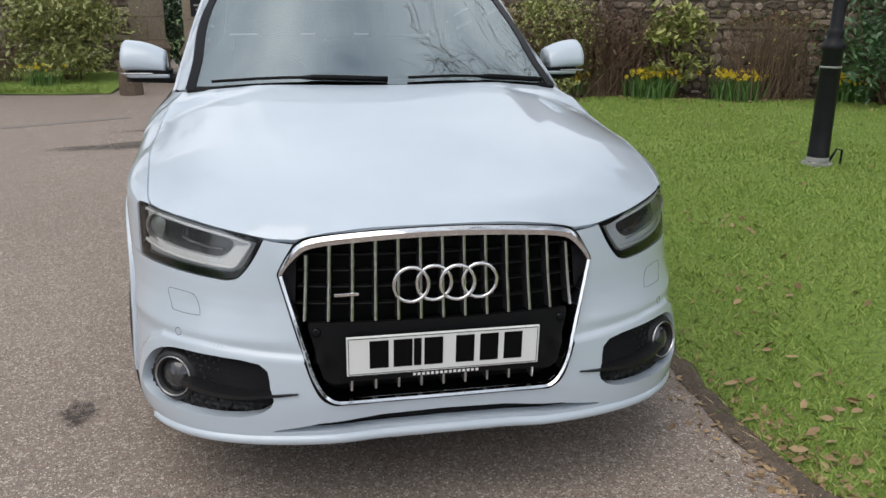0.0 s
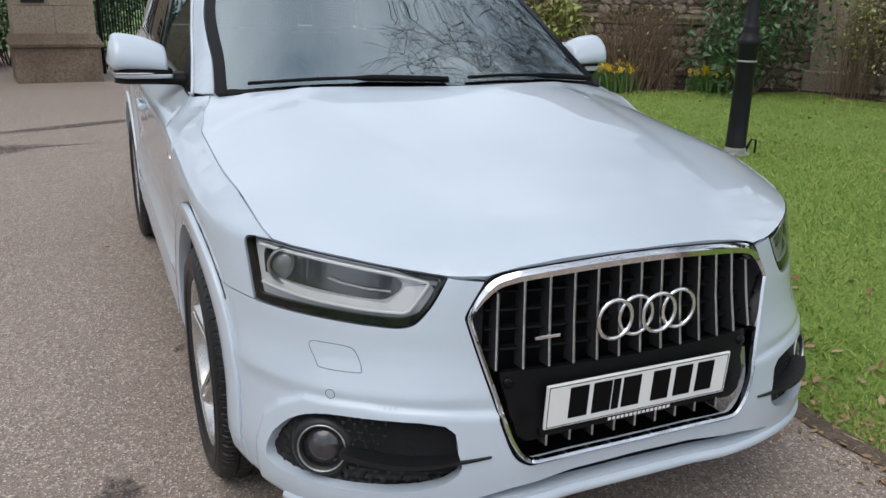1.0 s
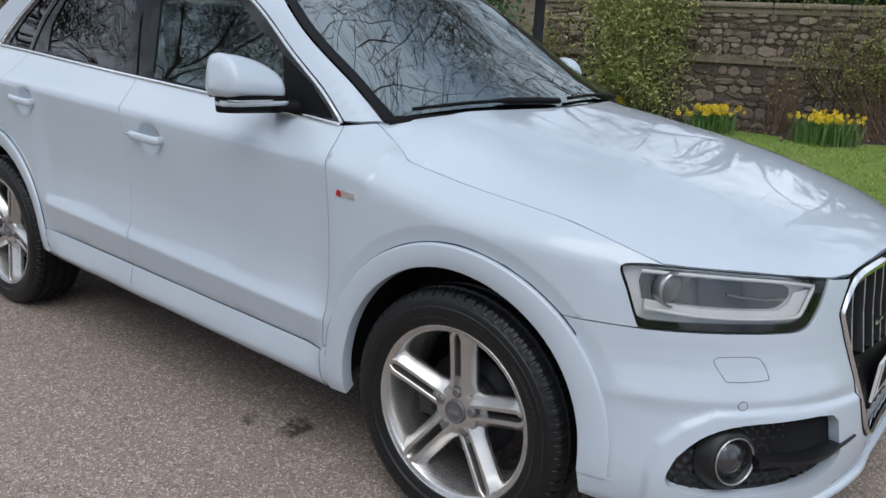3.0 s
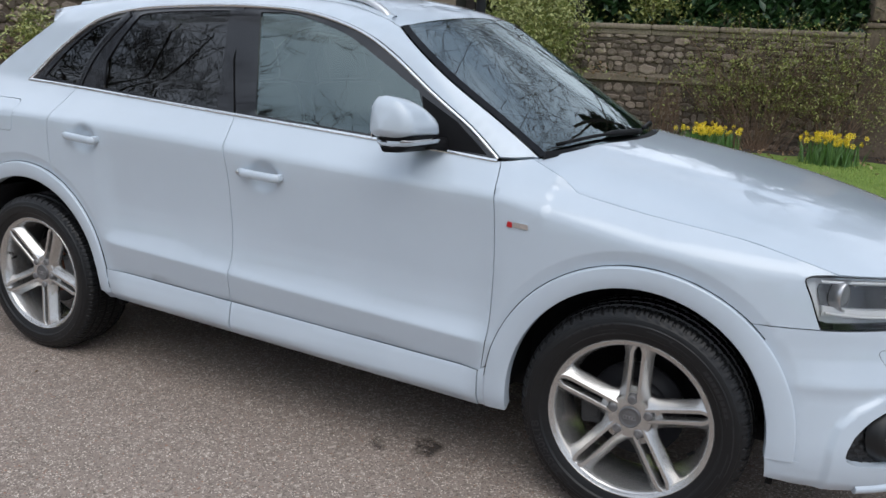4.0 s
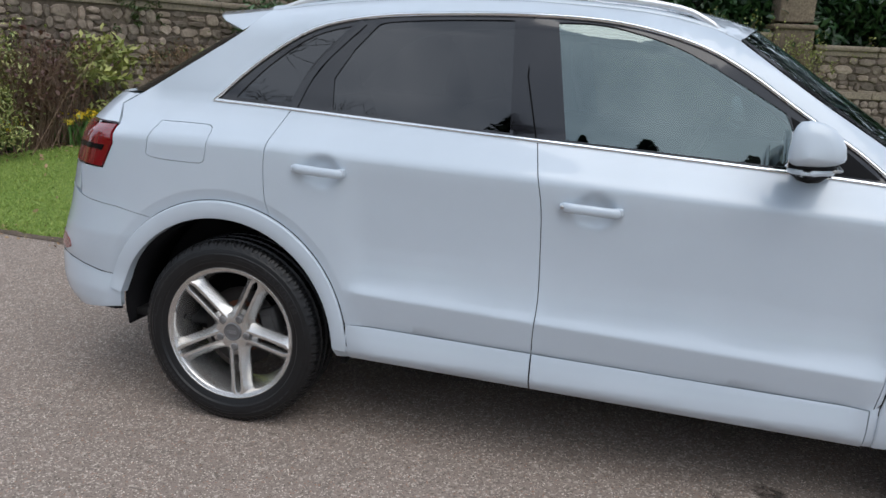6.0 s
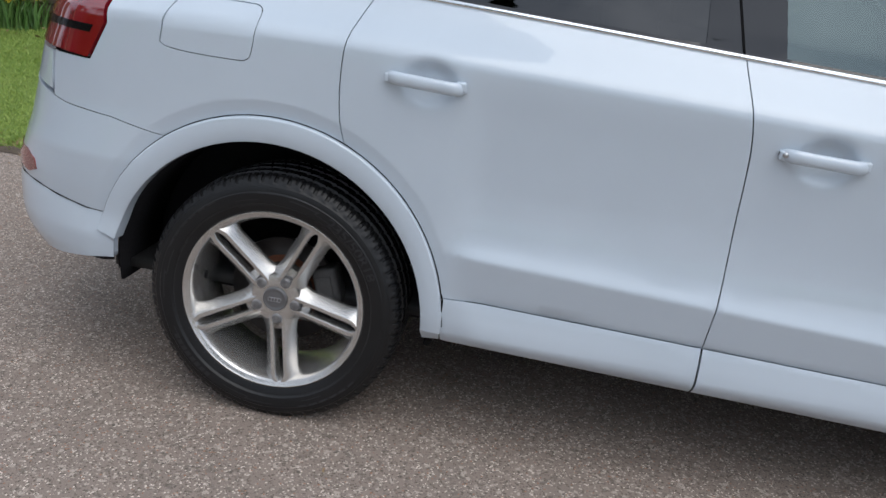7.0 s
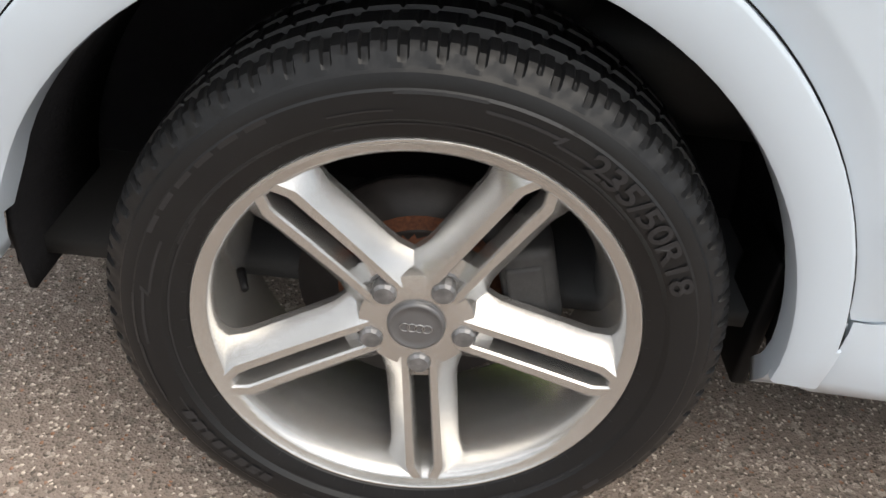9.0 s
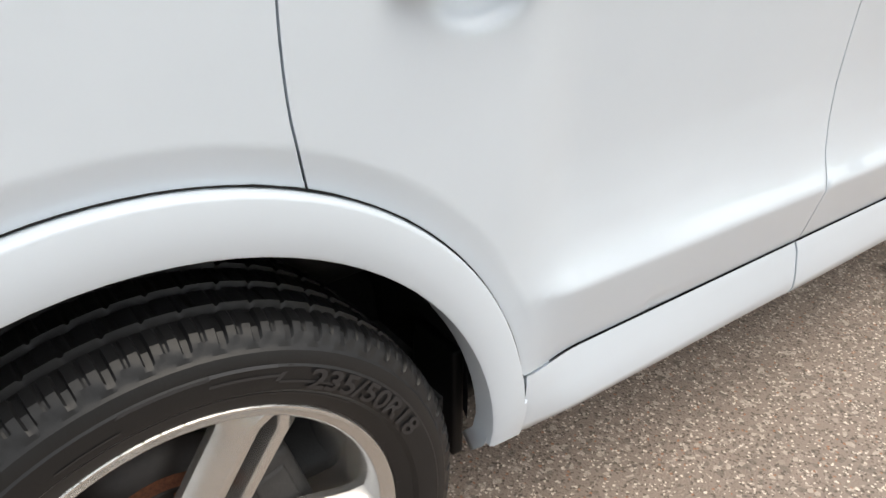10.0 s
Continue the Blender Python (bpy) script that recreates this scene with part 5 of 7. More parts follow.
TAILGAP = [(2.955, 1.083), (2.943, 1.064), (2.940, .995), (2.974, .902)]
GRILLE = [(.435, .712), (.422, .740), (.394, .786), (.360, .806), (.276, .818), (.14, .829), (0, .833)]
GRILLE_LOW = [(0, .372), (.21, .372), (.262, .374), (.290, .376), (.325, .409), (.365, .52), (.406, .63), (.431, .70)]
h_of = lambda u: u + UMAX

# Wings, doors and body side.
rear_out = on_u(arch(2.627, .463, .475, 152, 8))          # from the front of the rear arch over to its back
front_out = on_u(arch(0, .446, .448, 6, 148))
CORNER = (u_at(-.279, .687), .687)
wing_loop = smooth_line(GAP_A, 4) + [p for p in front_out if p[1] > .40 and (p[0] > -.2 or p[1] > .69)] + [CORNER, (-.37, .689)] + smooth_line(LAMP_OUT, 3) + smooth_line(HOODGAP, 3)[::-1][1:]
SHOULDER_LINE = [(u, soft_table(SHOULDER, u, .06)) for u in [-.4 + .1 * k for k in range(38)]]
CREASE = [(y, z_crease(y)) for y in [.45 + .1 * k for k in range(18)]]
FLARE_F = on_u(arch(0, .506, .506, 20, 145, 18))
FLARE_R = on_u(arch(2.627, .529, .529, 160, 22, 18))
wing = panel("front_wing", wing_loop, fside, PAINT, car, gap=.028, shut=.0014, lines=(SHOULDER_LINE, [(u, z + .05) for u, z in SHOULDER_LINE], FLARE_F))
both.append(wing)
sill_line = [(y, z_gap(y)) for y in (1.505, 1.2, .9, .7, .478)]
front_door = panel("front_door", smooth_line(GAP_A, 4)[::-1] + BELT[:17] + smooth_line(GAP_B, 4) + sill_line[1:], fside, PAINT, car, gap=.026, label="white front door, shut", shut=.0015, fine=((HANDLES[0][0], HANDLES[0][1], .085, .009),), lines=(SHOULDER_LINE, CREASE))
both.append(front_door)
arch_front = [p for p in rear_out if p[0] < 2.45 and p[1] > .43]
rear_door = panel("rear_door", smooth_line(GAP_B, 4)[::-1] + BELT[17:25] + smooth_line(GAP_R, 4) + arch_front[::-1] + [(2.155, z_gap(2.155)), (1.9, z_gap(1.9)), (1.7, z_gap(1.7))], fside, PAINT, car, gap=.026, label="white rear door, shut", shut=.0015, fine=((HANDLES[1][0], HANDLES[1][1], .085, .009),), lines=(SHOULDER_LINE, CREASE, FLARE_R))
both.append(rear_door)
FUEL = smooth_line([(2.690, 1.083), (2.672, 1.075), (2.668, 1.05), (2.678, .975), (2.690, .957), (2.72, .953), (2.83, .962), (2.838, 1.0), (2.828, 1.078), (2.81, 1.085), (2.690, 1.083)], 3)[:-1]
arch_back = [p for p in rear_out if p[0] >= 2.44 and p[1] > .755] + on_u(arch(2.627, .463, .475, 57, 57, 1))[:1]
quarter = panel("body_side", [(u - .004, z + .0065) for u, z in ARC[:18]] + [(u + .002, z + .0075) for u, z in ARC[18:]] + BELT[24:][::-1][1:] + smooth_line(GAP_R, 4)[1:] + arch_back + [(2.93, .768), (3.03, .778), (3.065, .788), (3.07, .902)] + TAILGAP[::-1] + HATCH[::-1] + ROOFLINE[:-5][::-1] + PILLAR[::-1][1:] + [(.44, 1.056)], fside, PAINT, car, holes=(FUEL,), gap=.024, shut=.0012, lines=(SHOULDER_LINE, FLARE_R))
both.append(quarter)
fuel = panel("fuel_flap", FUEL, fside, PAINT, quarter, gap=.025, shut=.001)
for a, b, who in ((.486, 1.506, front_door), (1.510, 2.152, rear_door)):
    n = 16
    line = [(a + (b - a) * k / n, z_gap(a + (b - a) * k / n)) for k in range(n + 1)]
    low = [(y, z - .128) for y, z in line]
    panel("sill_trim", line + low[::-1], fside, PAINT, who, gap=.02, depth=.02, shut=.0006, off=.002)

# Wheel arch mouldings with their turned lips.
def fbare(u, z):
    w, y = body(u, z)
    return Vector((-w, y, z))


def moulding(name, cy, ri, ro, a0, a1, low0, low1, mat):
    bm, loops = bmesh.new(), []
    n = 44
    path = [(a0 + (a1 - a0) * k / n, None) for k in range(n + 1)]
    if low0 is not None:
        path = [(a0, low0 + (.338 + math.sin(radians(a0)) * ri[1] - low0) * k / 4) for k in range(4)] + path
    if low1 is not None:
        path += [(a1, (.338 + math.sin(radians(a1)) * ri[1]) + (low1 - .338 - math.sin(radians(a1)) * ri[1]) * k / 4) for k in range(1, 5)]
    for ang, zz in path:
        c, s = math.cos(radians(ang)), math.sin(radians(ang))
        loop = []
        for f, off in ((1.0, -.018), (1.0, .0025), (.965, .0055), (.91, .0064), (.5, .0056), (.10, .0042), (.02, .0015), (0, -.006), (0, -.034), (.25, -.040)):
            ry, rz = ri[0] + (ro[0] - ri[0]) * f, ri[1] + (ro[1] - ri[1]) * f
            y, z = cy + ry * c, .338 + rz * s
            if zz is not None:
                z = zz + (z - (.338 + ri[1] * s)) * .2
            u = u_at(y, max(z, .20))
            q = fbare(u, max(z, .20)) + skin_normal(fbare, u, max(z, .20), .02) * off
            loop.append(Vector((q.x, q.y, z + q.z - max(z, .20))))
        loops.append(loop)
    rings(bm, loops, True, True)
    bmesh.ops.recalc_face_normals(bm, faces=bm.faces[:])
    ob = part(name, bm, mat, car, "white wheel arch moulding")
    ob.data.set_sharp_from_angle(angle=radians(40))
    both.append(ob)


moulding("arch_moulding", 0, (.385, .398), (.4595, .4615), 1, 180, .262, .317, PAINT)
moulding("arch_moulding", 2.627, (.422, .425), (.4765, .4885), 15, 180, None, .398, PAINT)
for cy, ra, a0, a1 in ((0, (.4618, .4638), 4, 138), (2.627, (.4788, .4908), 19, 178)):
    both.append(strip("arch_seam", on_u(arch(cy, ra[0], ra[1], a0, a1, 60)), fside, .0020, .0024, INK, car, base=-.004))
panel("arch_foot", [(2.1555, .434), (2.182, .431), (2.204, .405), (2.207, .33), (2.203, .297), (2.1555, .304)], fside, PAINT, rear_door, gap=.016, depth=.03, shut=.0008, off=.002)
panel("arch_foot", [(2.10, .30), (2.10, .47), (2.20, .47), (2.20, .30)], fside, PAINT, rear_door, gap=.02, depth=0, shut=0, off=-.007)
panel("arch_foot", [(.405, .425), (.440, .408), (.479, .386), (.4845, .381), (.4845, .252), (.398, .256), (.402, .33)], fside, PAINT, wing, gap=.02, depth=.02, shut=.001, off=-.0005)

# Nose: bumper with fog lamp openings and a lower slot.
FOG = smooth_line([(-.574, .405), (-.617, .451), (-.680, .480), (-.776, .488), (-.945, .479), (-.972, .417), (-.975, .368), (-.899, .332), (-.70, .322), (-.590, .326), (-.556, .350), (-.574, .405)], 3)[:-1]
FOG_H = [(h_of(u), z) for u, z in FOG]
SLOT = [(-.44, .2915), (-.25, .297), (0, .300), (.25, .297), (.44, .2915), (.32, .317), (.16, .330), (0, .334), (-.16, .330), (-.32, .317)]
mid_top = [(h_of(u), z) for u, z in smooth_line(LAMP_IN, 3)[::-1]]
front_low = on_u(arch(0, .446, .448, 148, 186))
half = [(h_of(u_at(-.436, .245)), .245)] + [(h_of(u), z) for u, z in front_low[::-1] if .30 < z < .68] + [(h_of(CORNER[0]), .687), (h_of(-.37), .689)] + [(h_of(u), z) for u, z in smooth_line(LAMP_LOW, 3)[::-1]] + mid_top[1:] + [(.46, .796), (.397, .791)] + GRILLE[:3][::-1][1:] + GRILLE_LOW[::-1][:-1]
bottom = [(.98, .238), (.9, .233), (.7, .236), (.45, .244), (.2, .250)]
nose_loop = half + [(0, .372)] + [(-h, z) for h, z in half[::-1]] + [(-h, z) for h, z in bottom] + [(0, .251)] + bottom[::-1]
RIM_EDGE = [(-.526, .26), (-.527, .36), (-.537, .420), (-.574, .472), (-.648, .507), (-.776, .519), (-.945, .510), (-1.10, .502)]
bumper = panel("front_bumper", nose_loop, fnose, PAINT, car, holes=(FOG_H, [(-h, z) for h, z in FOG_H], SLOT), gap=.018, depth=.03, label="white front bumper", shut=.0016, lines=[[(s * h_of(u), z) for u, z in ln] for s in (1, -1) for ln in (RIM_EDGE, [(-.5 - .1 * k, .53) for k in range(6)], [(-.5 - .1 * k, .668) for k in range(5)])])
both.append(panel("bumper_foot", [(u_at(y, z), z) for y, z in ((-.392, .254), (-.387, .318), (-.43, .320), (-.475, .318), (-.475, .243), (-.43, .247))], fbare, PAINT, car, gap=.016, depth=.025, shut=0, off=.0006))
WASH = [(-.648, .633), (-.728, .634), (-.752, .620), (-.766, .588), (-.756, .581), (-.676, .579), (-.662, .590), (-.640, .622)]


cap_line = [(h_of(u), z) for u, z in smooth_line(WASH + WASH[:1], 3)]
for sgn in (1, -1):
    ln = [(sgn * h, z) for h, z in cap_line]
    strip("washer_flap", ln, fnose, .0015, .0006, SEAM, bumper, base=-.001, closed=True)
for sgn in (1, -1):
    for h, z in ((h_of(-.705), .528), (.29, .562)):
        c = [(sgn * h + .0105 * math.cos(2 * math.pi * k / 14), z + .0105 * math.sin(2 * math.pi * k / 14)) for k in range(14)]
        if z < .54:
            strip("parking_sensor", c + c[:1], fnose, .0018, .0005, SEAM, bumper, base=-.001, closed=True)


def fdeep(d):
    def fn(h, z):
        return fnose(h, z) - skin_normal(fnose, h, z, .01) * d
    return fn


def fhex(h, z):
    """A honeycomb insert behind the fog lamp openings."""
    a, b = h / .026, z / .021
    far = 9.0
    for ox, oz in ((0, 0), (.5, .866)):
        cx, cz = abs(a - ox - round(a - ox)), abs(b - oz - 1.732 * round((b - oz) / 1.732))
        far = min(far, max(cx, cx * .5 + cz * .866))
    return fnose(h, z) - Vector((0, -1, 0)).lerp(skin_normal(fnose, h, z, .01), .6) * (.040 - .008 * step(.32, .46, far))


for sgn in (1, -1):
    hole = [(sgn * h, z) for h, z in FOG_H]
    big = shrunk(densify(hole, .03), -.006)
    insert = panel("fog_lamp_surround", big, fhex, MESHGREY, bumper, gap=.0056, depth=0, shut=0, label="black honeycomb insert")
    fc = fnose(sgn * h_of(-.697), .402)
    nn = skin_normal(fnose, sgn * h_of(-.697), .402, .03)
    nn = (nn + Vector((0, -.55, 0))).normalized()
    m = Matrix.Translation(fc - nn * .024) @ nn.to_track_quat("X", "Z").to_matrix().to_4x4()
    bm = bmesh.new()
    turned(bm, [(-.03, .082), (-.004, .074), (.008, .066), (.014, .058), (.012, .050), (-.01, .046)], m, 40)
    ring = part("fog_lamp", bm, MESHGREY, bumper, "fog lamp in a black housing with a thin chrome ring")
    bm = bmesh.new()
    turned(bm, [(.010, .0570), (.0160, .0562), (.0170, .0545), (.0155, .0528), (.008, .0522)], m, 40)
    part("chrome_ring", bm, SATIN, bumper)
    bm = bmesh.new()
    turned(bm, [(.014, .002), (.012, .02), (.006, .034), (-.002, .042), (-.006, .0475)], m, 32)
    part("lens", bm, FOGGLASS, bumper, "dark fog lamp lens")
    bm = bmesh.new()
    loops = []
    for k in range(13):
        t = k / 12
        h = h_of(-.74) + (h_of(-1.042) - h_of(-.74)) * t
        z = .401 - .012 * math.sin(t * 3) + .006 * t
        thick, out = .020 * (1 - t) ** .7 + .005, .006 + .012 * math.sin(min(1, t * 1.3) * math.pi)
        base, n = fnose(sgn * h, z), skin_normal(fnose, sgn * h, z, .02)
        up = Vector((0, 0, 1))
        loops.append([base - n * .03 + up * thick * .6, base + n * out + up * thick * .3, base + n * out - up * thick * .3, base - n * .03 - up * thick])
    rings(bm, loops, True, True)
    bmesh.ops.recalc_face_normals(bm, faces=bm.faces[:])
    part("winglet", bm, MESHGREY, bumper, smooth=False)
panel("lower_intake", [(-.5, .282), (.5, .282), (.5, .345), (-.5, .345)], fdeep(.035), LINER, bumper, gap=.05, depth=0, shut=0)
lip = [(h_of(-.60) - 2 * (h_of(-.60)) * k / 60, 0) for k in range(61)]
strip("lip_spoiler", [(h, .274 - .026 * (h / .8) ** 2) for h, _ in lip], fnose, .026, .012, PAINT, bumper, base=-.01)

# Grille: chrome frame, black field, upright fins, cross bars, rings, plate.
gloop = GRILLE + [(-h, z) for h, z in GRILLE[:-1][::-1]] + [(-h, z) for h, z in GRILLE_LOW[::-1]] + GRILLE_LOW[1:]
gloop = smooth_line(gloop + gloop[:1], 4)[:-1]
grille = panel("grille", shrunk(densify(gloop, .02), .012), fdeep(.075), INK, car, gap=.05, depth=0, shut=0, label="black grille with upright chrome fins")
bm = bmesh.new()
lo = densify(gloop, .018)
grown = [shrunk(lo, .001 * k) for k in range(30)]


def inset_at(i, k):
    a, b = grown[int(k)][i], grown[int(k) + 1][i]
    return a[0] + (b[0] - a[0]) * (k % 1), a[1] + (b[1] - a[1]) * (k % 1)


mid_ = [inset_at(i, 5 + 7 * step(.70, .81, p[1])) for i, p in enumerate(lo)]
in_ = [inset_at(i, 10 + 14 * step(.70, .81, p[1])) for i, p in enumerate(lo)]
path_ = [fnose(*p) for p in lo]
for _ in range(8):                                       # the frame runs smoothly over the creases of the nose
    path_ = [path_[i] * .5 + (path_[i - 1] + path_[(i + 1) % len(path_)]) * .25 for i in range(len(path_))]
flow = [p - fnose(*a) for p, a in zip(path_, lo)]
loops = []
for a, b, c, mv in zip(lo, mid_, in_, flow):
    na = skin_normal(fnose, *a, .02)
    loops.append([mv + q for q in (fnose(*a) - na * .012, fnose(*a) + na * .003, fnose(*a).lerp(fnose(*b), .45) + na * .0065, fnose(*b) + na * .0095, fnose(*c) + na * .004, fnose(*c) - na * (.010 + .018 * step(.45, .60, c[1])))])
rings(bm, loops, False, False, True)
bmesh.ops.recalc_face_normals(bm, faces=bm.faces[:])
gframe = part("grille_surround", bm, CHROME, grille, "chrome grille surround")
# The thin shadow line round the chrome, drawn as a black strip.
strip("surround_gap", lo + lo[:1], fnose, .0075, .0012, INK, grille, base=-.004)
gframe.data.set_sharp_from_angle(angle=radians(35))
top_of = lambda h: lerp_table([(0, .815), (.14, .811), (.276, .800), (.352, .788), (.39, .755), (.41, .71)], abs(h))
low_of = lambda h: lerp_table([(0, .39), (.262, .392), (.285, .40), (.31, .43), (.35, .55), (.41, .69)], abs(h))


def slat(name, line, fn, width, d0, d1, mat):
    bm, loops = bmesh.new(), []
    for p in line:
        c, n = fn(*p), skin_normal(fnose, *p, .02)
        n = Vector((n.x * .3, n.y, n.z * .3)).normalized()
        s = Vector((1, 0, 0)) if name == "fin" else Vector((0, 0, 1))
        loops.append([c - n * d0 + s * width, c - n * d1 + s * width * .55, c - n * (d1 - .002), c - n * d1 - s * width * .55, c - n * d0 - s * width])
    rings(bm, loops, True, True)
    bmesh.ops.recalc_face_normals(bm, faces=bm.faces[:])
    front = [abs(f.normal.x) < .6 for f in bm.faces]
    ob = part(name, bm, mat, grille, smooth=False)
    if name == "fin":                                    # chrome on the leading edge alone
        ob.data.materials.append(FINSIDE)
        for p, lit in zip(ob.data.polygons, front):
            p.material_index = 0 if lit else 1
    return ob


PLATE_TOP, PLATE_LOW = .588, .440
for k in range(13):
    h = (k - 6) * .0605
    hi, lo_ = top_of(h * 1.04) - .004, low_of(h) + .012
    if hi > PLATE_TOP + .02:
        slat("fin", [(h, PLATE_TOP + .004 + (hi - PLATE_TOP - .004) * i / 4) for i in range(5)], fnose, .0066, .045, .010, SATIN)
    if lo_ < PLATE_LOW - .015:
        slat("fin", [(h, lo_ + (PLATE_LOW - lo_) * i / 2) for i in range(3)], fnose, .0055, .045, .014, SATIN)
for z in (.632, .676, .718, .760):
    e = .385 - .35 * max(0, z - .735)
    slat("cross_bar", [(-e + 2 * e * i / 16, z) for i in range(17)], fnose, .0045, .048, .028, PLASTIC)
band = [(-.312, PLATE_LOW), (-.290, .425), (.290, .425), (.312, PLATE_LOW), (.356, PLATE_TOP - .01), (.354, PLATE_TOP), (-.354, PLATE_TOP), (-.356, PLATE_TOP - .01)]
panel("plate_carrier", band, fdeep(.016), PLASTIC, grille, gap=.03, depth=.02, shut=0, label="matt black number plate carrier")
for h in (-.335, .335):
    bm = bmesh.new()
    c, n = fnose(h, .562), skin_normal(fnose, h, .562)
    turned(bm, [(.0, .0001), (.003, .010), (-.004, .013)], Matrix.Translation(c - n * .011) @ n.to_track_quat("X", "Z").to_matrix().to_4x4(), 18)
    part("parking_sensor", bm, GLOSSBLACK, grille)

# Four interlocked chrome rings, drawn as plain rings.
for k in range(4):
    bm, R_, r_ = bmesh.new(), .0455, .0052
    cx = (k - 1.5) * .0610 - .004
    loops = []
    for i in range(48):
        t = 2 * math.pi * i / 48
        c = Vector((-cx + R_ * math.sin(t), -.8785 + .05 * cx * cx - .006 * (k % 2), .690 + R_ * 1.02 * math.cos(t)))
        o = Vector((math.sin(t), 0, math.cos(t)))
        loops.append([c + o * r_ * math.cos(a) * 1.0 + Vector((0, -1, 0)) * (r_ * math.sin(a)) for a in (2 * math.pi * j / 8 for j in range(8))])
    rings(bm, loops, True, False, True)
    bmesh.ops.recalc_face_normals(bm, faces=bm.faces[:])
    part("badge_ring", bm, CHROME, grille)
bm = bmesh.new()
box(bm, -.285, -.222, -.872, -.866, .664, .672, .001)
part("trim_badge", bm, CHROME, grille, smooth=False)

# Number plate with bars in place of its characters.
tilt = pose(0, -.8895, .503, 3.5, 0, 0)
bm = bmesh.new()
box(bm, -.26, .26, -.004, .004, -.0555, .0555, .002, tilt)
plate = part("number_plate", bm, PLATE, car, "white number plate with black bars", smooth=False)
for k, cx in enumerate((-.175, -.112, -.073, -.030, .055, .121, .187)):
    w = .010 if k == 2 else .025
    bm = bmesh.new()
    box(bm, cx - w, cx + w, -.0055, -.003, -.036, .043, .0, tilt)
    part("plate_bar", bm, INK, plate, smooth=False)
for a, b, c, d in ((-.255, .255, .0505, .052), (-.255, .255, -.052, -.0505), (-.2555, -.254, -.052, .052), (.254, .2555, -.052, .052)):
    bm = bmesh.new()
    box(bm, a, b, -.0048, -.003, c, d, 0, tilt)
    part("plate_border", bm, INK, plate, smooth=False)
bm = bmesh.new()
box(bm, -.27, .27, -.003, .010, -.070, -.0555, .002, tilt)
holder = part("plate_holder", bm, PLASTIC, plate, smooth=False)
bm = bmesh.new()
for k in range(15):
    x = -.085 + k * .0122
    box(bm, x, x + .008, -.0042, -.002, -.0668, -.0592, 0, tilt)
part("small_print", bm, PLATE, plate, smooth=False)

# Headlamps.
lamp_loop = smooth_line(LAMP_TOP, 3)[:-1] + smooth_line(LAMP_IN, 3)[:-1] + smooth_line(LAMP_LOW, 3)[:-1] + smooth_line(LAMP_OUT, 3)[:-1]


def fin_(d):
    def fn(u, z):
        w, y = body(u, z)
        p = Vector((-w, y, z))
        return p - Vector((-math.sin((u / .9) + math.pi / 2), -math.cos((u / .9) + math.pi / 2), 0)) * d
    return fn


head = panel("headlamp", lamp_loop, fin_(.062), LAMPGREY, car, gap=.03, depth=0, shut=-.002, label="clear headlamp with silver reflector and pale light guide")
both.append(head)
panel("cover", lamp_loop, fside, LAMPCOVER, head, gap=.022, depth=0, shut=.004).visible_shadow = False
rim_out = densify(lamp_loop, .010)
insets = [shrunk(rim_out, .001 * k) for k in range(27)]
rim_in = [insets[int(7 + 15 * (1 - step(.700, .712, z)) + 9 * step(-.80, -.88, u) * step(.70, .715, z))][i] for i, (u, z) in enumerate(rim_out)]
panel("bezel", rim_out, fin_(.004), GLOSSBLACK, head, holes=(rim_in,), gap=.02, depth=.014, shut=.0025)
panel("reflector", shrunk(rim_out, .004), fin_(.030), SILVER, head, gap=.02, depth=0, shut=0)
panel("dark_pocket", smooth_line([(-.478, .748), (-.60, .741), (-.75, .735), (-.800, .738), (-.832, .764), (-.815, .786), (-.70, .797), (-.55, .804), (-.472, .806), (-.478, .748)], 3)[:-1], fin_(.026), POCKET, head, gap=.014, depth=0, shut=0)
panel("inner_shelf", [(-.482, .722), (-.60, .714), (-.83, .708), (-.852, .716), (-.892, .775), (-.842, .770), (-.826, .744), (-.80, .730), (-.60, .737), (-.484, .750)], fin_(.020), SILVER, head, gap=.014, depth=.006, shut=0)
strip("light_guide", smooth_line([(-.470, .815), (-.62, .811), (-.78, .799), (-.880, .7855), (-.893, .780), (-.889, .770), (-.862, .728), (-.850, .7175), (-.83, .714), (-.72, .716), (-.60, .721), (-.486, .731)], 4), fin_(.012), .0085, .004, LAMPWHITE, head, "pale light guide", base=-.002)
strip("lower_rib", smooth_line([(-.49, .7045), (-.60, .698), (-.74, .692), (-.84, .690)], 4), fin_(.008), .0028, .002, LAMPGREY, head, base=-.002)
strip("indicator_bar", [(-.665, .771), (-.70, .764), (-.76, .758), (-.812, .757)], fin_(.017), .0055, .003, SATIN, head, base=-.002)
pc = fin_(.026)(-.545, .776)
pd = Vector((-.45, -.89, 0)).normalized()
pm = Matrix.Translation(pc) @ pd.to_track_quat("X", "Z").to_matrix().to_4x4()
bm = bmesh.new()
turned(bm, [(-.02, .045), (.008, .044), (.013, .041), (.011, .038), (-.01, .035)], pm, 36)
proj = part("projector", bm, SATIN, head)
bm = bmesh.new()
turned(bm, [(.012, .0005), (.0115, .010), (.009, .021), (.004, .031), (-.004, .037)], pm, 28)
part("projector_lens", bm, LENSGREY, head)

# Bonnet.
edge = [body(u, z) + (z,) for u, z in smooth_line(HOODGAP, 2) + smooth_line(LAMP_TOP, 2)[1:]] + [body(h - UMAX, z + .004) + (z + .003,) for h, z in ((.448, .795), (.41, .797), (.394, .790), (.360, .810), (.276, .822), (.14, .833), (0, .837))]


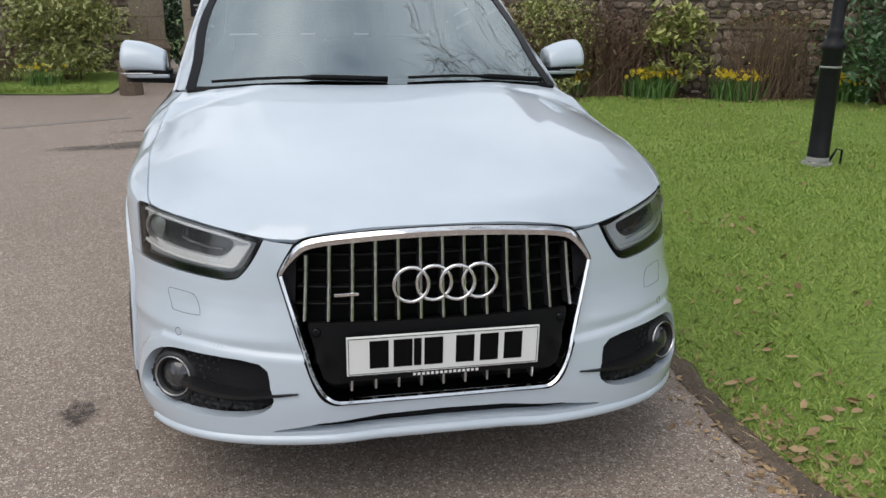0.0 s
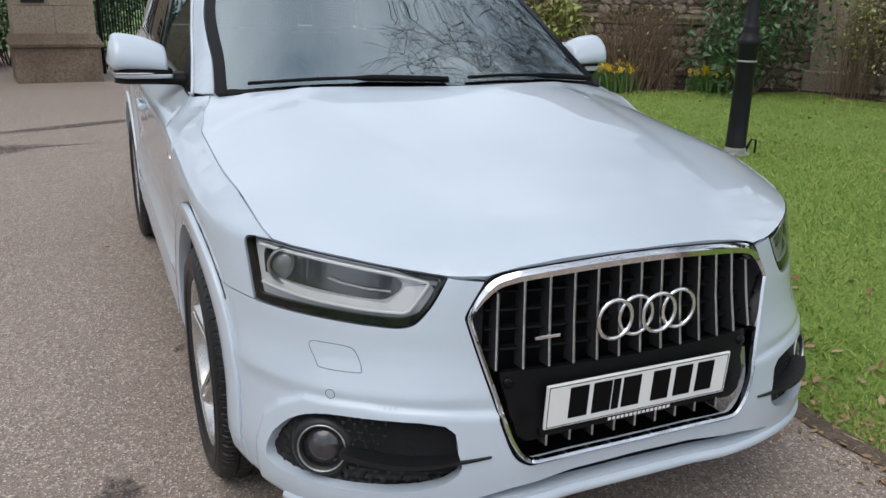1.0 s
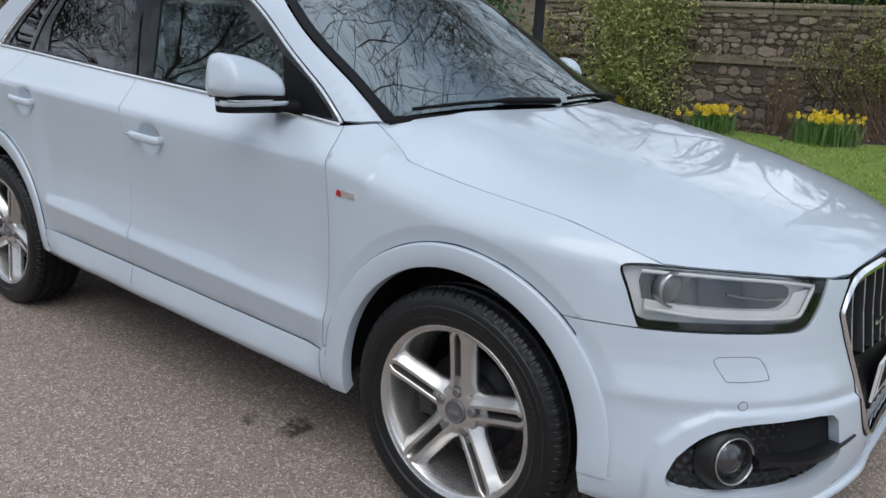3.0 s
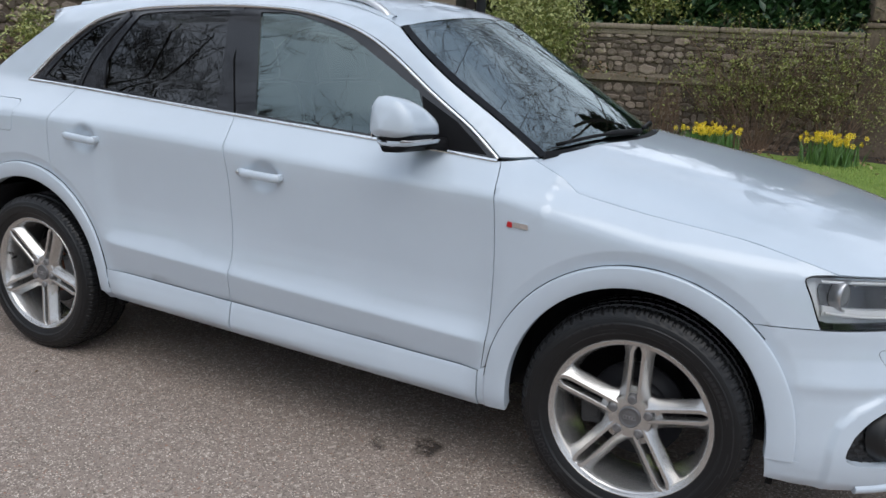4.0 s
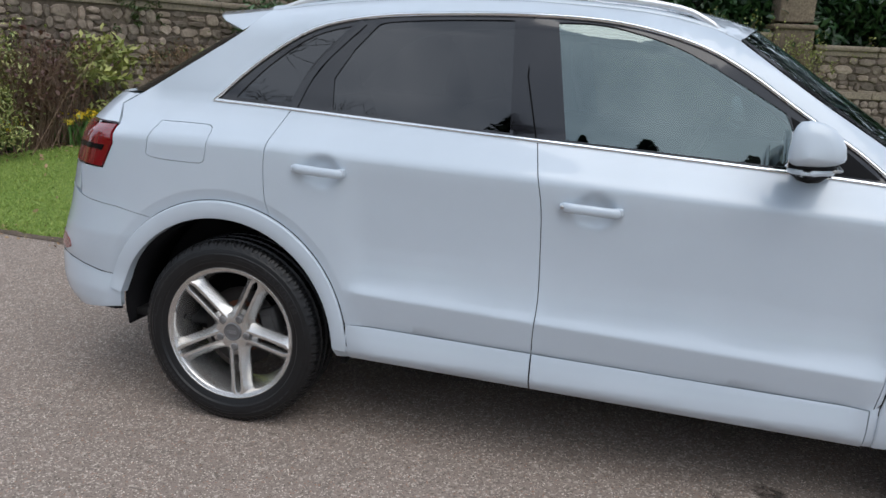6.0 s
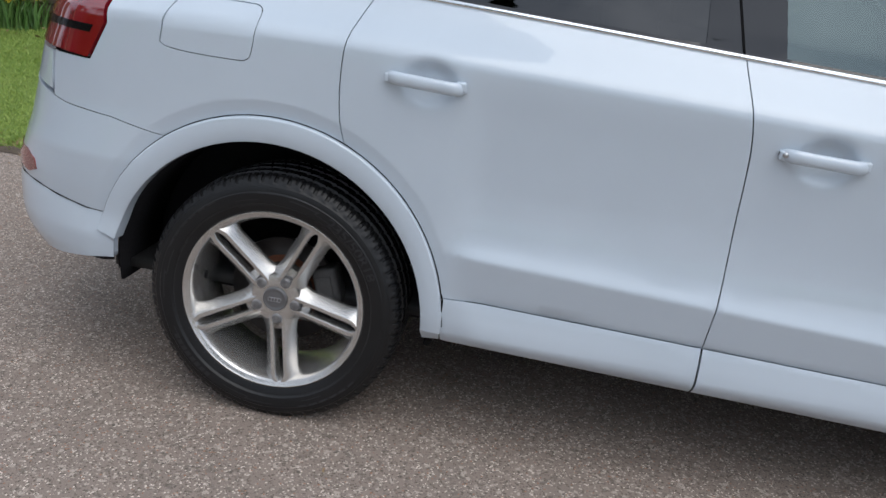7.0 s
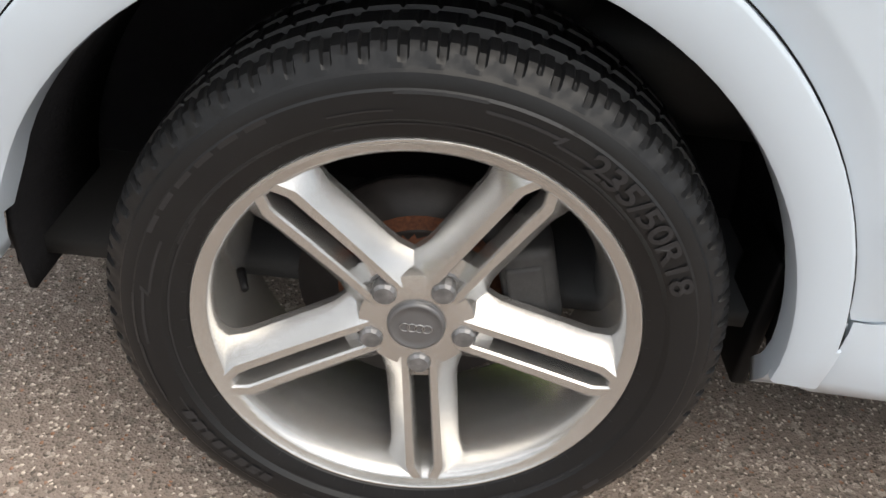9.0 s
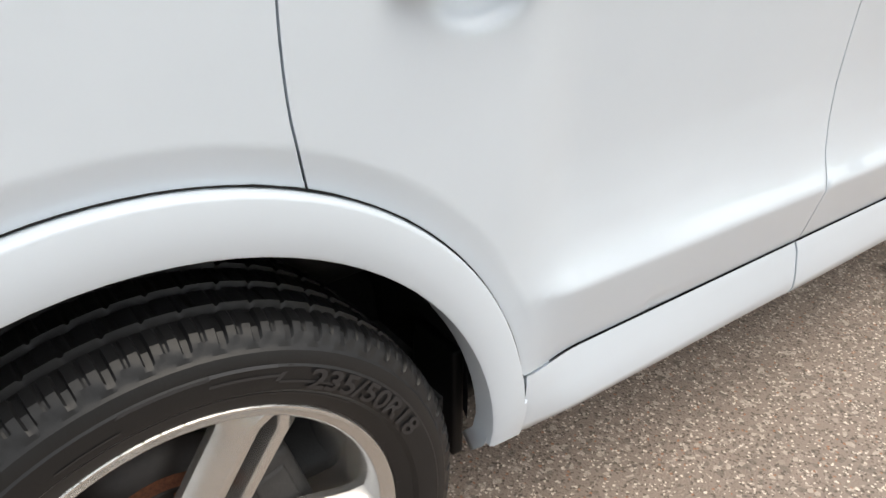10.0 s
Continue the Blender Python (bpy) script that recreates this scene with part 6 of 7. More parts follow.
def crown(y): return soft_table([(-.88, .822), (-.85, .839), (-.80, .864), (-.70, .899), (-.5, .948), (-.2, 1.012), (.1, 1.066), (.3, 1.098), (.45, 1.116)], y, .05)
def rim_w(y): return lerp_table([(-.5, .768), (-.28, .80), (0, .807), (.24, .80), (.30, .782), (.42, .745)], y)
def rim_z(y): return soft_table([(-.86, .46), (-.775, .62), (-.65, .77), (-.5, .835), (-.27, .902), (0, .938), (.2, .972), (.3, 1.018), (.42, 1.058)], y, .03)


def bonnet_raw(x, y):
    a = min(abs(x) / rim_w(y), 1.0)
    z = crown(y) - (crown(y) - rim_z(y)) * a ** (2.5 + 1.3 * step(-.85, -.25, y))
    ridge = .50 - .10 * step(.4, -.8, y)
    return z + .006 * step(ridge + .05, ridge - .03, abs(x)) * step(-.80, -.3, y) - .003


edge_w = sorted((y, w) for w, y, z in edge)
edge_d = sorted((y, z - bonnet_raw(w, y)) for w, y, z in edge)


def bonnet(x, y):
    """The dome of the bonnet, drawn to the shut line at its rim."""
    k = min(abs(x) / max(lerp_table(edge_w, y), .02), 1.05)
    return Vector((x, y, bonnet_raw(x, y) + soft_table(edge_d, y, .012) * k ** 3))


def cowl_y(x): return .388 - .168 * (1 - (x / .745) ** 2)


cowl = [(x, cowl_y(x)) for x in (-.70, -.6, -.45, -.3, -.15, 0, .15, .3, .45, .6, .70)]
right = [(-w, y) for w, y, z in edge[:-1]]
hood_loop = right + [(0, edge[-1][1])] + [(-x, y) for x, y in right[::-1]] + cowl[::-1]
hood = panel("bonnet", hood_loop, bonnet, PAINT, car, gap=.032, depth=.016, shut=.0025, label="glossy white bonnet")

# Windscreen, roof and their trims.
SCREEN_EDGE = [fside(u, z) for u, z in smooth_line([(.385, 1.062), (.536, 1.158), (.719, 1.272), (.861, 1.369), (.960, 1.440)], 4)]


def rail_at(line, t):
    t = min(max(t, 0), .9999) * (len(line) - 1)
    i = int(t)
    return line[i].lerp(line[i + 1], t - i)


def fscreen(s, v):
    e = rail_at(SCREEN_EDGE, v)
    bow, lift = .135 - .04 * v, .018 + .040 * v
    k = 1 - s * s
    return Vector((s * -e.x, e.y - bow * k, e.z + lift * k + .012 * k * math.sin(v * math.pi)))


def fgrid(name, fn, s0, s1, v0, v1, ns, nv, mat, parent, label="", off=0.0):
    bm, vs = bmesh.new(), []
    for i in range(ns + 1):
        vs.append([])
        for j in range(nv + 1):
            p, q = s0 + (s1 - s0) * i / ns, v0 + (v1 - v0) * j / nv
            c = fn(p, q)
            if off:
                n = (fn(p + .01, q) - fn(p - .01, q)).cross(fn(p, min(q + .01, 1)) - fn(p, q - .01))
                n = n if n.z > 0 else -n
                c = c + n.normalized() * off
            vs[i].append(bm.verts.new(c))
    for i in range(ns):
        for j in range(nv):
            bm.faces.new((vs[i][j], vs[i + 1][j], vs[i + 1][j + 1], vs[i][j + 1]))
    return part(name, bm, mat, parent, label)


screen = fgrid("windscreen", fscreen, -.99, .99, -.02, 1, 40, 20, SCREEN, car, "windscreen reflecting sky and bare branches")
screen.visible_shadow = False
fgrid("frit_band", fscreen, -.99, .99, -.03, .075, 40, 4, PLASTIC, screen, "dark band along the foot of the glass", -.004)
fgrid("frit_band", fscreen, -.995, -.945, -.02, 1, 2, 16, GLOSSBLACK, screen, "", .003)
fgrid("frit_band", fscreen, .945, .995, -.02, 1, 2, 16, GLOSSBLACK, screen, "", .003)
fgrid("frit_band", fscreen, -.99, .99, .955, 1, 40, 2, PLASTIC, screen, "", -.004)
bm = bmesh.new()
loops = []
for k in range(31):
    s = -1 + 2 * k / 30
    a = fscreen(s * .985, .0)
    hx = s * .735
    b = bonnet(hx, cowl_y(hx) - .01)
    loops.append([a + Vector((0, .02, .012)), a + Vector((0, -.012, -.004)), b + Vector((0, .015, -.022)), b + Vector((0, -.03, -.045)), b + Vector((0, -.03, -.08))])
rings(bm, loops, False)
part("scuttle", bm, PLASTIC, car, "black plastic scuttle panel")
for x0, x1, y0, flip in ((.02, -.62, .315, 1), (.66, .10, .345, 1)):
    bm = bmesh.new()
    pts = []
    for k in range(13):
        s = (x0 + (x1 - x0) * k / 12) / .72
        p = fscreen(s, .040 + .030 * math.sin(k / 12 * 2.6))
        pts.append(p + Vector((0, -.010, .012)))
    tube(bm, pts, [.012 if k < 6 else .006 for k in range(13)], 6)
    part("wiper", bm, PLASTIC, car, "black windscreen wiper")
ROOF_EDGE = [fside(u, z) for u, z in ROOFLINE]


def froof(s, v):
    e = rail_at(ROOF_EDGE, v)
    bow, lift = .095 - .16 * v, .058 - .012 * v
    k = 1 - abs(s) ** 2.3
    return Vector((s * -e.x, e.y - bow * (1 - s * s), e.z + lift * k))


roof = fgrid("roof", froof, -1, 1, 0, .856, 36, 40, PAINT, car, "white roof")
for sgn in (-1,):
    bm, loops = bmesh.new(), []
    for k in range(33):
        t = k / 32
        e = rail_at(ROOF_EDGE, .10 + .735 * t)
        rise = .029 * min(1, math.sin(math.pi * t) * 2.4) ** .8 - .004
        c = e + Vector((.028, 0, rise + .010))
        hgt = .008
        loops.append([c + Vector((-.016, 0, -.004)), c + Vector((-.013, 0, hgt)), c + Vector((.010, 0, hgt + .002)), c + Vector((.016, 0, -.002)), c + Vector((.010, 0, -.014)), c + Vector((-.012, 0, -.014))])
    rings(bm, loops, True, True)
    bmesh.ops.recalc_face_normals(bm, faces=bm.faces[:])
    rail = part("roof_rail", bm, RAIL, car, "silver roof rail")
    both.append(rail)
    bm = bmesh.new()
    loops = []
    for k in range(33):
        e = rail_at(ROOF_EDGE, .08 + .78 * k / 32)
        c = e + Vector((.028, 0, .0))
        loops.append([c + Vector((-.020, 0, -.004)), c + Vector((-.014, 0, .012)), c + Vector((.014, 0, .020)), c + Vector((.022, 0, .010))])
    rings(bm, loops, False)
    part("rail_foot", bm, PAINT, rail)

# Side glass in a black frame with chrome round it.
F_GLASS = smooth_line([(1.458, 1.113), (1.49, 1.30), (1.520, 1.474)], 4) + smooth_line([(1.43, 1.476), (1.33, 1.464), (1.145, 1.411), (.99, 1.332), (.815, 1.233)], 4) + [(.775, 1.15), (.757, 1.075)]
R_GLASS = [(1.640, 1.123), (1.652, 1.30), (1.664, 1.476)] + smooth_line([(1.70, 1.476), (1.90, 1.469), (2.08, 1.456), (2.125, 1.444)], 3) + [(2.20, 1.36), (2.262, 1.262), (2.256, 1.157)]
Q_GLASS = smooth_line([(2.622, 1.179), (2.51, 1.292), (2.36, 1.396), (2.21, 1.440)], 4) + [(2.335, 1.262), (2.395, 1.167)]
dlo = ARC + BELT[::-1][1:-1]
trim = panel("window_frame", dlo, fside, PIANO, car, holes=(F_GLASS, R_GLASS, Q_GLASS), gap=.03, depth=.02, shut=.001, off=-.004, label="gloss black window frame")
both.append(trim)
for nm, lp, mt, lb in (("front_window", F_GLASS, DOORGLASS, "front door window, clear glass"), ("rear_window", R_GLASS, PRIVACY, "dark tinted rear door window"), ("quarter_window", Q_GLASS, PRIVACY, "dark tinted quarter window")):
    gl = panel(nm, lp, fside, mt, trim, gap=.03, depth=0, shut=-.003, off=-.009, label=lb)
    gl.visible_shadow = False
strip("chrome_trim", ARC, fside, .012, .0075, CHROME, trim, "bright chrome window surround")
strip("chrome_trim", BELT, fside, .014, .006, CHROME, trim, "bright chrome waist moulding")
strip("door_seam", [(1.552, 1.106), (1.60, 1.30), (1.603, 1.490)], fside, .005, -.002, INK, trim, base=-.006)
strip("window_divider", smooth_line([(2.405, 1.152), (2.33, 1.30), (2.18, 1.452)], 4), fside, .030, .001, PIANO, trim)

# Mirrors.
def mirror_at(px, py, pz):
    bm, loops = bmesh.new(), []
    nx = 18
    for i in range(nx + 1):
        t = i / nx                                     # from the outer end to the foot
        x = -1.034 + .190 * t
        r = math.sin(min(1, t / .16) * math.pi / 2) ** .7
        hgt = (.090 * r + .002) * (1 - .30 * t ** 3)
        dep = (.085 * r + .002) * (1 - .15 * t)
        cz = 1.128 - .014 * t * t + .004
        cy = .715 + .020 * (1 - t)
        loop = []
        for k in range(20):
            a = 2 * math.pi * k / 20
            c, s = math.cos(a), math.sin(a)
            yy = -abs(c) ** 1.0 * dep * 1.15 if c > 0 else abs(c) ** .5 * dep * .60
            zz = (abs(s) ** .95) * (hgt * 1.06 if s > 0 else hgt * .30) * (1 if s > 0 else -1)
            loop.append(Vector((x, cy + yy, cz + zz)))
        loops.append(loop)
    rings(bm, loops, True, True)
    bmesh.ops.recalc_face_normals(bm, faces=bm.faces[:])
    return bm


mir = part("door_mirror", mirror_at(0, 0, 0), PAINT, car, "white door mirror with black foot")
both.append(mir)
chin, under = [], []
bm, loops = bmesh.new(), []
for i in range(15):
    t = i / 14
    x = -1.012 + .185 * t
    r = math.sin(min(1, t / .25 + .12) * math.pi / 2)
    cy = .733 - .018 * t
    dep = .082 * r
    loops.append([Vector((x, cy - dep * .98, 1.112)), Vector((x, cy + dep * .56, 1.112)), Vector((x, cy + dep * .54, 1.092)), Vector((x, cy - dep * .92, 1.090))])
    chin.append([Vector((x, cy - dep * 1.0, 1.096)), Vector((x, cy + dep * .58, 1.096)), Vector((x, cy + dep * .54, 1.084)), Vector((x, cy + dep * .40, 1.077)), Vector((x, cy - dep * .6, 1.076)), Vector((x, cy - dep * .92, 1.083))])
    under.append([Vector((x, cy - dep * .84, 1.081)), Vector((x, cy + dep * .48, 1.081)), Vector((x, cy + dep * .20, 1.064 - .004 * t)), Vector((x, cy - dep * .5, 1.061 - .004 * t))])
rings(bm, loops, True, True)
bmesh.ops.recalc_face_normals(bm, faces=bm.faces[:])
part("mirror_base", bm, PLASTIC, mir)
bm = bmesh.new()
rings(bm, chin, True, True)
bmesh.ops.recalc_face_normals(bm, faces=bm.faces[:])
part("mirror_chin", bm, PAINT, mir)
bm = bmesh.new()
rings(bm, under, True, True)
bmesh.ops.recalc_face_normals(bm, faces=bm.faces[:])
part("mirror_underside", bm, PLASTIC, mir)
bm, loops = bmesh.new(), []
for i in range(13):
    t = i / 12
    x = -1.022 + .130 * t
    r = math.sin(min(1, (.011 + .165 * .0 + t * .115) / .165 / .16 + .07) * math.pi / 2) ** .7
    y = .735 - .014 * t - .0855 * r * 1.16
    loops.append([Vector((x, y + .006, 1.103)), Vector((x, y + .004, 1.102)), Vector((x, y + .004, 1.097)), Vector((x, y + .012, 1.095))])
rings(bm, loops, True, True)
bmesh.ops.recalc_face_normals(bm, faces=bm.faces[:])
part("indicator", bm, SATIN, mir)
bm = bmesh.new()
box(bm, -1.005, -.875, .778, .781, 1.100, 1.195, .001)
part("mirror_glass", bm, MIRROR, mir)
bm, loops = bmesh.new(), []
for i in range(7):
    t = i / 6
    x = -.880 + .092 * t
    loops.append([Vector((x, .66 - .03 * t, 1.098 - .002 * t)), Vector((x, .74 - .02 * t, 1.098)), Vector((x, .74 - .01 * t, 1.066 - .006 * t)), Vector((x, .65 - .04 * t, 1.064 - .006 * t))])
rings(bm, loops, True, True)
bmesh.ops.recalc_face_normals(bm, faces=bm.faces[:])
part("mirror_foot", bm, PLASTIC, mir)
panel("mirror_sail", [(.54, 1.058), (.760, 1.068), (.775, 1.15), (.80, 1.222), (.66, 1.150)], fside, PLASTIC, mir, gap=.03, depth=.004, shut=0, off=.0)

for ob in [mir] + list(mir.children):
    if ob.name.split(".")[0] != "mirror_sail":
        ob.data.transform(Matrix.Translation((-.014 if "foot" not in ob.name else 0, .052, 0)))

# Handles, badge.
for (y0, z0, y1, z1), who in (((1.452, .917, 1.256, .909), front_door), ((2.350, .967, 2.157, .957), rear_door)):
    bm, loops = bmesh.new(), []
    for k in range(17):
        t = k / 16
        y, z = y0 + (y1 - y0) * t, z0 + (z1 - z0) * t
        r = min(1, math.sin(math.pi * min(max(t, .012), .988)) * 4) ** .5
        w = body(y, z)[0]
        out = w + .010 + .016 * min(1, math.sin(math.pi * t) * 2.2)
        loops.append([Vector((-(out - .006) + .0105 * math.cos(a) * r * -1, y, z + .0155 * math.sin(a) * r)) for a in (2 * math.pi * j / 12 for j in range(12))])
    rings(bm, loops, True, True)
    bmesh.ops.recalc_face_normals(bm, faces=bm.faces[:])
    hd = part("door_handle", bm, PAINT, who, "white pull handle")
    for yy in (y0 - .012, y1 + .014):
        bm = bmesh.new()
        w = body(yy, z0)[0]
        box(bm, -w - .016, -w + .02, yy - .012, yy + .012, z0 - .014, z0 + .008, .004)
        part("handle_mount", bm, PAINT, who)
    if who is front_door:
        bm = bmesh.new()
        w = body(y0 - .004, z0)[0]
        turned(bm, [(0, .0001), (0, .0055), (-.004, .0062)], Matrix.Translation((-w - .0255, y0 - .010, z0)) @ pose(0, 0, 0, 0, 0, 180), 14)
        part("key_lock", bm, SATIN, who)
for a, b, mt, lb in ((.416, .397, RED, "red badge block"), (.396, .345, CHROME, "silver badge bar")):
    badge = panel("wing_badge", [(a, .8635), (b, .8605), (b + .002, .8765), (a - .004, .8795)], fside, mt, wing, gap=.02, depth=.003, shut=0, off=.003, label=lb)

# Tail: bumper, lamp, hatch.
rb_top = [(2.93, .768), (3.03, .778), (3.12, .80), (3.30, .835), (3.66, .84)]
rb_arch = [p for p in on_u(arch(2.627, .463, .475, 20, 57))]
rb_low = [(3.66, .325), (3.3, .325), (3.15, .340), (3.05, .357), (u_at(3.046, .388), .388), (u_at(3.042, .44), .44)]
rear_bumper = panel("rear_bumper", rb_arch + rb_top + rb_low, fside, PAINT, car, gap=.026, depth=.02, shut=.001, lines=([(2.9 + .05 * k, .66) for k in range(8)], [(2.92 + .05 * k, seam_z(2.92 + .05 * k)) for k in range(8)], FLARE_R))
both.append(rear_bumper)
strip("bumper_seam", [(2.925 + .06 * k, seam_z(2.925 + .06 * k)) for k in range(12)], fside, .0036, .0032, INK, rear_bumper, base=-.004)
panel("reflector", [(3.10, .575), (3.135, .557), (3.26, .562), (3.26, .612), (3.14, .618), (3.105, .600)], fside, LENS_RED, rear_bumper, gap=.03, depth=.004, shut=0, off=.002)
tail_lamp = panel("tail_lamp", [(2.946, 1.060), (2.942, .995), (2.976, .904), (3.07, .908), (3.22, .915), (3.24, .99), (3.20, 1.052), (3.03, 1.056)], fside, LENS_RED, car, gap=.02, depth=.02, off=.003, label="red tail lamp")
both.append(tail_lamp)
panel("lamp_bar", [(2.966, .985), (2.974, .966), (3.17, .966), (3.17, .985)], fside, GLOSSBLACK, tail_lamp, gap=.03, depth=.002, shut=0, off=.005)
hatch = panel("tailgate", [(3.07, .80), (3.30, .84), (3.66, .845), (3.66, 1.06), (3.25, 1.06), (3.25, .91), (3.08, .90)], fside, PAINT, car, gap=.04, depth=.02)
both.append(hatch)
panel("hatch_panel", [(2.948, 1.066), (3.66, 1.066), (3.66, 1.168), (2.957, 1.168), (3.000, 1.128), (2.960, 1.083)], fside, PAINT, hatch, gap=.025, depth=.01)
REAR_EDGE = [fside(u, z) for u, z in smooth_line(HATCH[:-1], 4)]


def frear(s, v):
    e = rail_at(REAR_EDGE, v)
    return Vector((s * -e.x, e.y + (.185 + .05 * v) * (1 - s ** 4), e.z - .01 * (1 - s * s)))


both_screen = fgrid("rear_screen", frear, -.998, .998, 0, .95, 40, 12, GLOSSBLACK, car, "dark rear window")
bm, loops = bmesh.new(), []
for k in range(25):
    s = -1 + 2 * k / 24
    q = 1 - s * s
    a, e = froof(s, .845), froof(s, .92)
    tip = Vector((s * .565, 2.775 + .19 * q, 1.458 + .034 * q))
    low = Vector((s * .695, 2.63 + .20 * (1 - s ** 4), 1.408 + .04 * q))
    loops.append([a + Vector((0, 0, .0006)), e.lerp(a.lerp(tip, .45), .5), tip + Vector((0, -.006, .003)), tip + Vector((0, 0, -.006)), tip + Vector((0, -.008, -.016)), low])
rings(bm, loops, True, True)
bmesh.ops.recalc_face_normals(bm, faces=bm.faces[:])
spoiler = part("roof_spoiler", bm, PAINT, car, "white roof spoiler")
spoiler.data.set_sharp_from_angle(angle=radians(35))
bm = bmesh.new()
tube(bm, [froof(0, .76) + Vector((0, .0, 0)), froof(0, .78) + Vector((0, .03, .03)), froof(0, .8) + Vector((0, .06, .045))], [.03, .018, .006], 10)
part("aerial_fin", bm, PAINT, roof)

# Dark inner shell behind the shut lines, wheel housings, underside.
def shell(u, z):
    w, y = body(u, z)
    k = (w - .026) / w
    return Vector((-w * k, y + (.02 if y < 0 else -.02 if y > 2.7 else 0), z))


fi, ri_ = on_u(arch(0, .44, .44, 178, 2)), on_u(arch(2.627, .455, .465, 172, 4))
inner_shell = panel("inner_shell", [(-1.0, .36), (-1.0, .76), (-.62, .80), (-.45, .80)] + [(u, z - .03) for u, z in HOODGAP[::-1]] + BELT + [(2.9, 1.2), (3.08, 1.05), (3.5, .9), (3.5, .33), (2.98, .36)] + [p for p in ri_[::-1] if p[1] > .37] + [(2.165, .30), (.45, .28)] + [p for p in fi[::-1] if p[1] > .36] + [(-.43, .36)], shell, LINER, car, gap=.06, depth=0, shut=0)
both.append(inner_shell)
for cy, r, lo_a, span_a, x_out in ((0, .43, -6, 194, -.822), (2.627, .455, -3, 187, -.80)):
    bm, loops = bmesh.new(), []
    for k in range(33):
        t = radians(lo_a + span_a * k / 32)
        y, z = cy + r * math.cos(t), .338 + r * math.sin(t)
        loops.append([Vector((x_out, y, z)), Vector((-.79, y, z + .012)), Vector((-.70, y, z + .012)), Vector((-.55, y, z))])
    rings(bm, loops, False)
    inner_wall = [bm.verts.new((-.55, cy + r * math.cos(radians(lo_a + span_a * k / 32)), .338 + r * math.sin(radians(lo_a + span_a * k / 32)))) for k in range(33)]
    bm.faces.new(inner_wall)
    both.append(part("wheel_housing", bm, LINER, car, "black felt wheel housing", smooth=True))
    for y0, z0, z1, x0 in ((cy - r * .955, .252, .44, -.805),) if cy else ((-.405, .20, .46, -.80),):
        bm = bmesh.new()
        box(bm, x0, -.70, y0 - .010, y0 + .010, z0, z1, .006)
        both.append(part("mud_flap", bm, PLASTIC, car, "black plastic mud flap"))
bm, loops = bmesh.new(), []
for k in range(15):
    t = radians(-5 + 62 * k / 14)
    q = .424 + .004 * step(40, -5, math.degrees(t))
    y, z = 2.627 + q * math.cos(t), .338 + q * 1.005 * math.sin(t)
    edge_in = -.852 + .03 * step(15, -5, math.degrees(t))
    loops.append([Vector((edge_in, y, z)), Vector((-.60, y, z)), Vector((-.60, y + .008, z)), Vector((edge_in, y + .008, z))])
rings(bm, loops, True, True)
bmesh.ops.recalc_face_normals(bm, faces=bm.faces[:])
both.append(part("arch_liner", bm, LINER, car, "black moulded liner at the back of the rear wheel arch"))
bm = bmesh.new()
box(bm, -.58, .58, -.42, 3.0, .225, .30, .02)
box(bm, -.45, .45, -.74, -.4, .205, .26, .01)
box(bm, -.60, .60, .50, 2.10, .190, .33, .02)
box(bm, -.83, .83, .50, 2.10, .290, .33, .01)
part("underbody", bm, LINER, car)
bm = bmesh.new()
tube(bm, [(-.62, 0, .33), (.62, 0, .33)], .03, 10)
part("axle", bm, LINER, car)
bm = bmesh.new()
tube(bm, [(-.62, 2.603, .33), (.62, 2.603, .33)], .035, 10)
part("axle", bm, LINER, car)

# Cabin.
bm, loops = bmesh.new(), []
for k in range(21):
    x = -.70 + 1.4 * k / 20
    hood_ = .05 * math.exp(-((x + .37) / .16) ** 2)
    loops.append([Vector((x, .50, 1.035)), Vector((x, .72, 1.045 + hood_ * .5)), Vector((x, .92, 1.01 + hood_)), Vector((x, .98, .93)), Vector((x, .96, .70)), Vector((x, .90, .50))])
rings(bm, loops, False)
dash = part("dashboard", bm, DASH, car, "dark grey dashboard")
bm, loops = bmesh.new(), []
wm = Matrix.Translation((-.37, 1.10, .985)) @ Euler((radians(-64), 0, 0)).to_matrix().to_4x4()
for i in range(36):
    t = 2 * math.pi * i / 36
    loops.append([wm @ Vector(((.185 + .015 * math.cos(a)) * math.cos(t), (.185 + .015 * math.cos(a)) * math.sin(t), .015 * math.sin(a))) for a in (2 * math.pi * j / 8 for j in range(8))])
rings(bm, loops, True, False, True)
wheel_s = part("steering_wheel", bm, LEATHER, car, "black leather steering wheel")
bm = bmesh.new()
box(bm, -.075, .075, -.06, .06, -.03, .012, .015, wm)
box(bm, -.18, .18, -.02, .02, -.012, .006, .004, wm)
box(bm, -.03, .03, -.18, 0, -.012, .006, .004, wm)
part("spokes", bm, PLASTIC, wheel_s)


def seat(cx, y, wide, depth=.52, back=.62):
    bm = bmesh.new()
    box(bm, cx - wide / 2, cx + wide / 2, y, y + depth, .50, .66, .05)
    s = part("seat", bm, LEATHER, car, "black leather seat")
    bm = bmesh.new()
    box(bm, -wide / 2, wide / 2, -.06, .07, 0, back, .05, Matrix.Translation((cx, y + depth, .60)) @ Euler((radians(-16), 0, 0)).to_matrix().to_4x4())
    part("backrest", bm, LEATHER, s)
    for hx in ((0,) if wide < .8 else (-.36, 0, .36)):
        bm = bmesh.new()
        box(bm, -.13, .13, -.045, .045, back + .01, back + .18, .03, Matrix.Translation((cx + hx, y + depth, .60)) @ Euler((radians(-14), 0, 0)).to_matrix().to_4x4())
        part("headrest", bm, LEATHER, s)


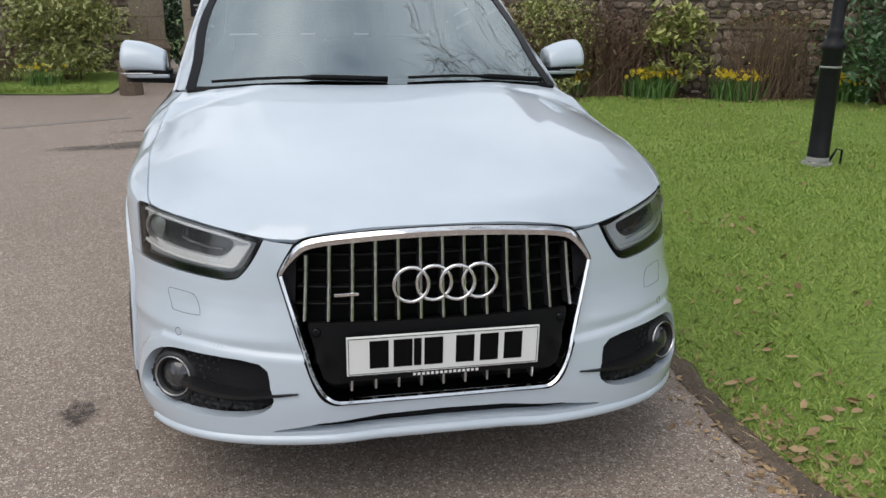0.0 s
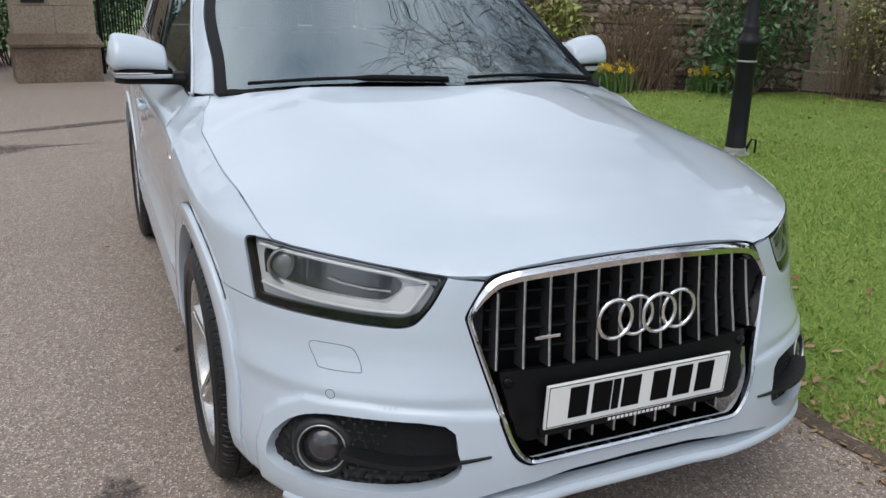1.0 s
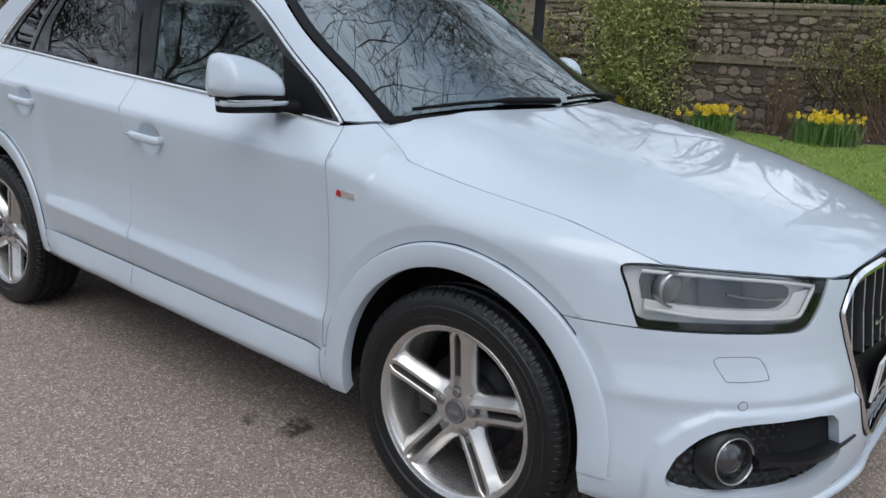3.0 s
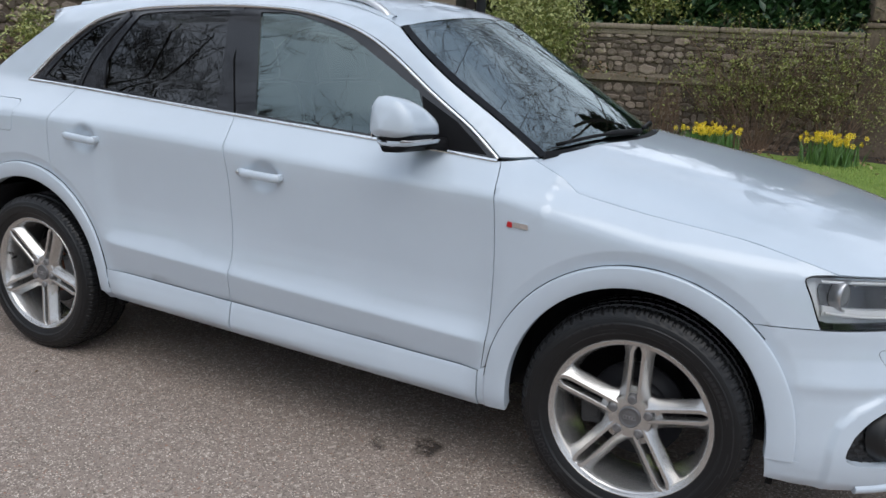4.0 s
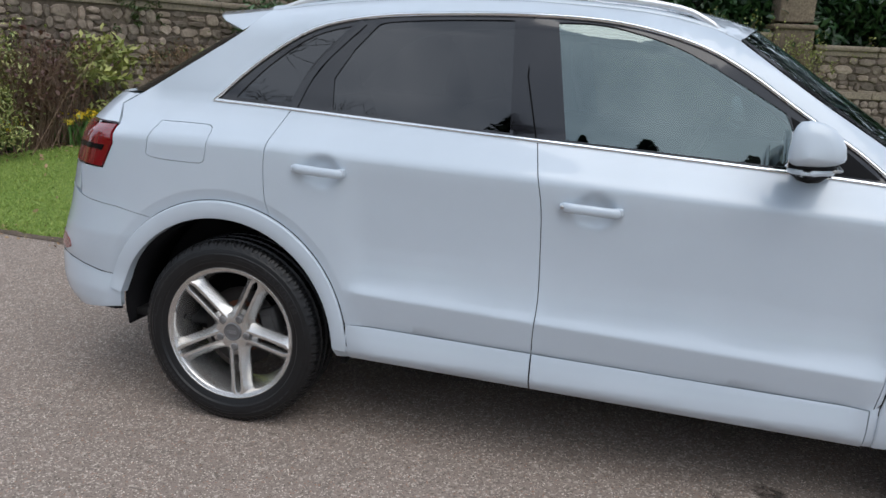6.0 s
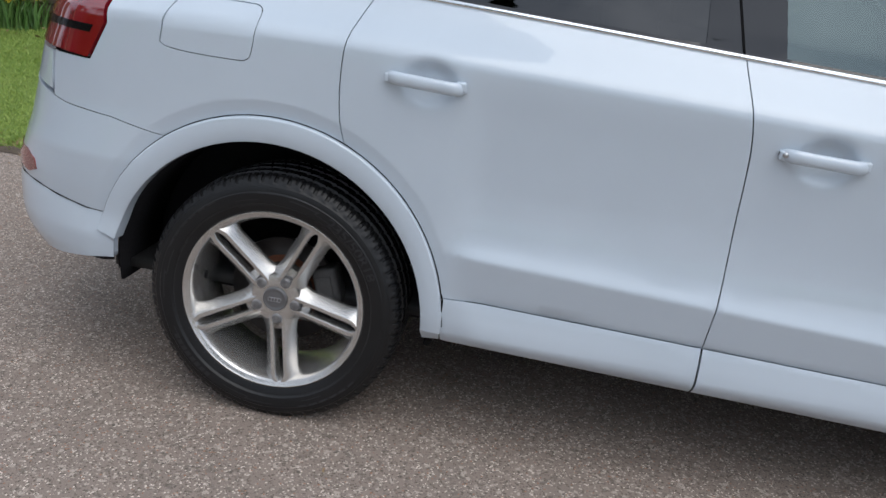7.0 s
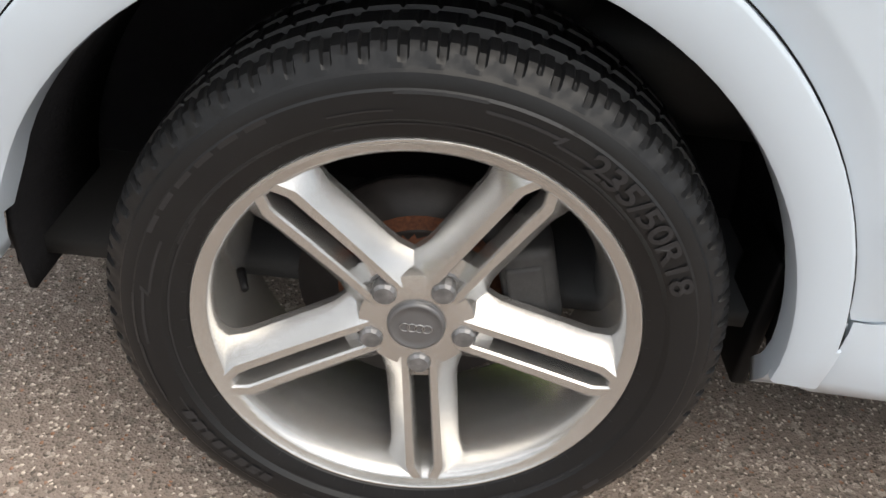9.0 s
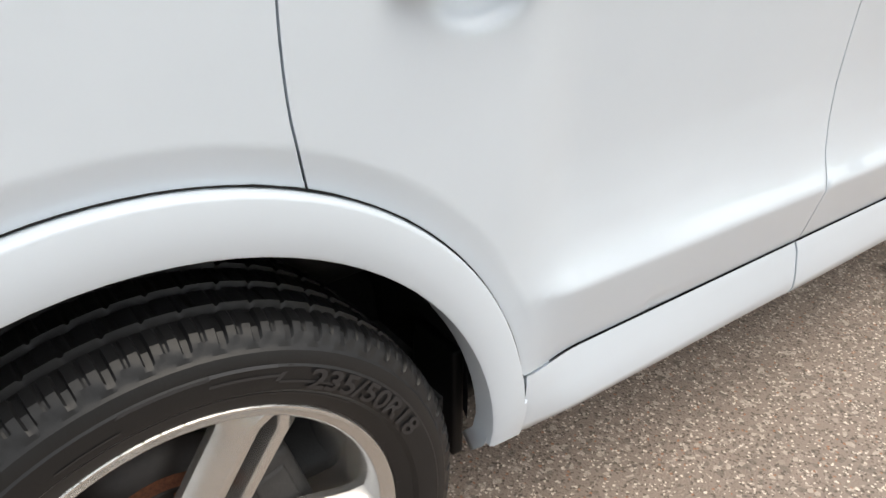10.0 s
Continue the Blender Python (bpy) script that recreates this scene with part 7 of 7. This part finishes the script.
seat(-.37, 1.12, .52)
seat(.37, 1.12, .52)
seat(0, 1.98, 1.30, .50, .56)
bm = bmesh.new()
box(bm, -.12, .12, .95, 1.6, .33, .66, .03)
box(bm, -.78, .78, .5, 3.1, .325, .35)
part("console", bm, DASH, car)
fgrid("headlining", lambda s, v: froof(s * .96, v) - Vector((0, 0, .035)), -1, 1, .02, .96, 12, 12, CLOTH, car, "pale headlining")

# Wheels: rim as the part, tyre, bolts, cap, valve, brake under it.
def make_wheel(spin, disc_mat, hub_mat):
    bm = bmesh.new()
    I = Matrix()
    # Barrel and lip; x points outwards.
    turned(bm, [(-.100, .236), (-.098, .241), (-.090, .241), (-.086, .226), (-.03, .212), (.045, .216), (.080, .2260), (.0925, .2295), (.0965, .2325), (.0985, .2355), (.1005, .2430), (.1025, .2450), (.1025, .2470), (.1005, .2488), (.096, .2492), (.090, .2485), (.086, .243)], I, 96)
    bmesh.ops.recalc_face_normals(bm, faces=bm.faces[:])
    rim = part("wheel", bm, ALLOY, None, "silver five twin-spoke alloy wheel with black tyre")
    rim.data.set_sharp_from_angle(angle=radians(32))
    bm = bmesh.new()
    turned(bm, [(.060, .0005), (.066, .026), (.0665, .031), (.073, .0325), (.075, .046), (.070, .066), (.056, .073), (.03, .073)], I, 60)
    bmesh.ops.recalc_face_normals(bm, faces=bm.faces[:])
    part("hub", bm, ALLOY, rim).data.set_sharp_from_angle(angle=radians(32))
    for k in range(5):
        bm = bmesh.new()
        base = spin + k * 72
        for sgn in (-1, 1):
            loops = []
            for i in range(11):
                t = i / 10
                r = .050 + (.2335 - .050) * t
                lat = sgn * .0105 * (1 - step(.93, 1.03, t))            # the slot between the two bars closes at the ring
                wide = .0325 + .011 * step(.82, 1, t) + .010 * step(.25, 0, t)
                top = .0735 + .012 * math.sin(t * 1.45) + .0125 * t * t
                # a narrow flat along the slot, then a long slope towards the open window
                sec = [(sgn * o, x) for o, x in ((0, top - .034), (0, top - .003), (.002, top), (.010 + .003 * t, top), (wide * .80, top - .017), (wide, top - .028), (wide, top - .040))]
                a = radians(base)
                loop = []
                for l, x in sec:
                    rr, tt = r, lat + l
                    # direction down for angle 0, tilting forward with the angle
                    y = -rr * math.sin(a) - tt * math.cos(a)
                    z = -rr * math.cos(a) + tt * math.sin(a)
                    loop.append(Vector((x, y, z)))
                loops.append(loop)
            rings(bm, loops, True, True)
        a = radians(base)                                # web between the two bars of a pair, round the bolt
        loops = []
        for r, hw, x in ((.035, .022, .066), (.075, .019, .060), (.094, .018, .056)):
            loops.append([Vector((x + d, -r * math.sin(a) - l * math.cos(a), -r * math.cos(a) + l * math.sin(a))) for l, d in ((-hw, -.03), (-hw, 0), (hw, 0), (hw, -.03))])
        rings(bm, loops, True, True)
        loops = []
        b = radians(base + 36)                           # the rounded V where neighbouring pairs meet
        for i in range(-5, 6):
            t = i / 5
            out_r = .0835 + .0085 * t * t
            edge = max(.7265 * out_r - .0556, 0) + .003
            loop = []
            for r, l, x in ((.040, t * .018, .0700), (.060, t * .012, .0655), (out_r - .010, t * edge * .75, .0570), (out_r - .003, t * edge * .95, .0500), (out_r, t * edge, .042), (.040, t * .018, .040)):
                loop.append(Vector((x, -r * math.sin(b) - l * math.cos(b), -r * math.cos(b) + l * math.sin(b))))
            loops.append(loop)
        rings(bm, loops, True, True)
        bmesh.ops.recalc_face_normals(bm, faces=bm.faces[:])
        part("spoke", bm, ALLOY, rim, "twin-bar silver spoke").data.set_sharp_from_angle(angle=radians(28))
    # Tyre with ribs, slanted shoulder blocks and sidewall relief.
    prof = [(-.095, .243), (-.108, .256), (-.1165, .285), (-.113, .312), (-.103, .331), (-.093, .3405), (-.072, .3440), (-.069, .3365), (-.061, .3365), (-.058, .3450), (-.030, .3460), (-.027, .3380), (-.019, .3380), (-.016, .3462), (.016, .3462), (.019, .3380), (.027, .3380), (.030, .3460), (.058, .3450), (.061, .3365), (.069, .3365), (.072, .3440), (.084, .3420), (.093, .3395), (.0965, .3365), (.1005, .3330), (.1035, .3285), (.1065, .3230), (.1085, .3195), (.1115, .3170), (.1145, .3090), (.1150, .3040), (.1168, .3015), (.1172, .2850), (.1150, .2740), (.1125, .2715), (.1100, .2690), (.1070, .2590), (.1030, .2505), (.0990, .2480), (.092, .2440)]
    n, lugs = 960, 60
    vs, fs = [], []
    for k in range(n):
        t = 2 * math.pi * k / n
        for x, r in prof:
            rr = r
            ph = k / n * lugs % 1
            if abs(x) > .071 and r > .3225:                # shoulder grooves
                if ph < .24:
                    rr -= .0046 * min(1, max(0, r - .3255) / .005)
                elif .56 < ph < .64:
                    rr -= .0022 * min(1, max(0, r - .331) / .004)
            elif abs(x) < .059 and r > .343:
                if ((k - x * 200) / n * lugs * 1.0) % 1 < .14:
                    rr -= .0030
            if .3225 < r < .329 and x > 0:                 # scalloped rib under the blocks
                rr += .0013 * math.sin(ph * 2 * math.pi)
            vs.append((x, -rr * math.sin(t), -rr * math.cos(t)))
    m_ = len(prof)
    for k in range(n):
        for i in range(m_ - 1):
            a, b = k * m_ + i, (k + 1) % n * m_ + i
            fs.append((a, b, b + 1, a + 1))
    tyre = from_lists("tyre", vs, fs, RUBBER, rim, "black all-season tyre", True)
    tyre.data.set_sharp_from_angle(angle=radians(21))

    def curved(points, faces, radius, mid, lift, mat, name):
        """Lay flat shapes on the sidewall, along a circle; mid: the angle from the bottom, turning forward."""
        out = []
        for p in points:
            a, r = mid - p[0] / radius, radius + p[1]
            x = lerp_table([(.243, .1000), (.249, .1040), (.259, .1075), (.269, .1100), (.2715, .1125), (.274, .1150), (.285, .1172), (.3015, .1168), (.304, .1150), (.309, .1145), (.317, .1115)], r) + lift
            out.append((x, -r * math.sin(a), -r * math.cos(a)))
        return tagged(from_lists(name, out, faces, mat, rim), kind="stuff" if len(faces) > 9 and name != "size_marking" else "")

    word_p, word_f = letters("235/50R18", .033, .0007)
    size_mark = [(p.x * 1.28, p.y - .003) for p in word_p]
    curved(size_mark, word_f, .281, radians(spin + 124), .0024, LETTER, "size_marking")

    def blocks(rows):
        ps, fc = [], []
        for x0, x1, y0, y1, lean in rows:
            nn = max(2, int((x1 - x0) / .012))
            for i in range(nn + 1):
                x = x0 + (x1 - x0) * i / nn
                ps += [(x, y0), (x + lean, y1)]
            o = len(ps) - 2 * (nn + 1)
            fc += [(o + 2 * i, o + 2 * i + 2, o + 2 * i + 3, o + 2 * i + 1) for i in range(nn)]
        return ps, fc
    for mid in (spin - 138, spin + 29):                    # unread raised marks: plain bars
        ps, fc = blocks([(-.084 + i * .030, -.084 + i * .030 + .022, -.010, .0235, .003) for i in range(6)])
        curved(ps, fc, .279, radians(mid), .0018, LETTER, "maker_marking")
    ps, fc = blocks([(-.075 + i * .0185, -.075 + i * .0185 + .013, 0, .0125, .002) for i in range(8)])
    curved(ps, fc, .281, radians(spin - 57), .0018, LETTER, "model_marking")
    ps, fc = blocks([(-.16, -.10, .004, .006, 0), (-.10, -.02, .0205, .0235, .004), (-.02, .05, .0115, .0150, 0), (.05, .12, .005, .008, 0), (-.16, .16, -.0125, -.0105, 0), (-.02, .045, .0225, .0255, 0), (.045, .05, .007, .0245, .012)])
    curved(ps, fc, .279, radians(spin + 160), .0008, LETTER, "sidewall_line")
    curved(ps, fc, .279, radians(spin - 8), .0008, LETTER, "sidewall_line")
    curved(ps, fc, .279, radians(spin - 96), .0008, LETTER, "sidewall_line")
    ticks = [(i * .0415, i * .0415 + .0013, -.0195, -.0125, 0) for i in range(-20, 22)]
    ps, fc = blocks(ticks)
    curved(ps, fc, .268, radians(spin), .0006, LETTER, "sidewall_tick")
    for k in range(5):
        a = radians(spin + k * 72)
        c = Vector((0, -.056 * math.sin(a), -.056 * math.cos(a)))
        bm = bmesh.new()
        turned(bm, [(.052, .0190), (.0605, .0190), (.0620, .0165), (.0610, .0145), (.0765, .0140), (.0800, .0110), (.0806, .0001)], Matrix.Translation(c), 12)
        part("wheel_bolt", bm, BOLT, rim, "grey wheel bolt", False)
    bm = bmesh.new()
    turned(bm, [(.073, .0335), (.0785, .0325), (.0800, .0290), (.0785, .0280), (.0795, .02), (.0800, .0005)], Matrix(), 40)
    cap = part("centre_cap", bm, CAPGREY, rim, "dark grey centre cap")
    for j in range(4):
        bm, loops = bmesh.new(), []
        for i in range(20):
            t = 2 * math.pi * i / 20
            cc = Vector((.0803, (j - 1.5) * -.0085 + .0056 * math.cos(t), .0056 * math.sin(t)))
            o = Vector((0, math.cos(t), math.sin(t)))
            loops.append([cc + o * .0007 * math.cos(a) + Vector((.0006 * math.sin(a), 0, 0)) for a in (0, 1.57, 3.14, 4.71)])
        rings(bm, loops, True, False, True)
        part("cap_ring", bm, SATIN, rim)
    bm = bmesh.new()
    va = radians(spin - 108)
    tube(bm, [(.055 + .03 * t, -(.205 - .012 * t) * math.sin(va), -(.205 - .012 * t) * math.cos(va)) for t in (0, .4, .7, 1)], [.0055, .005, .0042, .0042], 8)
    part("valve", bm, PLASTIC, rim, "black tyre valve")
    bm = bmesh.new()
    turned(bm, [(-.012, .07), (-.012, .148), (.000, .148), (.000, .082), (.004, .078), (.024, .076), (.028, .05)], Matrix(), 48)
    brake = part("brake_disc", bm, disc_mat, rim, "worn steel brake disc")
    bm = bmesh.new()
    turned(bm, [(.0005, .100), (.001, .078), (.026, .0765), (.03, .045)], Matrix(), 36)
    part("disc_hub", bm, hub_mat, rim)
    bm = bmesh.new()
    ca = radians(spin + 98)
    mm = Matrix.Rotation(-ca, 4, "X")
    box(bm, -.03, .036, -.055, .055, -.165, -.098, .012, mm)
    box(bm, .02, .040, -.035, .035, -.150, -.105, .006, mm)
    part("brake_caliper", bm, CALIPER, rim, "grey cast brake caliper")
    return rim


for x, y, spin, dm, hm in ((-.787, 2.603, 8, DISC, RUST), (-.785, -.004, 178, IRON, IRON)):
    wh = make_wheel(spin, dm, hm)
    wh.parent = car
    wh.matrix_basis = Matrix.Translation((x, y, .338 if y > 1 else .330)) @ Matrix.Diagonal((-1, 1, 1, 1))
    other = copy_thing(wh, Matrix.Translation((-x, y, .338)))
    other.matrix_basis = Matrix.Translation((-x, y, .338))
for ob in both:
    mirrored(ob, ob.parent)


# The far flank stands a little nearer than a true mirror image: the car's axis leans by a degree.
def lean_in(ob):
    for kid in ob.children:
        if kid.name.split(".")[0] != "wheel":
            if kid.type == "MESH":
                for v in kid.data.vertices:
                    v.co.x -= (.003 + .044 * ((min(max(v.co.y, -.8), .8) + .8) / 1.6) ** 2) * max(0.0, v.co.x + .86) / .9
            lean_in(kid)


lean_in(car)


# ---- single stones of the garden wall, as pieces ----
stone_meshes = []
for kv, kf in KINDS:
    me = bpy.data.meshes.new("stone")
    me.from_pydata(kv, [], kf)
    me.materials.append(STONE)
    stone_meshes.append(me)
for wall_ob, picked, wall_frame in (main_wall, north_wall):
    for s, z, w, h, k, t in picked:
        ob = new("stone", stone_meshes[k])
        ob.parent = wall_ob
        ob.matrix_basis = wall_frame @ Matrix.Translation((s, -.012, z)) @ pose(0, 0, 0, 0, math.degrees(-t), 0) @ Matrix.Diagonal((w, .09 + .075 * ((k * 7 + int(s * 50)) % 10) / 10, h, 1))
